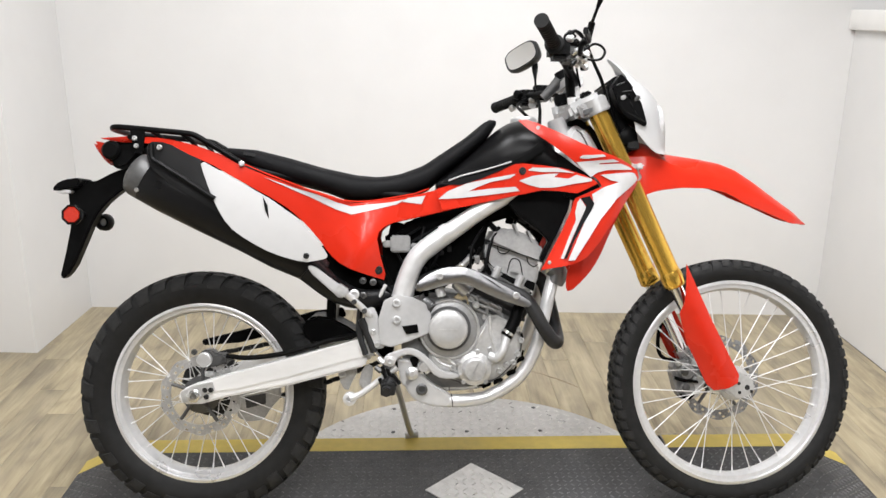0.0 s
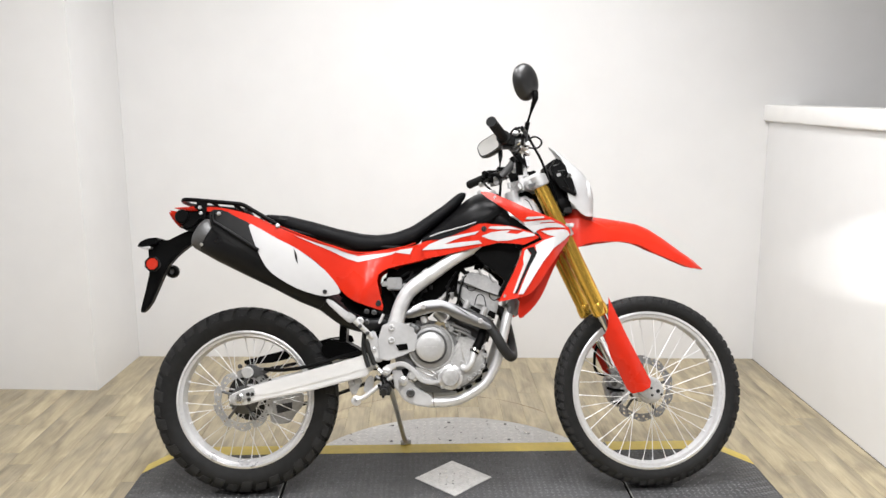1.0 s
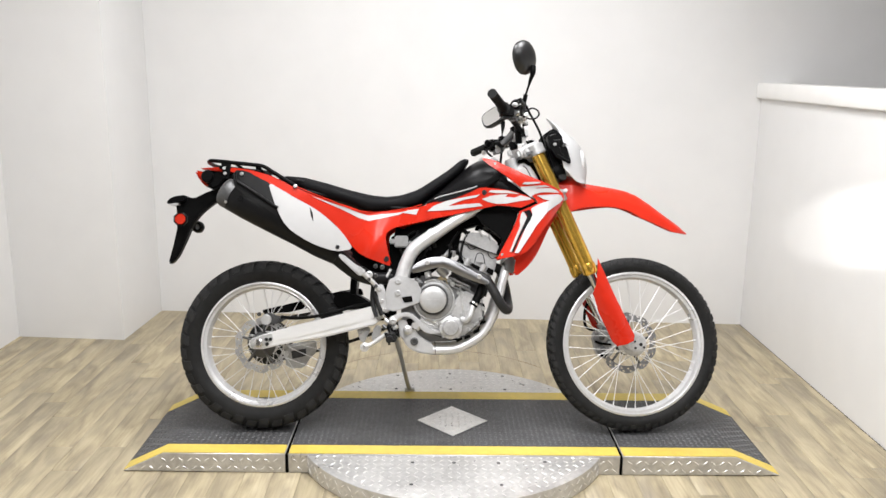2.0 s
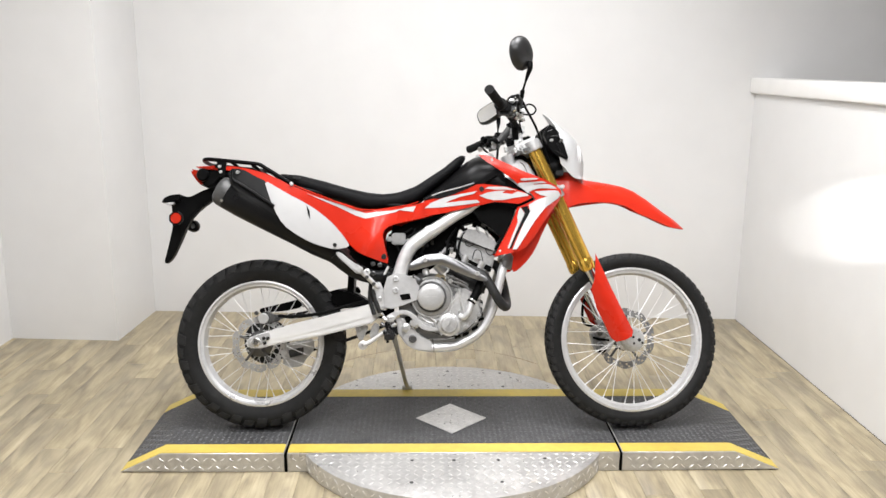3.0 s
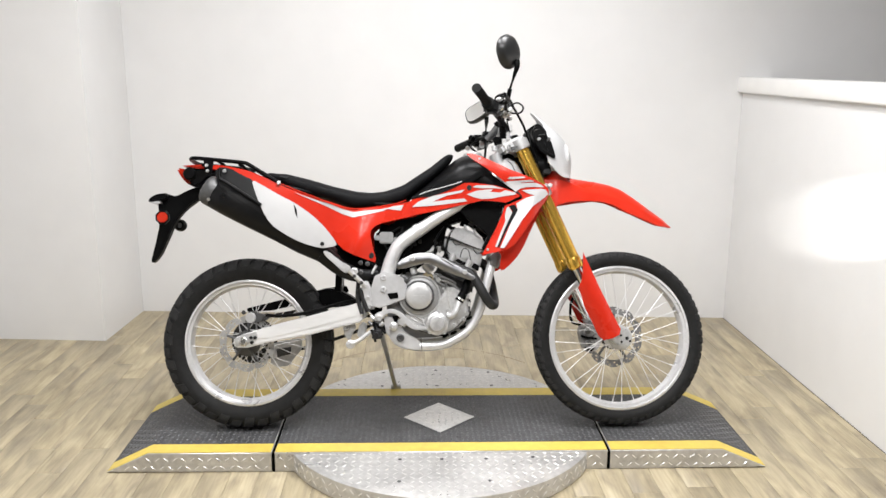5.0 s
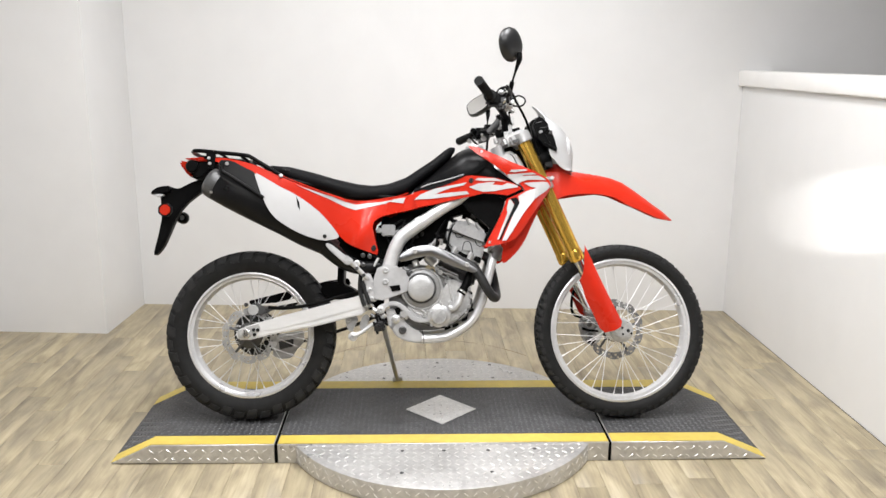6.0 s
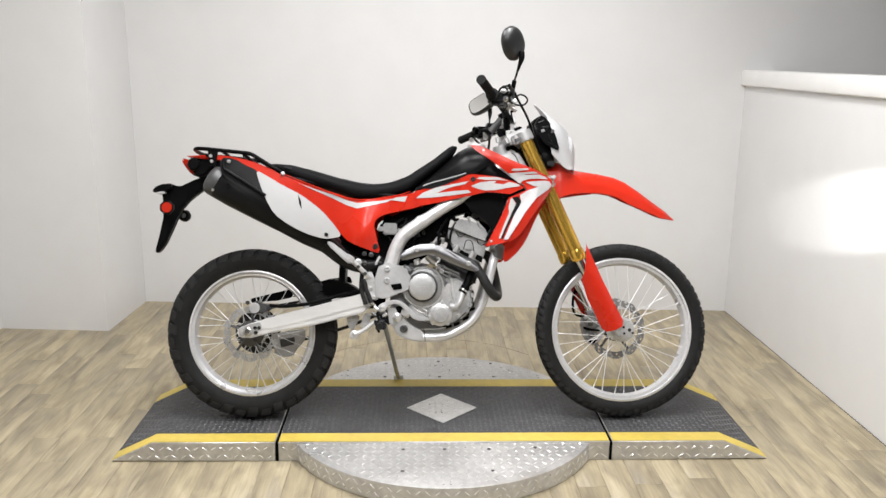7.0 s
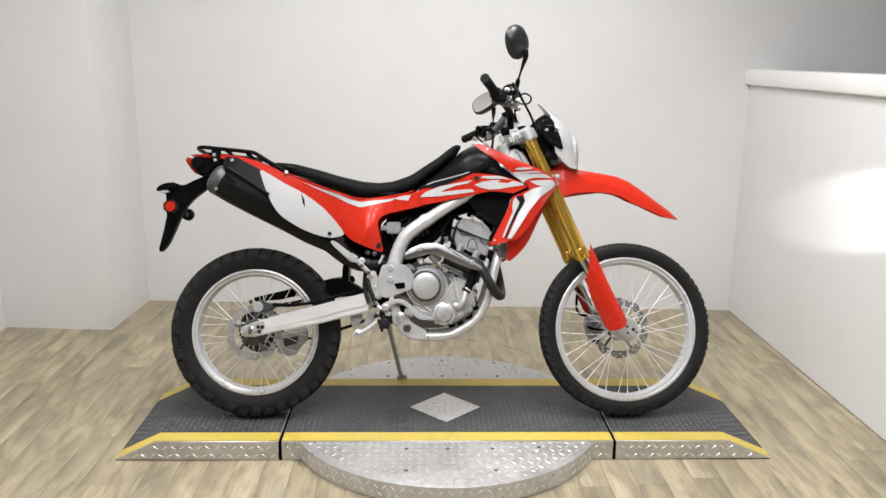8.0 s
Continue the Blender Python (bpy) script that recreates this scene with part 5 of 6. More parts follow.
        part("graphic", panel([(0.245, 0.834), (0.252, 0.842), (0.267, 0.819), (0.250, 0.785), (0.229, 0.738), (0.209, 0.690), (0.202, 0.690), (0.222, 0.742), (0.241, 0.787), (0.239, 0.808)], up, 0.0028, 0.02, 0, 0, s), DECAL_WHITE, r)
        for u, w in ((0.175, 0.680), (0.146, 1.022)):
            part("bolt", bolt(u, -shroud_v(u, w), w, 0.0045, 0.002, 16), CAST, r) if s < 0 else None
        low = [(0.390, 0.850), (0.374, 0.812), (0.346, 0.757), (0.320, 0.698), (0.298, 0.662), (0.272, 0.632), (0.232, 0.597), (0.224, 0.618), (0.232, 0.668), (0.262, 0.700), (0.296, 0.740), (0.330, 0.800)]
        part("lower_shroud", panel(low, lambda u, w: 0.120 - 0.02 * smoothstep((u - 0.25) / 0.12), 0.004, 0.025, 1, 0.0015, s), RED, bike, "glossy red lower shroud blade")
        blk = [(0.052, 0.862), (0.155, 0.872), (0.245, 0.872), (0.232, 0.815), (0.20, 0.745), (0.165, 0.676), (0.158, 0.690), (0.180, 0.735), (0.150, 0.765), (0.100, 0.800)]
        part("radiator_panel", panel(blk, 0.118, 0.03, 0.03, 0, 0.003, s), BLACK, bike, "matt black radiator side panel")
        tb = [(0.130, 0.955), (0.168, 0.985), (0.215, 0.955), (0.255, 0.925), (0.300, 0.895), (0.315, 0.872), (0.245, 0.838), (0.22, 0.85), (0.22, 0.90), (0.18, 0.915), (0.12, 0.928)]
        # black backing supplies the shadow in the gap between shroud and wing
        part("shroud_gap_shade", panel(tb, 0.122, 0.02, 0.03, 0, 0.002, s), BLACK, bike)
        strut = [(0.070, 0.929), (0.079, 0.936), (0.108, 0.950), (0.137, 0.970), (0.165, 0.985), (0.175, 0.975), (0.151, 0.957), (0.122, 0.936), (0.089, 0.927)]
        part("tank_strut", panel(strut, 0.149, 0.006, 0.03, 1, 0.002, s), BLACK, bike, "satin black tank strut")
        # pale panel stands in for the reflection on the lit tank side
        part("tank_sheen", panel([(0.125, 0.932), (0.152, 0.956), (0.188, 0.950), (0.196, 0.918), (0.160, 0.918)], 0.126, 0.006, 0.03, 1, 0.002, s), PLATE, bike)


bodywork()


def cover_v(u, w):
    return 0.200 + 0.012 * math.cos((w - 0.80) * 9) - 0.6 * (u + 0.55) ** 2


def white_cover():
    out = [(-0.700, 0.940), (-0.650, 0.912), (-0.598, 0.881), (-0.546, 0.855), (-0.505, 0.829), (-0.453, 0.788), (-0.416, 0.745), (-0.384, 0.703), (-0.390, 0.692), (-0.412, 0.688), (-0.442, 0.683), (-0.515, 0.704), (-0.577, 0.737), (-0.628, 0.774), (-0.660, 0.830), (-0.685, 0.893)]
    p = part("side_number_panel", panel(out, cover_v, 0.005, 0.02, 1, 0.002), WHITE, bike, "plain white plastic side panel over the silencer")
    part("graphic", panel([(-0.541, 0.848), (-0.529, 0.824), (-0.526, 0.793), (-0.535, 0.812)], lambda u, w: cover_v(u, w) + 0.0012, 0.001, 0.02, 0, 0), DECAL_GREY, p, "small dark slash mark")
    part("bolt", bolt(-0.437, -cover_v(-0.437, 0.700), 0.700, 0.0065, 0.004, 18), HEADER, p)


white_cover()


def tail():
    lens = [(-1.014, 0.999), (-0.997, 0.997), (-0.974, 0.992), (-0.975, 0.967), (-0.958, 0.949), (-0.963, 0.93), (-0.985, 0.951), (-1.002, 0.975)]
    part("tail_light", prism(lens, -0.055, 0.055, 0.008), REDLENS, bike, "red plastic tail light lens")
    top = [(-0.972, 0.987), (-0.952, 0.995), (-0.898, 1.0), (-0.856, 0.989), (-0.891, 0.949), (-0.918, 0.923), (-0.952, 0.925), (-0.958, 0.948), (-0.972, 0.965)]
    part("tail_housing", prism(top, -0.075, 0.075, 0.01, 1), BLACK, bike, "black plastic tail housing")
    part("light_socket", disc_at(-0.955, -0.070, 0.972, [(0.024, -0.02), (0.024, 0.012), (0.018, 0.018), (0, 0.018)], 24), BLACK, bike)
    fin = [(-0.985, 1.003), (-0.90, 1.008), (-0.84, 1.002), (-0.80, 0.992), (-0.86, 0.988), (-0.93, 0.993)]
    part("tail_fin", prism(fin, -0.085, 0.085, 0.004), RED, bike, "red tail fairing edge")
    stem = [(-0.900, 0.945), (-0.862, 0.930), (-0.895, 0.900), (-0.935, 0.880), (-0.967, 0.856), (-0.990, 0.836), (-1.013, 0.809), (-1.033, 0.772), (-1.054, 0.722), (-1.076, 0.672), (-1.095, 0.644), (-1.112, 0.632), (-1.116, 0.640), (-1.099, 0.710), (-1.087, 0.770), (-1.086, 0.810), (-1.092, 0.864), (-1.060, 0.899), (-1.021, 0.893), (-0.975, 0.917)]
    part("rear_fender", prism(stem, -0.020, 0.020, 0.006), BLACK, bike, "black plastic rear mudguard and plate hanger")
    part("plate_lamp", prism([(-1.122, 0.868), (-1.112, 0.886), (-1.088, 0.898), (-1.050, 0.902), (-1.050, 0.878), (-1.085, 0.872)], -0.05, 0.05, 0.004), BLACK, bike)
    part("lamp_lens", prism([(-1.112, 0.865), (-1.092, 0.871), (-1.072, 0.870), (-1.075, 0.862), (-1.10, 0.860)], -0.045, 0.045, 0.002), CLEAR, bike, "clear plate lamp lens")
    for s in (-1, 1):
        if s > 0:
            body = part("turn_signal", rod((-1.050, 0.0, 0.790), (-1.043, 0.060, 0.785), 0.008, 10), BLACK, bike, "black rubber-stemmed turn signal")
            head = revolve([(0.011, -0.016), (0.017, -0.020), (0.023, -0.010), (0.024, 0.010), (0.020, 0.020), (0.011, 0.018)], 28, closed=True)
            part("signal_body", head, BLACK, body, m=pose(-1.029, 0.070, 0.785))
            part("signal_lens", revolve([(0, -0.004), (0.010, -0.003), (0.0115, 0.002), (0, 0.004)], 20), PLATE, body, "pale centre of the signal", m=pose(-1.029, 0.070, 0.785))
        if s > 0:
            continue
        refl = revolve([(0, -0.008), (0.020, -0.008), (0.0225, -0.004), (0.0225, 0.003), (0, 0.003)], 8)
        rf = part("reflector", refl, REDLENS, bike, "eight-sided red reflector", m=pose(-1.048, s * 0.100, 0.804, 0, 22.5))
        part("reflector_rim", revolve([(0.0215, -0.006), (0.024, -0.008), (0.0275, -0.005), (0.0275, 0.005), (0.0215, 0.005)], 8, closed=True), BLACK, rf, "black rim")
        part("reflector_mount", rod((-1.053, s * 0.02, 0.804), (-1.048, s * 0.094, 0.804), 0.010, 10), BLACK, bike)
    # carrier of bent tube
    for s in (-1, 1):
        v = s * 0.105
        pts = [(-0.612, v, 0.936), (-0.664, v, 0.967), (-0.718, v, 1.000), (-0.735, v, 1.009), (-0.756, v, 1.013), (-0.828, v, 1.020), (-0.925, v * 0.95, 1.029), (-0.950, v * 0.75, 1.029), (-0.956, v * 0.4, 1.028), (-0.957, 0, 1.028)]
        r = part("rack_tube", tube(pts, 0.0075, 10), BLACK, bike, "black bent-tube luggage rack rail")
        part("rack_foot", disc_at(-0.612, s * 0.112, 0.934, [(0.0075, -0.006), (0.0075, 0.004), (0.005, 0.006), (0, 0.006)], 16) if s < 0 else disc_at(-0.612, 0.112, 0.934, [(0.0075, -0.006), (0.0075, 0.004), (0.005, 0.006), (0, 0.006)], 16), CAST, r)
        part("rack_strut", tube([(-0.765, v, 1.012), (-0.742, v * 0.9, 0.992), (-0.730, v * 0.8, 0.972)], 0.006, 8), BLACK, r)
        part("rack_strut", tube([(-0.842, v, 1.019), (-0.818, v * 0.9, 1.000), (-0.806, v * 0.8, 0.98)], 0.006, 8), BLACK, r)
        part("rack_plate", prism([(-0.897, 1.024), (-0.858, 1.020), (-0.862, 0.985), (-0.868, 0.960), (-0.888, 0.962), (-0.892, 0.99)], v - 0.004, v + 0.004, 0.002), BLACK, r)
        for u, w in ((-0.884, 1.000), (-0.880, 0.980)):
            part("bolt", bolt(u, -0.110, w, 0.0055, 0.005, 16), CAST, r) if s < 0 else None
    for u in (-0.90, -0.76):
        part("rack_crossbar", tube([(u, -0.100, 1.004), (u, 0.100, 1.004)], 0.0065, 8), BLACK, bike)


tail()


# -- controls, stand and foot gear --
def foot_gear():
    for (au, aw), (bu, bw) in (((-0.252, 0.413), (-0.235, 0.348)), ((-0.241, 0.407), (-0.218, 0.36)), ((-0.26, 0.382), (-0.243, 0.336)), ((-0.227, 0.392), (-0.206, 0.367))):
        part("stand_spring", rod((au, -0.138, aw), (bu, -0.142, bw), 0.0048, 8, 0.001), BLACK, bike, "black stand spring")
    plate = [(-0.252, 0.422), (-0.244, 0.442), (-0.213, 0.454), (-0.181, 0.461), (-0.149, 0.448), (-0.121, 0.419), (-0.100, 0.398), (-0.058, 0.393), (-0.050, 0.383), (-0.078, 0.377), (-0.114, 0.384), (-0.134, 0.406), (-0.156, 0.431), (-0.180, 0.444), (-0.208, 0.438), (-0.226, 0.414), (-0.242, 0.410)]
    part("brake_pedal", prism(plate, -0.142, -0.130, 0.003, 1), FRAME, bike, "silver cast brake pedal")
    part("peg_bracket", prism([(-0.215, 0.432), (-0.175, 0.425), (-0.160, 0.385), (-0.185, 0.350), (-0.205, 0.365)], -0.128, -0.10, 0.005), FRAME, bike, "silver footpeg bracket")
    part("pedal_boss", disc_at(-0.232, -0.134, 0.426, [(0.014, 0), (0.014, 0.010), (0.006, 0.012), (0.005, 0.004), (0, 0.004)], 18), CAST, bike)
    part("shaft_boss", disc_at(-0.145, -0.115, 0.410, [(0.022, 0), (0.022, 0.012), (0.014, 0.016), (0.012, 0.026), (0, 0.026)], 18), CAST, bike)
    part("spring", tube([(-0.150 + 0.010 * math.cos(k), -0.128 - 0.0, 0.385 + 0.012 * k / 3 + 0.006 * math.sin(k)) for k in range(0, 12)], 0.003, 6, 2), STEEL, bike)
    for s in (-1, 1):
        part("footpeg", rod((-0.232, s * 0.12, 0.378), (-0.240, s * 0.225, 0.362), 0.013, 8, 0.002), HEADER, bike, "black metal footpeg")
        for k in range(3):
            part("peg_tooth", box(-0.236, s * (0.145 + 0.03 * k), 0.366, 0.036, 0.008, 0.03, 0.002), HEADER, bike)
    part("link_arm", tube([(-0.215, -0.125, 0.408), (-0.26, -0.128, 0.375), (-0.305, -0.13, 0.342), (-0.335, -0.13, 0.328)], [0.010, 0.008, 0.008, 0.010], 10), FRAME, bike, "silver brake link arm")
    part("link_eye", disc_at(-0.338, -0.12, 0.326, [(0.017, -0.01), (0.017, 0.012), (0.013, 0.015), (0.006, 0.015), (0.006, 0.008), (0, 0.008)], 22), FRAME, bike)
    part("linkage_plate", prism([(-0.372, 0.395), (-0.335, 0.405), (-0.318, 0.390), (-0.335, 0.362), (-0.345, 0.335), (-0.362, 0.350)], -0.085, -0.06, 0.004, 1), CAST, bike, "cast suspension linkage")
    part("linkage_plate", prism([(-0.305, 0.405), (-0.278, 0.410), (-0.282, 0.362), (-0.300, 0.345), (-0.318, 0.352)], -0.095, -0.07, 0.004, 1), CAST, bike, "cast suspension linkage")
    for u, w in ((-0.358, 0.385), (-0.300, 0.358)):
        part("bolt", bolt(u, -0.09, w, 0.010, 0.008, 16), CAST, bike)
    part("master_cylinder", rod((-0.305, -0.122, 0.535), (-0.272, -0.126, 0.448), 0.011, 12, 0.002), HEADER, bike, "black brake master cylinder")
    part("push_rod", rod((-0.272, -0.126, 0.45), (-0.225, -0.128, 0.392), 0.006, 8), STEEL, bike)
    for k, (u, w) in enumerate(((-0.262, 0.432), (-0.248, 0.418), (-0.255, 0.402), (-0.235, 0.436), (-0.270, 0.410))):
        part("fitting", rod((u, -0.13, w), (u + 0.014, -0.137, w - 0.012), 0.007, 8, 0.001), (CLUTCH, CAST_DARK, HEADER)[k % 3], bike)
    stand = part("side_stand", tube([(-0.236, 0.10, 0.365), (-0.215, 0.20, 0.27), (-0.190, 0.325, 0.145), (-0.180, 0.368, 0.108)], [0.012, 0.0095, 0.0095, 0.0095], 12), CLUTCH, bike, "grey steel side stand")
    part("stand_foot", tube([(-0.200, 0.362, 0.104), (-0.160, 0.372, 0.105)], 0.010, 10, squash=0.6), CLUTCH, stand)
    # shift gear and cover on the far side
    part("far_cover", disc_at(-0.03, 0.14, 0.47, [(0.075, 0), (0.09, 0.02), (0.09, 0.045)], 40), CAST, bike)


foot_gear()


# -- front end, turned with the steering --
def front_end():
    top, low = Vector((0.301, 0, 1.082)), Vector((0.516, 0, 0.613))
    d = (low - top).normalized()
    for s in (-1, 1):
        o = Vector((0, s * 0.095, 0))
        a = top + o - d * 0.002
        gold = part("fork_tube", tube([a, a + d * 0.20, a + d * 0.22, a + d * 0.40, a + d * 0.485, low + o - d * 0.002], [0.0262, 0.0268, 0.0278, 0.0268, 0.0265, 0.0265], 40, 1), GOLD, bike, "gold anodised fork tube", TURNED)
        part("fork_collar", tube([low + o - d * 0.040, low + o - d * 0.030, low + o - d * 0.004, low + o + d * 0.002, low + o + d * 0.006], [0.0266, 0.0292, 0.0292, 0.0278, 0.0235], 40, 1), GOLD, gold)
        part("fork_stanchion", tube([low + o - d * 0.02, low + o + d * 0.26], 0.0185, 20), CHROME, bike, "chromed fork stanchion", TURNED)
        foot = prism([(0.585, 0.415), (0.625, 0.430), (0.655, 0.395), (0.705, 0.372), (0.728, 0.350), (0.722, 0.325), (0.700, 0.312), (0.665, 0.316), (0.625, 0.345)], s * 0.075, s * 0.118, 0.006)
        part("fork_foot", foot, CAST, bike, "cast fork foot with axle clamp", TURNED)
        if s < 0:
            for u, w, r in ((0.703, 0.341, 0.006), (0.680, 0.352, 0.004), (0.682, 0.328, 0.004), (0.715, 0.330, 0.004)):
                part("clamp_bolt", bolt(u, -0.118, w, r, 0.003), HEADER, bike, "", TURNED)
        guard = [(0.535, 0.668), (0.545, 0.645), (0.566, 0.600), (0.598, 0.530), (0.637, 0.452), (0.677, 0.376), (0.671, 0.356), (0.645, 0.342), (0.614, 0.334), (0.597, 0.350), (0.568, 0.412), (0.545, 0.458), (0.530, 0.505), (0.521, 0.538), (0.529, 0.566)]

        def wrap(u, w):
            c = 0.515 + (0.60 - w) * 0.47
            return 0.134 - 8.0 * (u - c - 0.025) ** 2

        part("fork_guard", panel(guard, wrap, 0.004, 0.02, 0, 0.0015, s), RED, bike, "glossy red fork guard", TURNED)
    part("axle", rod((0.703, -0.112, 0.340), (0.703, 0.112, 0.340), 0.009, 14), STEEL, bike, "", TURNED)
    # clamps
    ang = math.atan2(-d.x, -d.z)
    tilt = Matrix.Rotation(ang, 4, "Y")

    def clamp(f, h):
        c = top + d * f
        bm = box(c.x - 0.024, 0, c.z + 0.004, 0.100, 0.21, h, 0.010, tilt)
        for s in (-1, 1):
            join(bm, bevel_sharp(tube([c + Vector((0, s * 0.095, 0)) - d * h * 0.5, c + Vector((0, s * 0.095, 0)) + d * h * 0.5], 0.0355, 28), 0.003, 60))
            join(bm, box(c.x - 0.036, s * 0.112, c.z - 0.014, 0.024, 0.020, h * 0.9, 0.004, tilt))
            for lift in (-0.010, 0.010):
                join(bm, bolt(c.x - 0.038 + lift * d.x, s * 0.124, c.z - 0.014 + lift * d.z, 0.0055, 0.005 * -s))
        return bm

    part("upper_clamp", clamp(0.0, 0.040), CLUTCH, bike, "cast aluminium upper fork clamp", TURNED)
    part("lower_clamp", clamp(0.20, 0.045), CLUTCH, bike, "cast aluminium lower fork clamp", TURNED)
    part("steering_stem", rod((0.24, 0, 1.10), (0.30, 0, 0.88), 0.024, 16, 0.002), CAST, bike, "", TURNED)
    for s in (-1, 1):
        part("riser", rod((0.258, s * 0.045, 1.085), (0.254, s * 0.045, 1.150), 0.017, 16, 0.004), ALU, bike, "cast bar riser", TURNED)
    part("head_gusset", prism([(0.234, 1.000), (0.248, 1.036), (0.270, 1.044), (0.297, 1.024), (0.330, 0.968), (0.30, 0.945), (0.25, 0.965)], -0.062, -0.030, 0.013, 1), FRAME, bike, "silver frame gusset at the steering head")
    part("gusset_seam", tube([(0.262, -0.0635, 1.028), (0.276, -0.0640, 1.018), (0.290, -0.0640, 0.992), (0.303, -0.0635, 0.972)], 0.0016, 6), CAST_DARK, bike)
    part("bearing_collar", prism([(0.240, 1.050), (0.262, 1.060), (0.283, 1.054), (0.297, 1.036), (0.288, 1.026), (0.268, 1.043), (0.246, 1.040)], -0.056, 0.056, 0.004, 1), DARK, bike, "black steering bearing collar")
    part("fork_side_band", tube([(0.296, -0.050, 1.040), (0.314, -0.054, 1.012), (0.338, -0.054, 0.962), (0.352, -0.050, 0.925)], 0.0075, 10), DARK, bike, "black band between steering head and fork")
    # shade under the clamp, painted as a dark piece on its side
    part("clamp_underside_shade", prism([(0.258, 1.066), (0.284, 1.074), (0.282, 1.062), (0.262, 1.052)], -0.1345, -0.128, 0.001), CAST_DARK, bike, "", TURNED)
    part("cable_clip", box(0.292, -0.05, 1.124, 0.022, 0.016, 0.014, 0.004, Matrix.Rotation(radians(-20), 4, "Y")), BLACK, bike, "", TURNED)
    part("cable_clip", box(0.281, -0.05, 1.118, 0.008, 0.012, 0.024, 0.003), BLACK, bike, "", TURNED)
    for u, v, w, r in ((0.212, -0.03, 1.082, 0.010), (0.262, -0.085, 1.096, 0.009)):
        part("clamp_nut", bevel_sharp(rod((u, v, w - 0.012), (u - 0.004, v, w + 0.010), r, 6, 0.0015), 0.001, 60), CLUTCH, bike, "", TURNED)
    # front caliper on the far side
    cal = bmesh.new()
    join(cal, prism([(0.560, 0.365), (0.575, 0.395), (0.615, 0.390), (0.640, 0.350), (0.630, 0.295), (0.600, 0.275), (0.575, 0.300)], 0.045, 0.095, 0.008))
    for u, w in ((0.600, 0.36), (0.604, 0.315)):
        join(cal, disc_at(u, 0.05, w, [(0.022, -0.03), (0.022, 0.012), (0.018, 0.016), (0, 0.016)], 20))
    caliper = part("front_caliper", cal, RINGPAINT, bike, "grey front brake caliper", TURNED)
    # dark slivers on the caliper face imitate the shade in its gaps
    for pts in ([(0.566, 0.350), (0.590, 0.342), (0.628, 0.338), (0.630, 0.330), (0.588, 0.333), (0.566, 0.340)], [(0.580, 0.300), (0.604, 0.292), (0.622, 0.300), (0.606, 0.284), (0.590, 0.286)]):
        part("caliper_gap_shade", prism(pts, 0.028, 0.044, 0.001), DARK, caliper)
    for u, w in ((0.592, 0.362), (0.596, 0.318)):
        part("piston_cap", disc_at(u, 0.034, w, [(0.011, 0), (0.011, 0.004), (0.008, 0.006), (0, 0.006)], 20), CAST_DARK, caliper)
    part("caliper_bracket", prism([(0.600, 0.300), (0.618, 0.345), (0.640, 0.352), (0.655, 0.330), (0.632, 0.288), (0.612, 0.284)], 0.036, 0.046, 0.003), CAST, caliper)
    for u, w in ((0.625, 0.338), (0.622, 0.300), (0.574, 0.385)):
        part("bolt", bolt(u, 0.036, w, 0.007, 0.006), CAST, caliper)
    part("front_hose", tube([(0.60, 0.07, 0.385), (0.545, 0.09, 0.40), (0.540, 0.10, 0.46), (0.560, 0.10, 0.55), (0.52, 0.10, 0.66), (0.44, 0.11, 0.80)], 0.0055, 8), BLACK, bike, "black front brake hose", TURNED)


front_end()


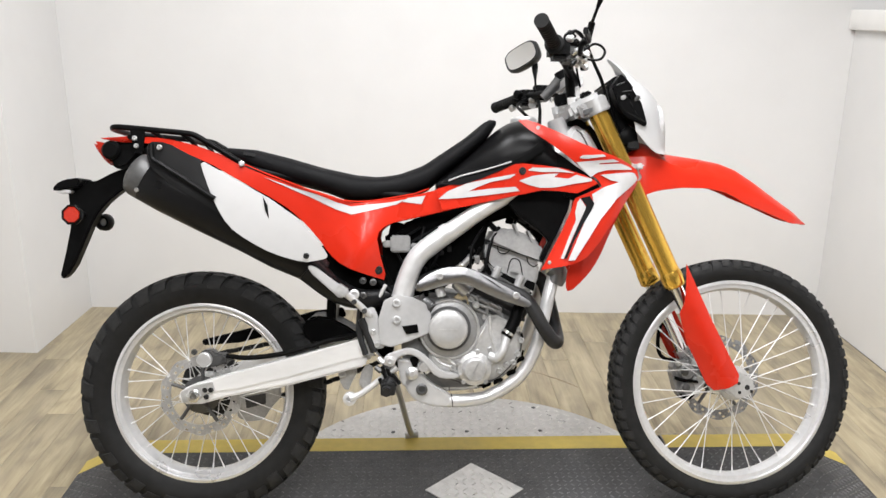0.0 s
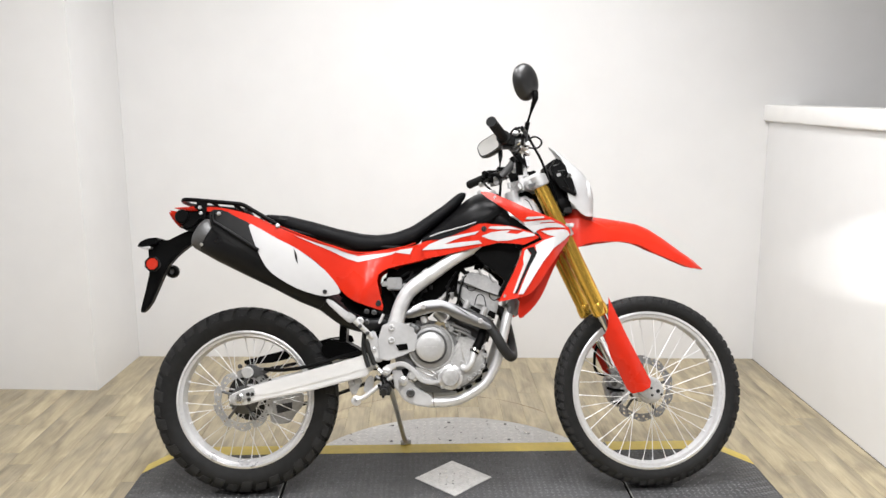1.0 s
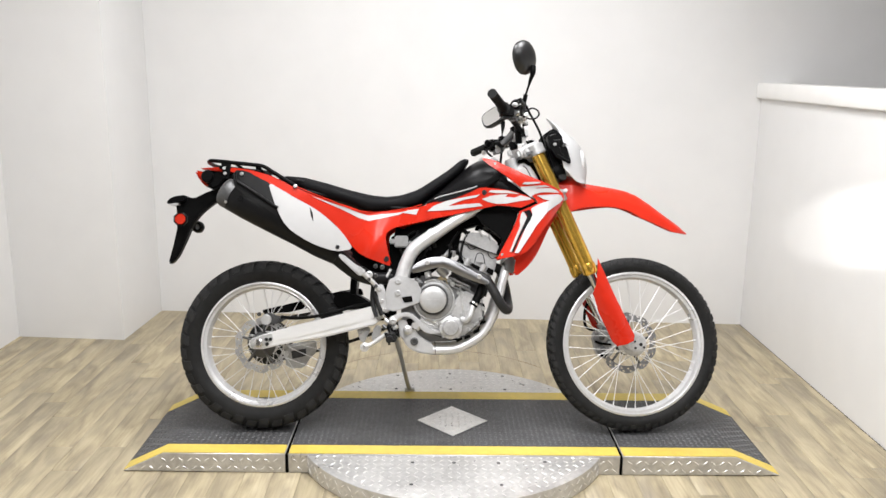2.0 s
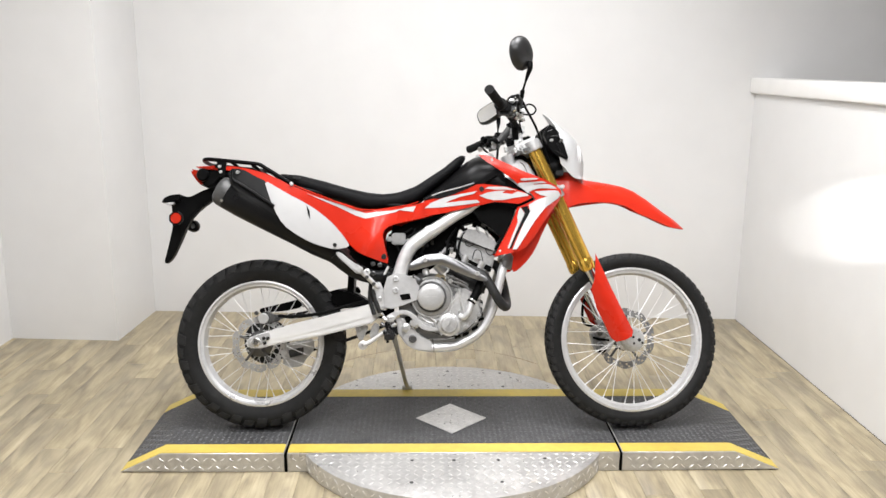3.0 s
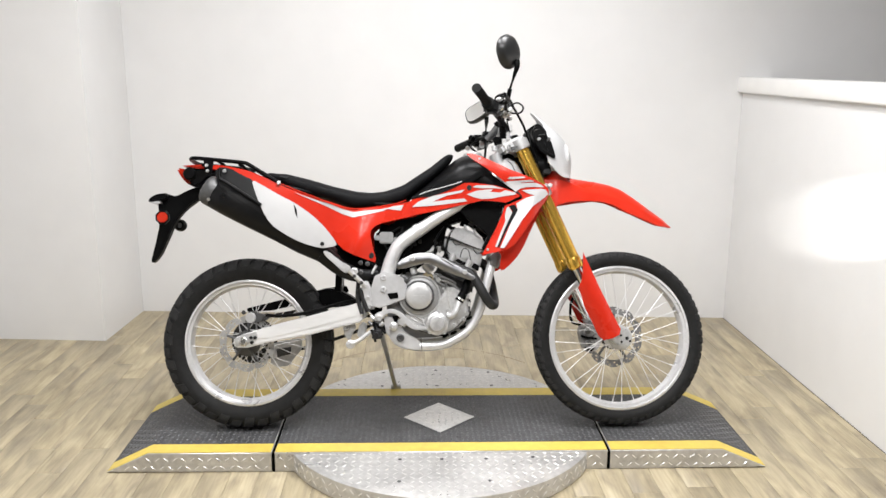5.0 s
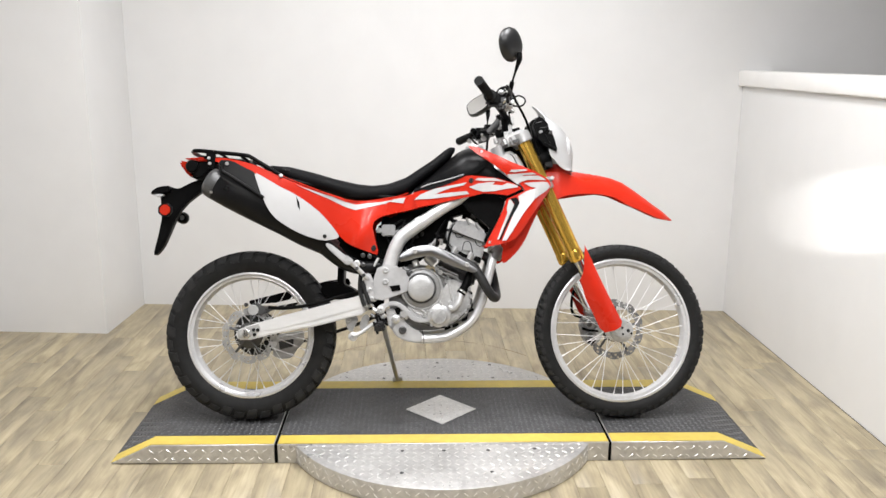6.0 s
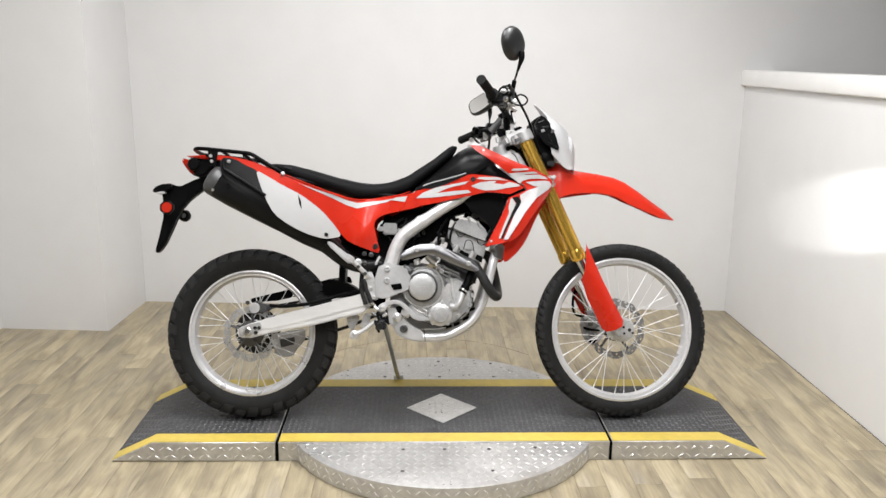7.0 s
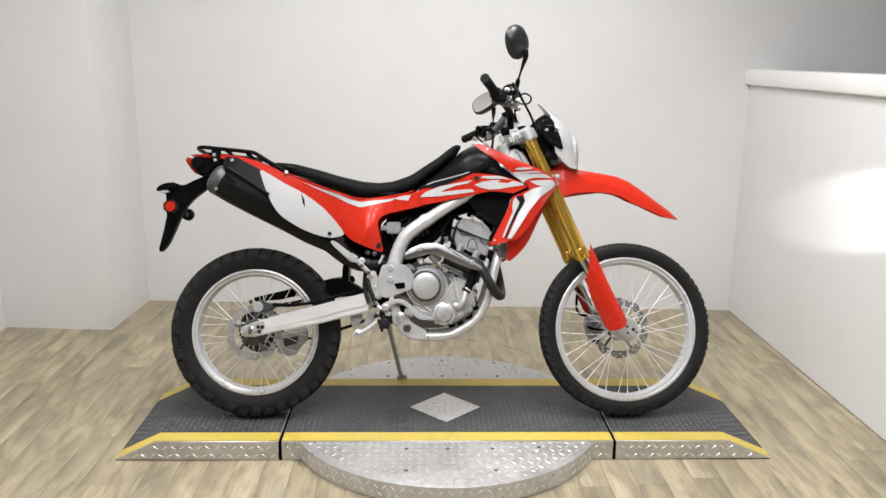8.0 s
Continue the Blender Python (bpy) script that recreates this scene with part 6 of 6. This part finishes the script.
def front_fender():
    top = [(0.405, 0.985), (0.43, 0.998), (0.459, 1.001), (0.482, 0.99), (0.504, 0.973), (0.55, 0.966), (0.626, 0.955), (0.68, 0.944), (0.726, 0.926), (0.779, 0.892), (0.84, 0.847), (0.893, 0.81), (0.925, 0.78)]
    edge = [(0.405, 0.955), (0.463, 0.956), (0.497, 0.948), (0.534, 0.931), (0.568, 0.919), (0.631, 0.912), (0.669, 0.899), (0.714, 0.883), (0.778, 0.853), (0.84, 0.817), (0.908, 0.784), (0.925, 0.777)]
    low = [(0.405, 0.84), (0.45, 0.854), (0.488, 0.867), (0.547, 0.873), (0.623, 0.872), (0.675, 0.861), (0.712, 0.843), (0.724, 0.834), (0.776, 0.815), (0.838, 0.79), (0.871, 0.777), (0.912, 0.776), (0.925, 0.774)]
    wid = [(0.405, 0.050), (0.45, 0.062), (0.56, 0.062), (0.65, 0.056), (0.75, 0.048), (0.88, 0.034), (0.925, 0.010)]
    n, m = 52, 24
    bm = bmesh.new()
    outer = []
    for k in range(n + 1):
        u = 0.405 + 0.52 * k / n
        wt, wc, wb, hw = (float(np.interp(u, [p[0] for p in q], [p[1] for p in q])) for q in (top, edge, low, wid))
        row = []
        for j in range(m + 1):
            f = -1 + 2 * j / m
            across, down = min(1, abs(f) / 0.6), max(0, (abs(f) - 0.6) / 0.4)
            y = math.copysign(hw * (0.90 * across + 0.10 * math.sqrt(down)), f)
            row.append(bm.verts.new((u, y, wt + (wc - wt) * across ** 1.4 + (wb - wc) * down * (1 if f < 0 else 1 - 0.45 * smoothstep((u - 0.5) / 0.2)))))
        outer.append(row)
    for k in range(n):
        for j in range(m):
            bm.faces.new((outer[k][j], outer[k][j + 1], outer[k + 1][j + 1], outer[k + 1][j]))
    bmesh.ops.recalc_face_normals(bm, faces=bm.faces)
    bmesh.ops.solidify(bm, geom=bm.faces[:], thickness=0.004)
    f = part("front_fender", bm, RED, bike, "glossy red high front mudguard", TURNED, 28)
    part("fender_mount", box(0.44, 0, 0.90, 0.10, 0.075, 0.05, 0.01), BLACK, bike, "", TURNED)
    lug = prism([(0.398, 0.924), (0.405, 0.932), (0.418, 0.931), (0.421, 0.921), (0.411, 0.913), (0.399, 0.915)], -0.135, -0.10, 0.004)
    part("fender_clip", lug, WHITE, bike, "small white plastic clip", TURNED)


front_fender()


def headlight():
    line = [(0.366, 1.232), (0.400, 1.208), (0.434, 1.180), (0.487, 1.137), (0.515, 1.092), (0.526, 1.052), (0.525, 1.010), (0.519, 0.968)]
    wide = [0.006, 0.018, 0.036, 0.074, 0.096, 0.098, 0.094, 0.084]
    deep = [0.003, 0.010, 0.026, 0.070, 0.118, 0.118, 0.080, 0.030]
    pts = [Vector((u, 0, w)) for u, w in chaikin(line, 2, False)]
    t = np.linspace(0, 1, len(pts))
    hw, dp = np.interp(t, np.linspace(0, 1, 8), wide).tolist(), np.interp(t, np.linspace(0, 1, 8), deep).tolist()
    bm = bmesh.new()
    rows = []
    for i, p in enumerate(pts):
        rows.append([bm.verts.new(p + Vector((-0.97, 0, -0.24)) * dp[i] * (abs(f) ** 1.35) + Vector((0, hw[i] * math.sin(f * math.pi / 2), 0))) for f in np.linspace(-1, 1, 21).tolist()])
    for a, b in zip(rows, rows[1:]):
        for j in range(20):
            bm.faces.new((a[j], a[j + 1], b[j + 1], b[j]))
    bmesh.ops.recalc_face_normals(bm, faces=bm.faces)
    bmesh.ops.solidify(bm, geom=bm.faces[:], thickness=0.003)
    part("headlight_cowl", bm, COWL, bike, "white plastic headlight cowl", TURNED, 50)
    lamp = [(0.336, 1.150), (0.362, 1.168), (0.384, 1.178), (0.408, 1.152), (0.430, 1.122), (0.444, 1.085), (0.456, 1.046), (0.447, 1.032), (0.420, 1.045), (0.393, 1.056), (0.372, 1.085), (0.350, 1.120)]
    house = part("instrument_housing", prism(lamp, -0.070, 0.070, 0.008), BLACK, bike, "black instrument and headlight housing", TURNED)
    part("side_flap", prism([(0.344, 1.134), (0.369, 1.170), (0.391, 1.143), (0.424, 1.093), (0.440, 1.037), (0.434, 1.031), (0.382, 1.056), (0.362, 1.085)], -0.1045, -0.066, 0.003), BLACK, house, "black triangular side flap")
    for (au, aw), (bu, bw) in (((0.356, 1.138), (0.378, 1.146)), ((0.372, 1.120), (0.398, 1.124)), ((0.386, 1.066), (0.432, 1.042)), ((0.392, 1.096), (0.410, 1.062))):
        part("flap_rib", rod((au, -0.1045, aw), (bu, -0.1045, bw), 0.0022, 8), GUARD, house)
    part("flap_stud", rod((0.404, -0.100, 1.078), (0.404, -0.108, 1.078), 0.0065, 14, 0.002), BLACK, house)
    part("lamp_bracket", box(0.405, -0.072, 1.105, 0.05, 0.012, 0.04, 0.004, Matrix.Rotation(radians(30), 4, "Y")), BLACK, house)
    part("bracket_boss", rod((0.395, -0.100, 1.112), (0.395, -0.109, 1.112), 0.008, 14, 0.002), BLACK, house)
    part("adjuster", rod((0.404, -0.098, 1.096), (0.417, -0.106, 1.111), 0.0055, 12, 0.002), CAST_DARK, house)
    part("connector", box(0.374, -0.105, 1.106, 0.014, 0.008, 0.011, 0.002, Matrix.Rotation(radians(-25), 4, "Y")), RINGPAINT, house, "grey plastic connector")
    part("instrument_top", box(0.364, 0, 1.156, 0.046, 0.12, 0.010, 0.003, Matrix.Rotation(radians(-24), 4, "Y")), GUARD, house)
    for k in range(3):
        part("housing_rib", box(0.400 + 0.014 * k, -0.0705, 1.118 - 0.022 * k, 0.004, 0.004, 0.05, 0.001, Matrix.Rotation(radians(24), 4, "Y")), GUARD, house)
    stay = [(0.345, 1.135), (0.366, 1.125), (0.382, 1.085), (0.405, 1.040), (0.434, 0.996), (0.428, 0.978), (0.402, 0.966), (0.382, 1.000), (0.358, 1.066)]
    part("headlight_stay", prism(stay, -0.062, 0.062, 0.006), BLACK, bike, "black headlight stay and wiring", TURNED)
    part("stay_plug", box(0.412, -0.066, 0.985, 0.03, 0.02, 0.022, 0.003), HEADER, bike, "", TURNED)
    part("horn", disc_at(0.40, -0.064, 1.01, [(0.024, 0), (0.024, 0.006), (0.016, 0.010), (0, 0.010)], 22), BLACK, bike, "", TURNED)
    part("headlight_lens", revolve([(0, 0.0), (0.055, -0.006), (0.062, -0.02), (0.0, -0.02)], 32), CLEAR, bike, "clear headlight lens", TURNED @ pose(0.508, 0, 1.05, 0, 0, -90))


headlight()


def controls():
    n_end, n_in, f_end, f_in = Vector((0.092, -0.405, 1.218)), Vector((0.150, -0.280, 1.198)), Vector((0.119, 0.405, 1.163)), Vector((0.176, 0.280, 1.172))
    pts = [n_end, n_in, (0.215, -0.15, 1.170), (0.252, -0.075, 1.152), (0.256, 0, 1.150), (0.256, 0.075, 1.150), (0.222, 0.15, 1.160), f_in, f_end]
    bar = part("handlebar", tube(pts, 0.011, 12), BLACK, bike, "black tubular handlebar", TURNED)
    part("bar_clamp", box(0.256, 0, 1.157, 0.045, 0.13, 0.035, 0.006), CAST, bike, "cast bar clamp", TURNED)
    for e, i in ((n_end, n_in), (f_end, f_in)):
        dirn = (e - i).normalized()
        line, radii = [i - dirn * 0.004, i + dirn * 0.005, i + dirn * 0.007], [0.024, 0.024, 0.0155]
        for k in range(9):
            a = i + dirn * (0.010 + 0.0125 * k)
            line += [a, a + dirn * 0.002, a + dirn * 0.010, a + dirn * 0.0118]
            radii += [0.0150, 0.0168, 0.0168, 0.0150]
        line += [e - dirn * 0.004, e - dirn * 0.002, e + dirn * 0.005]
        radii += [0.0150, 0.0174, 0.0174]
        rings = []
        ref = dirn.cross(Vector((0, 0, 1))).normalized()
        oth = dirn.cross(ref)
        for p, r in zip(line, radii):
            rings.append([p + r * (math.cos(t) * ref + math.sin(t) * oth) for t in (2 * math.pi * k / 18 for k in range(18))])
        grip = loft(rings)
        part("grip", grip, GRIPRUB, bar, "ribbed black rubber grip")
    # throttle housing, switches, brake reservoir
    for base, s in ((n_in, -1), (f_in, 1)):
        dirn = (Vector(pts[2]) - base).normalized() if s < 0 else (Vector(pts[6]) - base).normalized()
        c = base + dirn * 0.022
        sw = part("switch_housing", box(c.x + 0.004, c.y, c.z - 0.004, 0.052, 0.05, 0.050, 0.010), BLACK, bike, "black switch housing", TURNED)
        part("switch", box(c.x - 0.022, c.y, c.z + 0.006, 0.010, 0.02, 0.012, 0.002), HEADER, sw)
        c2 = base + dirn * 0.075
        res = part("reservoir" if s < 0 else "lever_perch", box(c2.x + 0.022, c2.y, c2.z + 0.004, 0.050, 0.045, 0.040, 0.006), BLACK if s > 0 else CAST_DARK, bike, "", TURNED)
        part("reservoir_lid", box(c2.x + 0.022, c2.y, c2.z + 0.0265, 0.046, 0.042, 0.005, 0.002), BLACK, res)
        for k in range(3):
            part("fitting", rod((c2.x + 0.02 + 0.012 * k, c2.y - 0.025, c2.z - 0.01 * k), (c2.x + 0.03 + 0.012 * k, c2.y - 0.03, c2.z - 0.01 * k + 0.008), 0.006, 8, 0.001), CAST if k % 2 else STEEL, res)
        lev = [c2 + Vector((0.045, 0, 0.0)), base + Vector((0.060, s * 0.03, -0.004)), base + Vector((0.062, s * 0.08, -0.008)), base + Vector((0.035, s * 0.15, -0.006))]
        part("lever", tube(lev, [0.008, 0.007, 0.006, 0.0065], 10, squash=1.4), BLACK if s < 0 else CAST_DARK, bike, "hinged control lever", TURNED)
    # cables: over the bar and round the stem
    for cp, r in (([(0.190, -0.25, 1.222), (0.205, -0.25, 1.238), (0.222, -0.22, 1.244), (0.245, -0.20, 1.231), (0.262, -0.18, 1.208), (0.288, -0.13, 1.190), (0.318, -0.10, 1.148), (0.345, -0.07, 1.085), (0.37, -0.06, 1.02)], 0.0046), ([(0.225, -0.23, 1.192), (0.244, -0.22, 1.204), (0.264, -0.22, 1.216), (0.283, -0.22, 1.210), (0.291, -0.22, 1.196), (0.281, -0.22, 1.180), (0.261, -0.22, 1.176), (0.238, -0.21, 1.180), (0.22, -0.19, 1.17)], 0.0032), ([(0.179, -0.25, 1.212), (0.183, -0.25, 1.227), (0.195, -0.25, 1.236), (0.211, -0.25, 1.239), (0.226, -0.25, 1.229), (0.232, -0.25, 1.206)], 0.0033), ([(0.250, -0.10, 1.182), (0.254, -0.10, 1.160), (0.260, -0.10, 1.132)], 0.003),
                  ([(0.20, 0.25, 1.175), (0.26, 0.22, 1.19), (0.32, 0.12, 1.15), (0.36, 0.06, 1.08)], 0.005), ([(0.21, 0.20, 1.155), (0.20, 0.12, 1.11), (0.19, 0.08, 1.06)], 0.005),
                  ([(0.19, 0.24, 1.165), (0.15, 0.20, 1.135), (0.155, 0.13, 1.10), (0.19, 0.09, 1.06)], 0.0045)):
        part("cable", tube(cp, r, 8), BLACK, bike, "black control cable", TURNED)
    part("guide_collar", tube([(0.236, 0.02, 1.200), (0.246, 0.02, 1.180)], 0.020, 16), BLACK, bike, "", TURNED)
    part("bar_pad", tube([(0.243, 0.02, 1.188), (0.222, 0.03, 1.160), (0.192, 0.04, 1.128)], [0.016, 0.015, 0.012], 14), CAST_DARK, bike, "grey cable guide", TURNED)
    part("near_bar_sleeve", tube([(0.228, -0.10, 1.192), (0.232, -0.10, 1.150), (0.237, -0.09, 1.108)], 0.0130, 12), BLACK, bike, "", TURNED)
    blk = random.Random(9)
    for u, w, r in ((0.196, 1.223, 0.0095), (0.224, 1.186, 0.0070), (0.236, 1.182, 0.0060), (0.229, 1.172, 0.0060)):
        part("bright_fitting", rod((u - 0.006, -0.246, w), (u + 0.007, -0.252, w - 0.004), r, 12, 0.002), CLUTCH, bike, "", TURNED)
    for k in range(22):
        u, w, v = blk.uniform(0.200, 0.246), blk.uniform(1.158, 1.236), blk.uniform(-0.245, -0.185)
        part("control_fitting", rod((u, v, w), (u + blk.uniform(-0.02, 0.02), v - 0.012, w + blk.uniform(-0.018, 0.018)), blk.uniform(0.0035, 0.0085), 8, 0.001), blk.choice([BLACK, BLACK, BLACK, HEADER, CAST, CLUTCH]), bike, "", TURNED)
    for k in range(10):
        u, w, v = blk.uniform(0.150, 0.225), blk.uniform(1.142, 1.190), blk.uniform(0.22, 0.28)
        part("control_fitting", rod((u, v, w), (u + blk.uniform(-0.02, 0.02), v - 0.012, w + blk.uniform(-0.012, 0.012)), blk.uniform(0.006, 0.012), 8, 0.001), blk.choice([BLACK, BLACK, BLACK, CAST]), bike, "", TURNED)
    part("ignition_switch", rod((0.235, -0.01, 1.10), (0.228, -0.01, 1.128), 0.020, 18, 0.003), BLACK, bike, "", TURNED)

    def mirror(at, foot, n, a, b, roll, power, reach, deep, label):
        n = Vector(n).normalized()
        back = -n
        side = Vector((0, 0, 1)).cross(n).normalized()
        upv = n.cross(side)
        c, s = math.cos(radians(roll)), math.sin(radians(roll))
        e1, e2 = side * c + upv * s, upv * c - side * s
        at = Vector(at)
        rings = []
        for depth, f in ((0.0, 1.0), (0.003, 1.06), (0.010, 1.08), (0.020, 1.0), (0.030, 0.80), (0.036, 0.50), (0.038, 0.08)):
            rings.append([at + back * depth * deep + e1 * a * f * math.copysign(abs(math.cos(t)) ** power, math.cos(t)) + e2 * b * f * math.copysign(abs(math.sin(t)) ** power, math.sin(t)) for t in (2 * math.pi * k / 36 for k in range(36))])
        sh = part("mirror", loft(rings), SHELL, bike, label, TURNED)
        ring = [[p + n * 0.001 for p in [at + e1 * a * 0.92 * math.copysign(abs(math.cos(t)) ** power, math.cos(t)) + e2 * b * 0.90 * math.copysign(abs(math.sin(t)) ** power, math.sin(t)) for t in (2 * math.pi * k / 36 for k in range(36))]]]
        ring.append([p + n * 0.001 for p in ring[0]])
        part("mirror_glass", loft(ring), MIRROR, sh, "mirror glass")
        mid = at + back * 0.016 + Vector(reach)
        foot = Vector(foot)
        neck = mid.lerp(foot, 0.42)
        part("mirror_neck", tube([neck, mid.lerp(neck, 0.5), mid, mid + Vector((0, 0, 0.022))], [0.0045, 0.0068, 0.0095, 0.010], 12), BLACK, sh)
        part("mirror_stem", tube([foot, foot.lerp(neck, 0.5), neck + (mid - neck) * 0.1], 0.0036, 10), BLACK, sh)
        part("stem_nut", rod(foot - Vector((0, 0, 0.012)), foot + (mid - foot).normalized() * 0.03, 0.008, 6), BLACK, sh)

    mirror((0.192, -0.425, 1.343), (0.206, -0.37, 1.200), (-0.62, 0.75, 0.12), 0.049, 0.055, -32, 0.9, (0.026, 0, -0.052), 1.0, "black oval mirror seen from its shell")
    mirror((0.204, 0.425, 1.334), (0.228, 0.31, 1.200), (-0.66, -0.75, 0.075), 0.059, 0.037, 22, 0.62, (0.036, -0.01, -0.044), 1.5, "black oval mirror with grey reflecting glass")


controls()
# ---- floor of vinyl planks ----
def floor():
    fl = slab("floor", [(-2.7, -5.2), (4.4, -5.2), (4.4, 2.0), (-2.7, 2.0)], -0.06, -0.0035, WOODGAP, "wood-look vinyl plank floor in mottled tan and brown", "floor")
    w, ln, rng = 0.102, 0.92, random.Random(11)

    def plank_mesh(length):
        bm = bmesh.new()
        bmesh.ops.create_cube(bm, size=1, matrix=Matrix.Translation((0, 0, -0.0017)) @ Matrix.Diagonal((w - 0.0008, length - 0.0008, 0.0034, 1)))
        bevel_sharp(bm, 0.0006, 60, 1)
        return finish("plank", bm, WOOD, 60)

    shared = plank_mesh(ln)
    rest = bmesh.new()
    count = 0
    cols = int((1.95 + 2.6) / w)
    for i in range(cols + 1):
        x = -2.6 + (i + 0.5) * w
        y = 2.30 - ln * rng.random()
        while y + ln / 2 > -5.10:
            top, low = min(y + ln / 2, 1.95), max(y - ln / 2, -5.15)
            inside = -2.35 < x < 1.72 and -1.2 < y < 1.45 and count < 300
            if inside:
                ob = new("plank", shared)
                ob.parent = fl
                ob.location = (x, y, 0)
                count += 1
            elif top - low > 0.02:
                bmesh.ops.create_cube(rest, size=1, matrix=Matrix.Translation((x, 0.5 * (top + low), -0.0017)) @ Matrix.Diagonal((w - 0.0008, top - low - 0.0008, 0.0034, 1)))
            y -= ln
    rest_ob = part("plank_field", rest, WOOD, fl, angle=60)
    tagged(rest_ob, kind="stuff")
    # a worn arc left behind the turntable
    for a0, a1 in ((38, 63), (65, 84), (88, 112), (113, 143)):
        bm, rows = bmesh.new(), []
        for k in range(25):
            f = k / 24
            a, r = radians(a0 + (a1 - a0) * f), 0.635 + rng.uniform(-0.0025, 0.0025)
            half = 0.0012 + 0.0042 * math.sin(math.pi * f) ** 0.6 * rng.uniform(0.5, 1)
            rows.append([bm.verts.new((-0.045 + q * math.cos(a), 0.42 + q * math.sin(a), 0.0005)) for q in (r - half, r + half)])
        for c, d in zip(rows, rows[1:]):
            bm.faces.new((c[0], c[1], d[1], d[0]))
        part("scuff_mark", bm, SCUFF, fl, "faint brown scuffed arc")


floor()
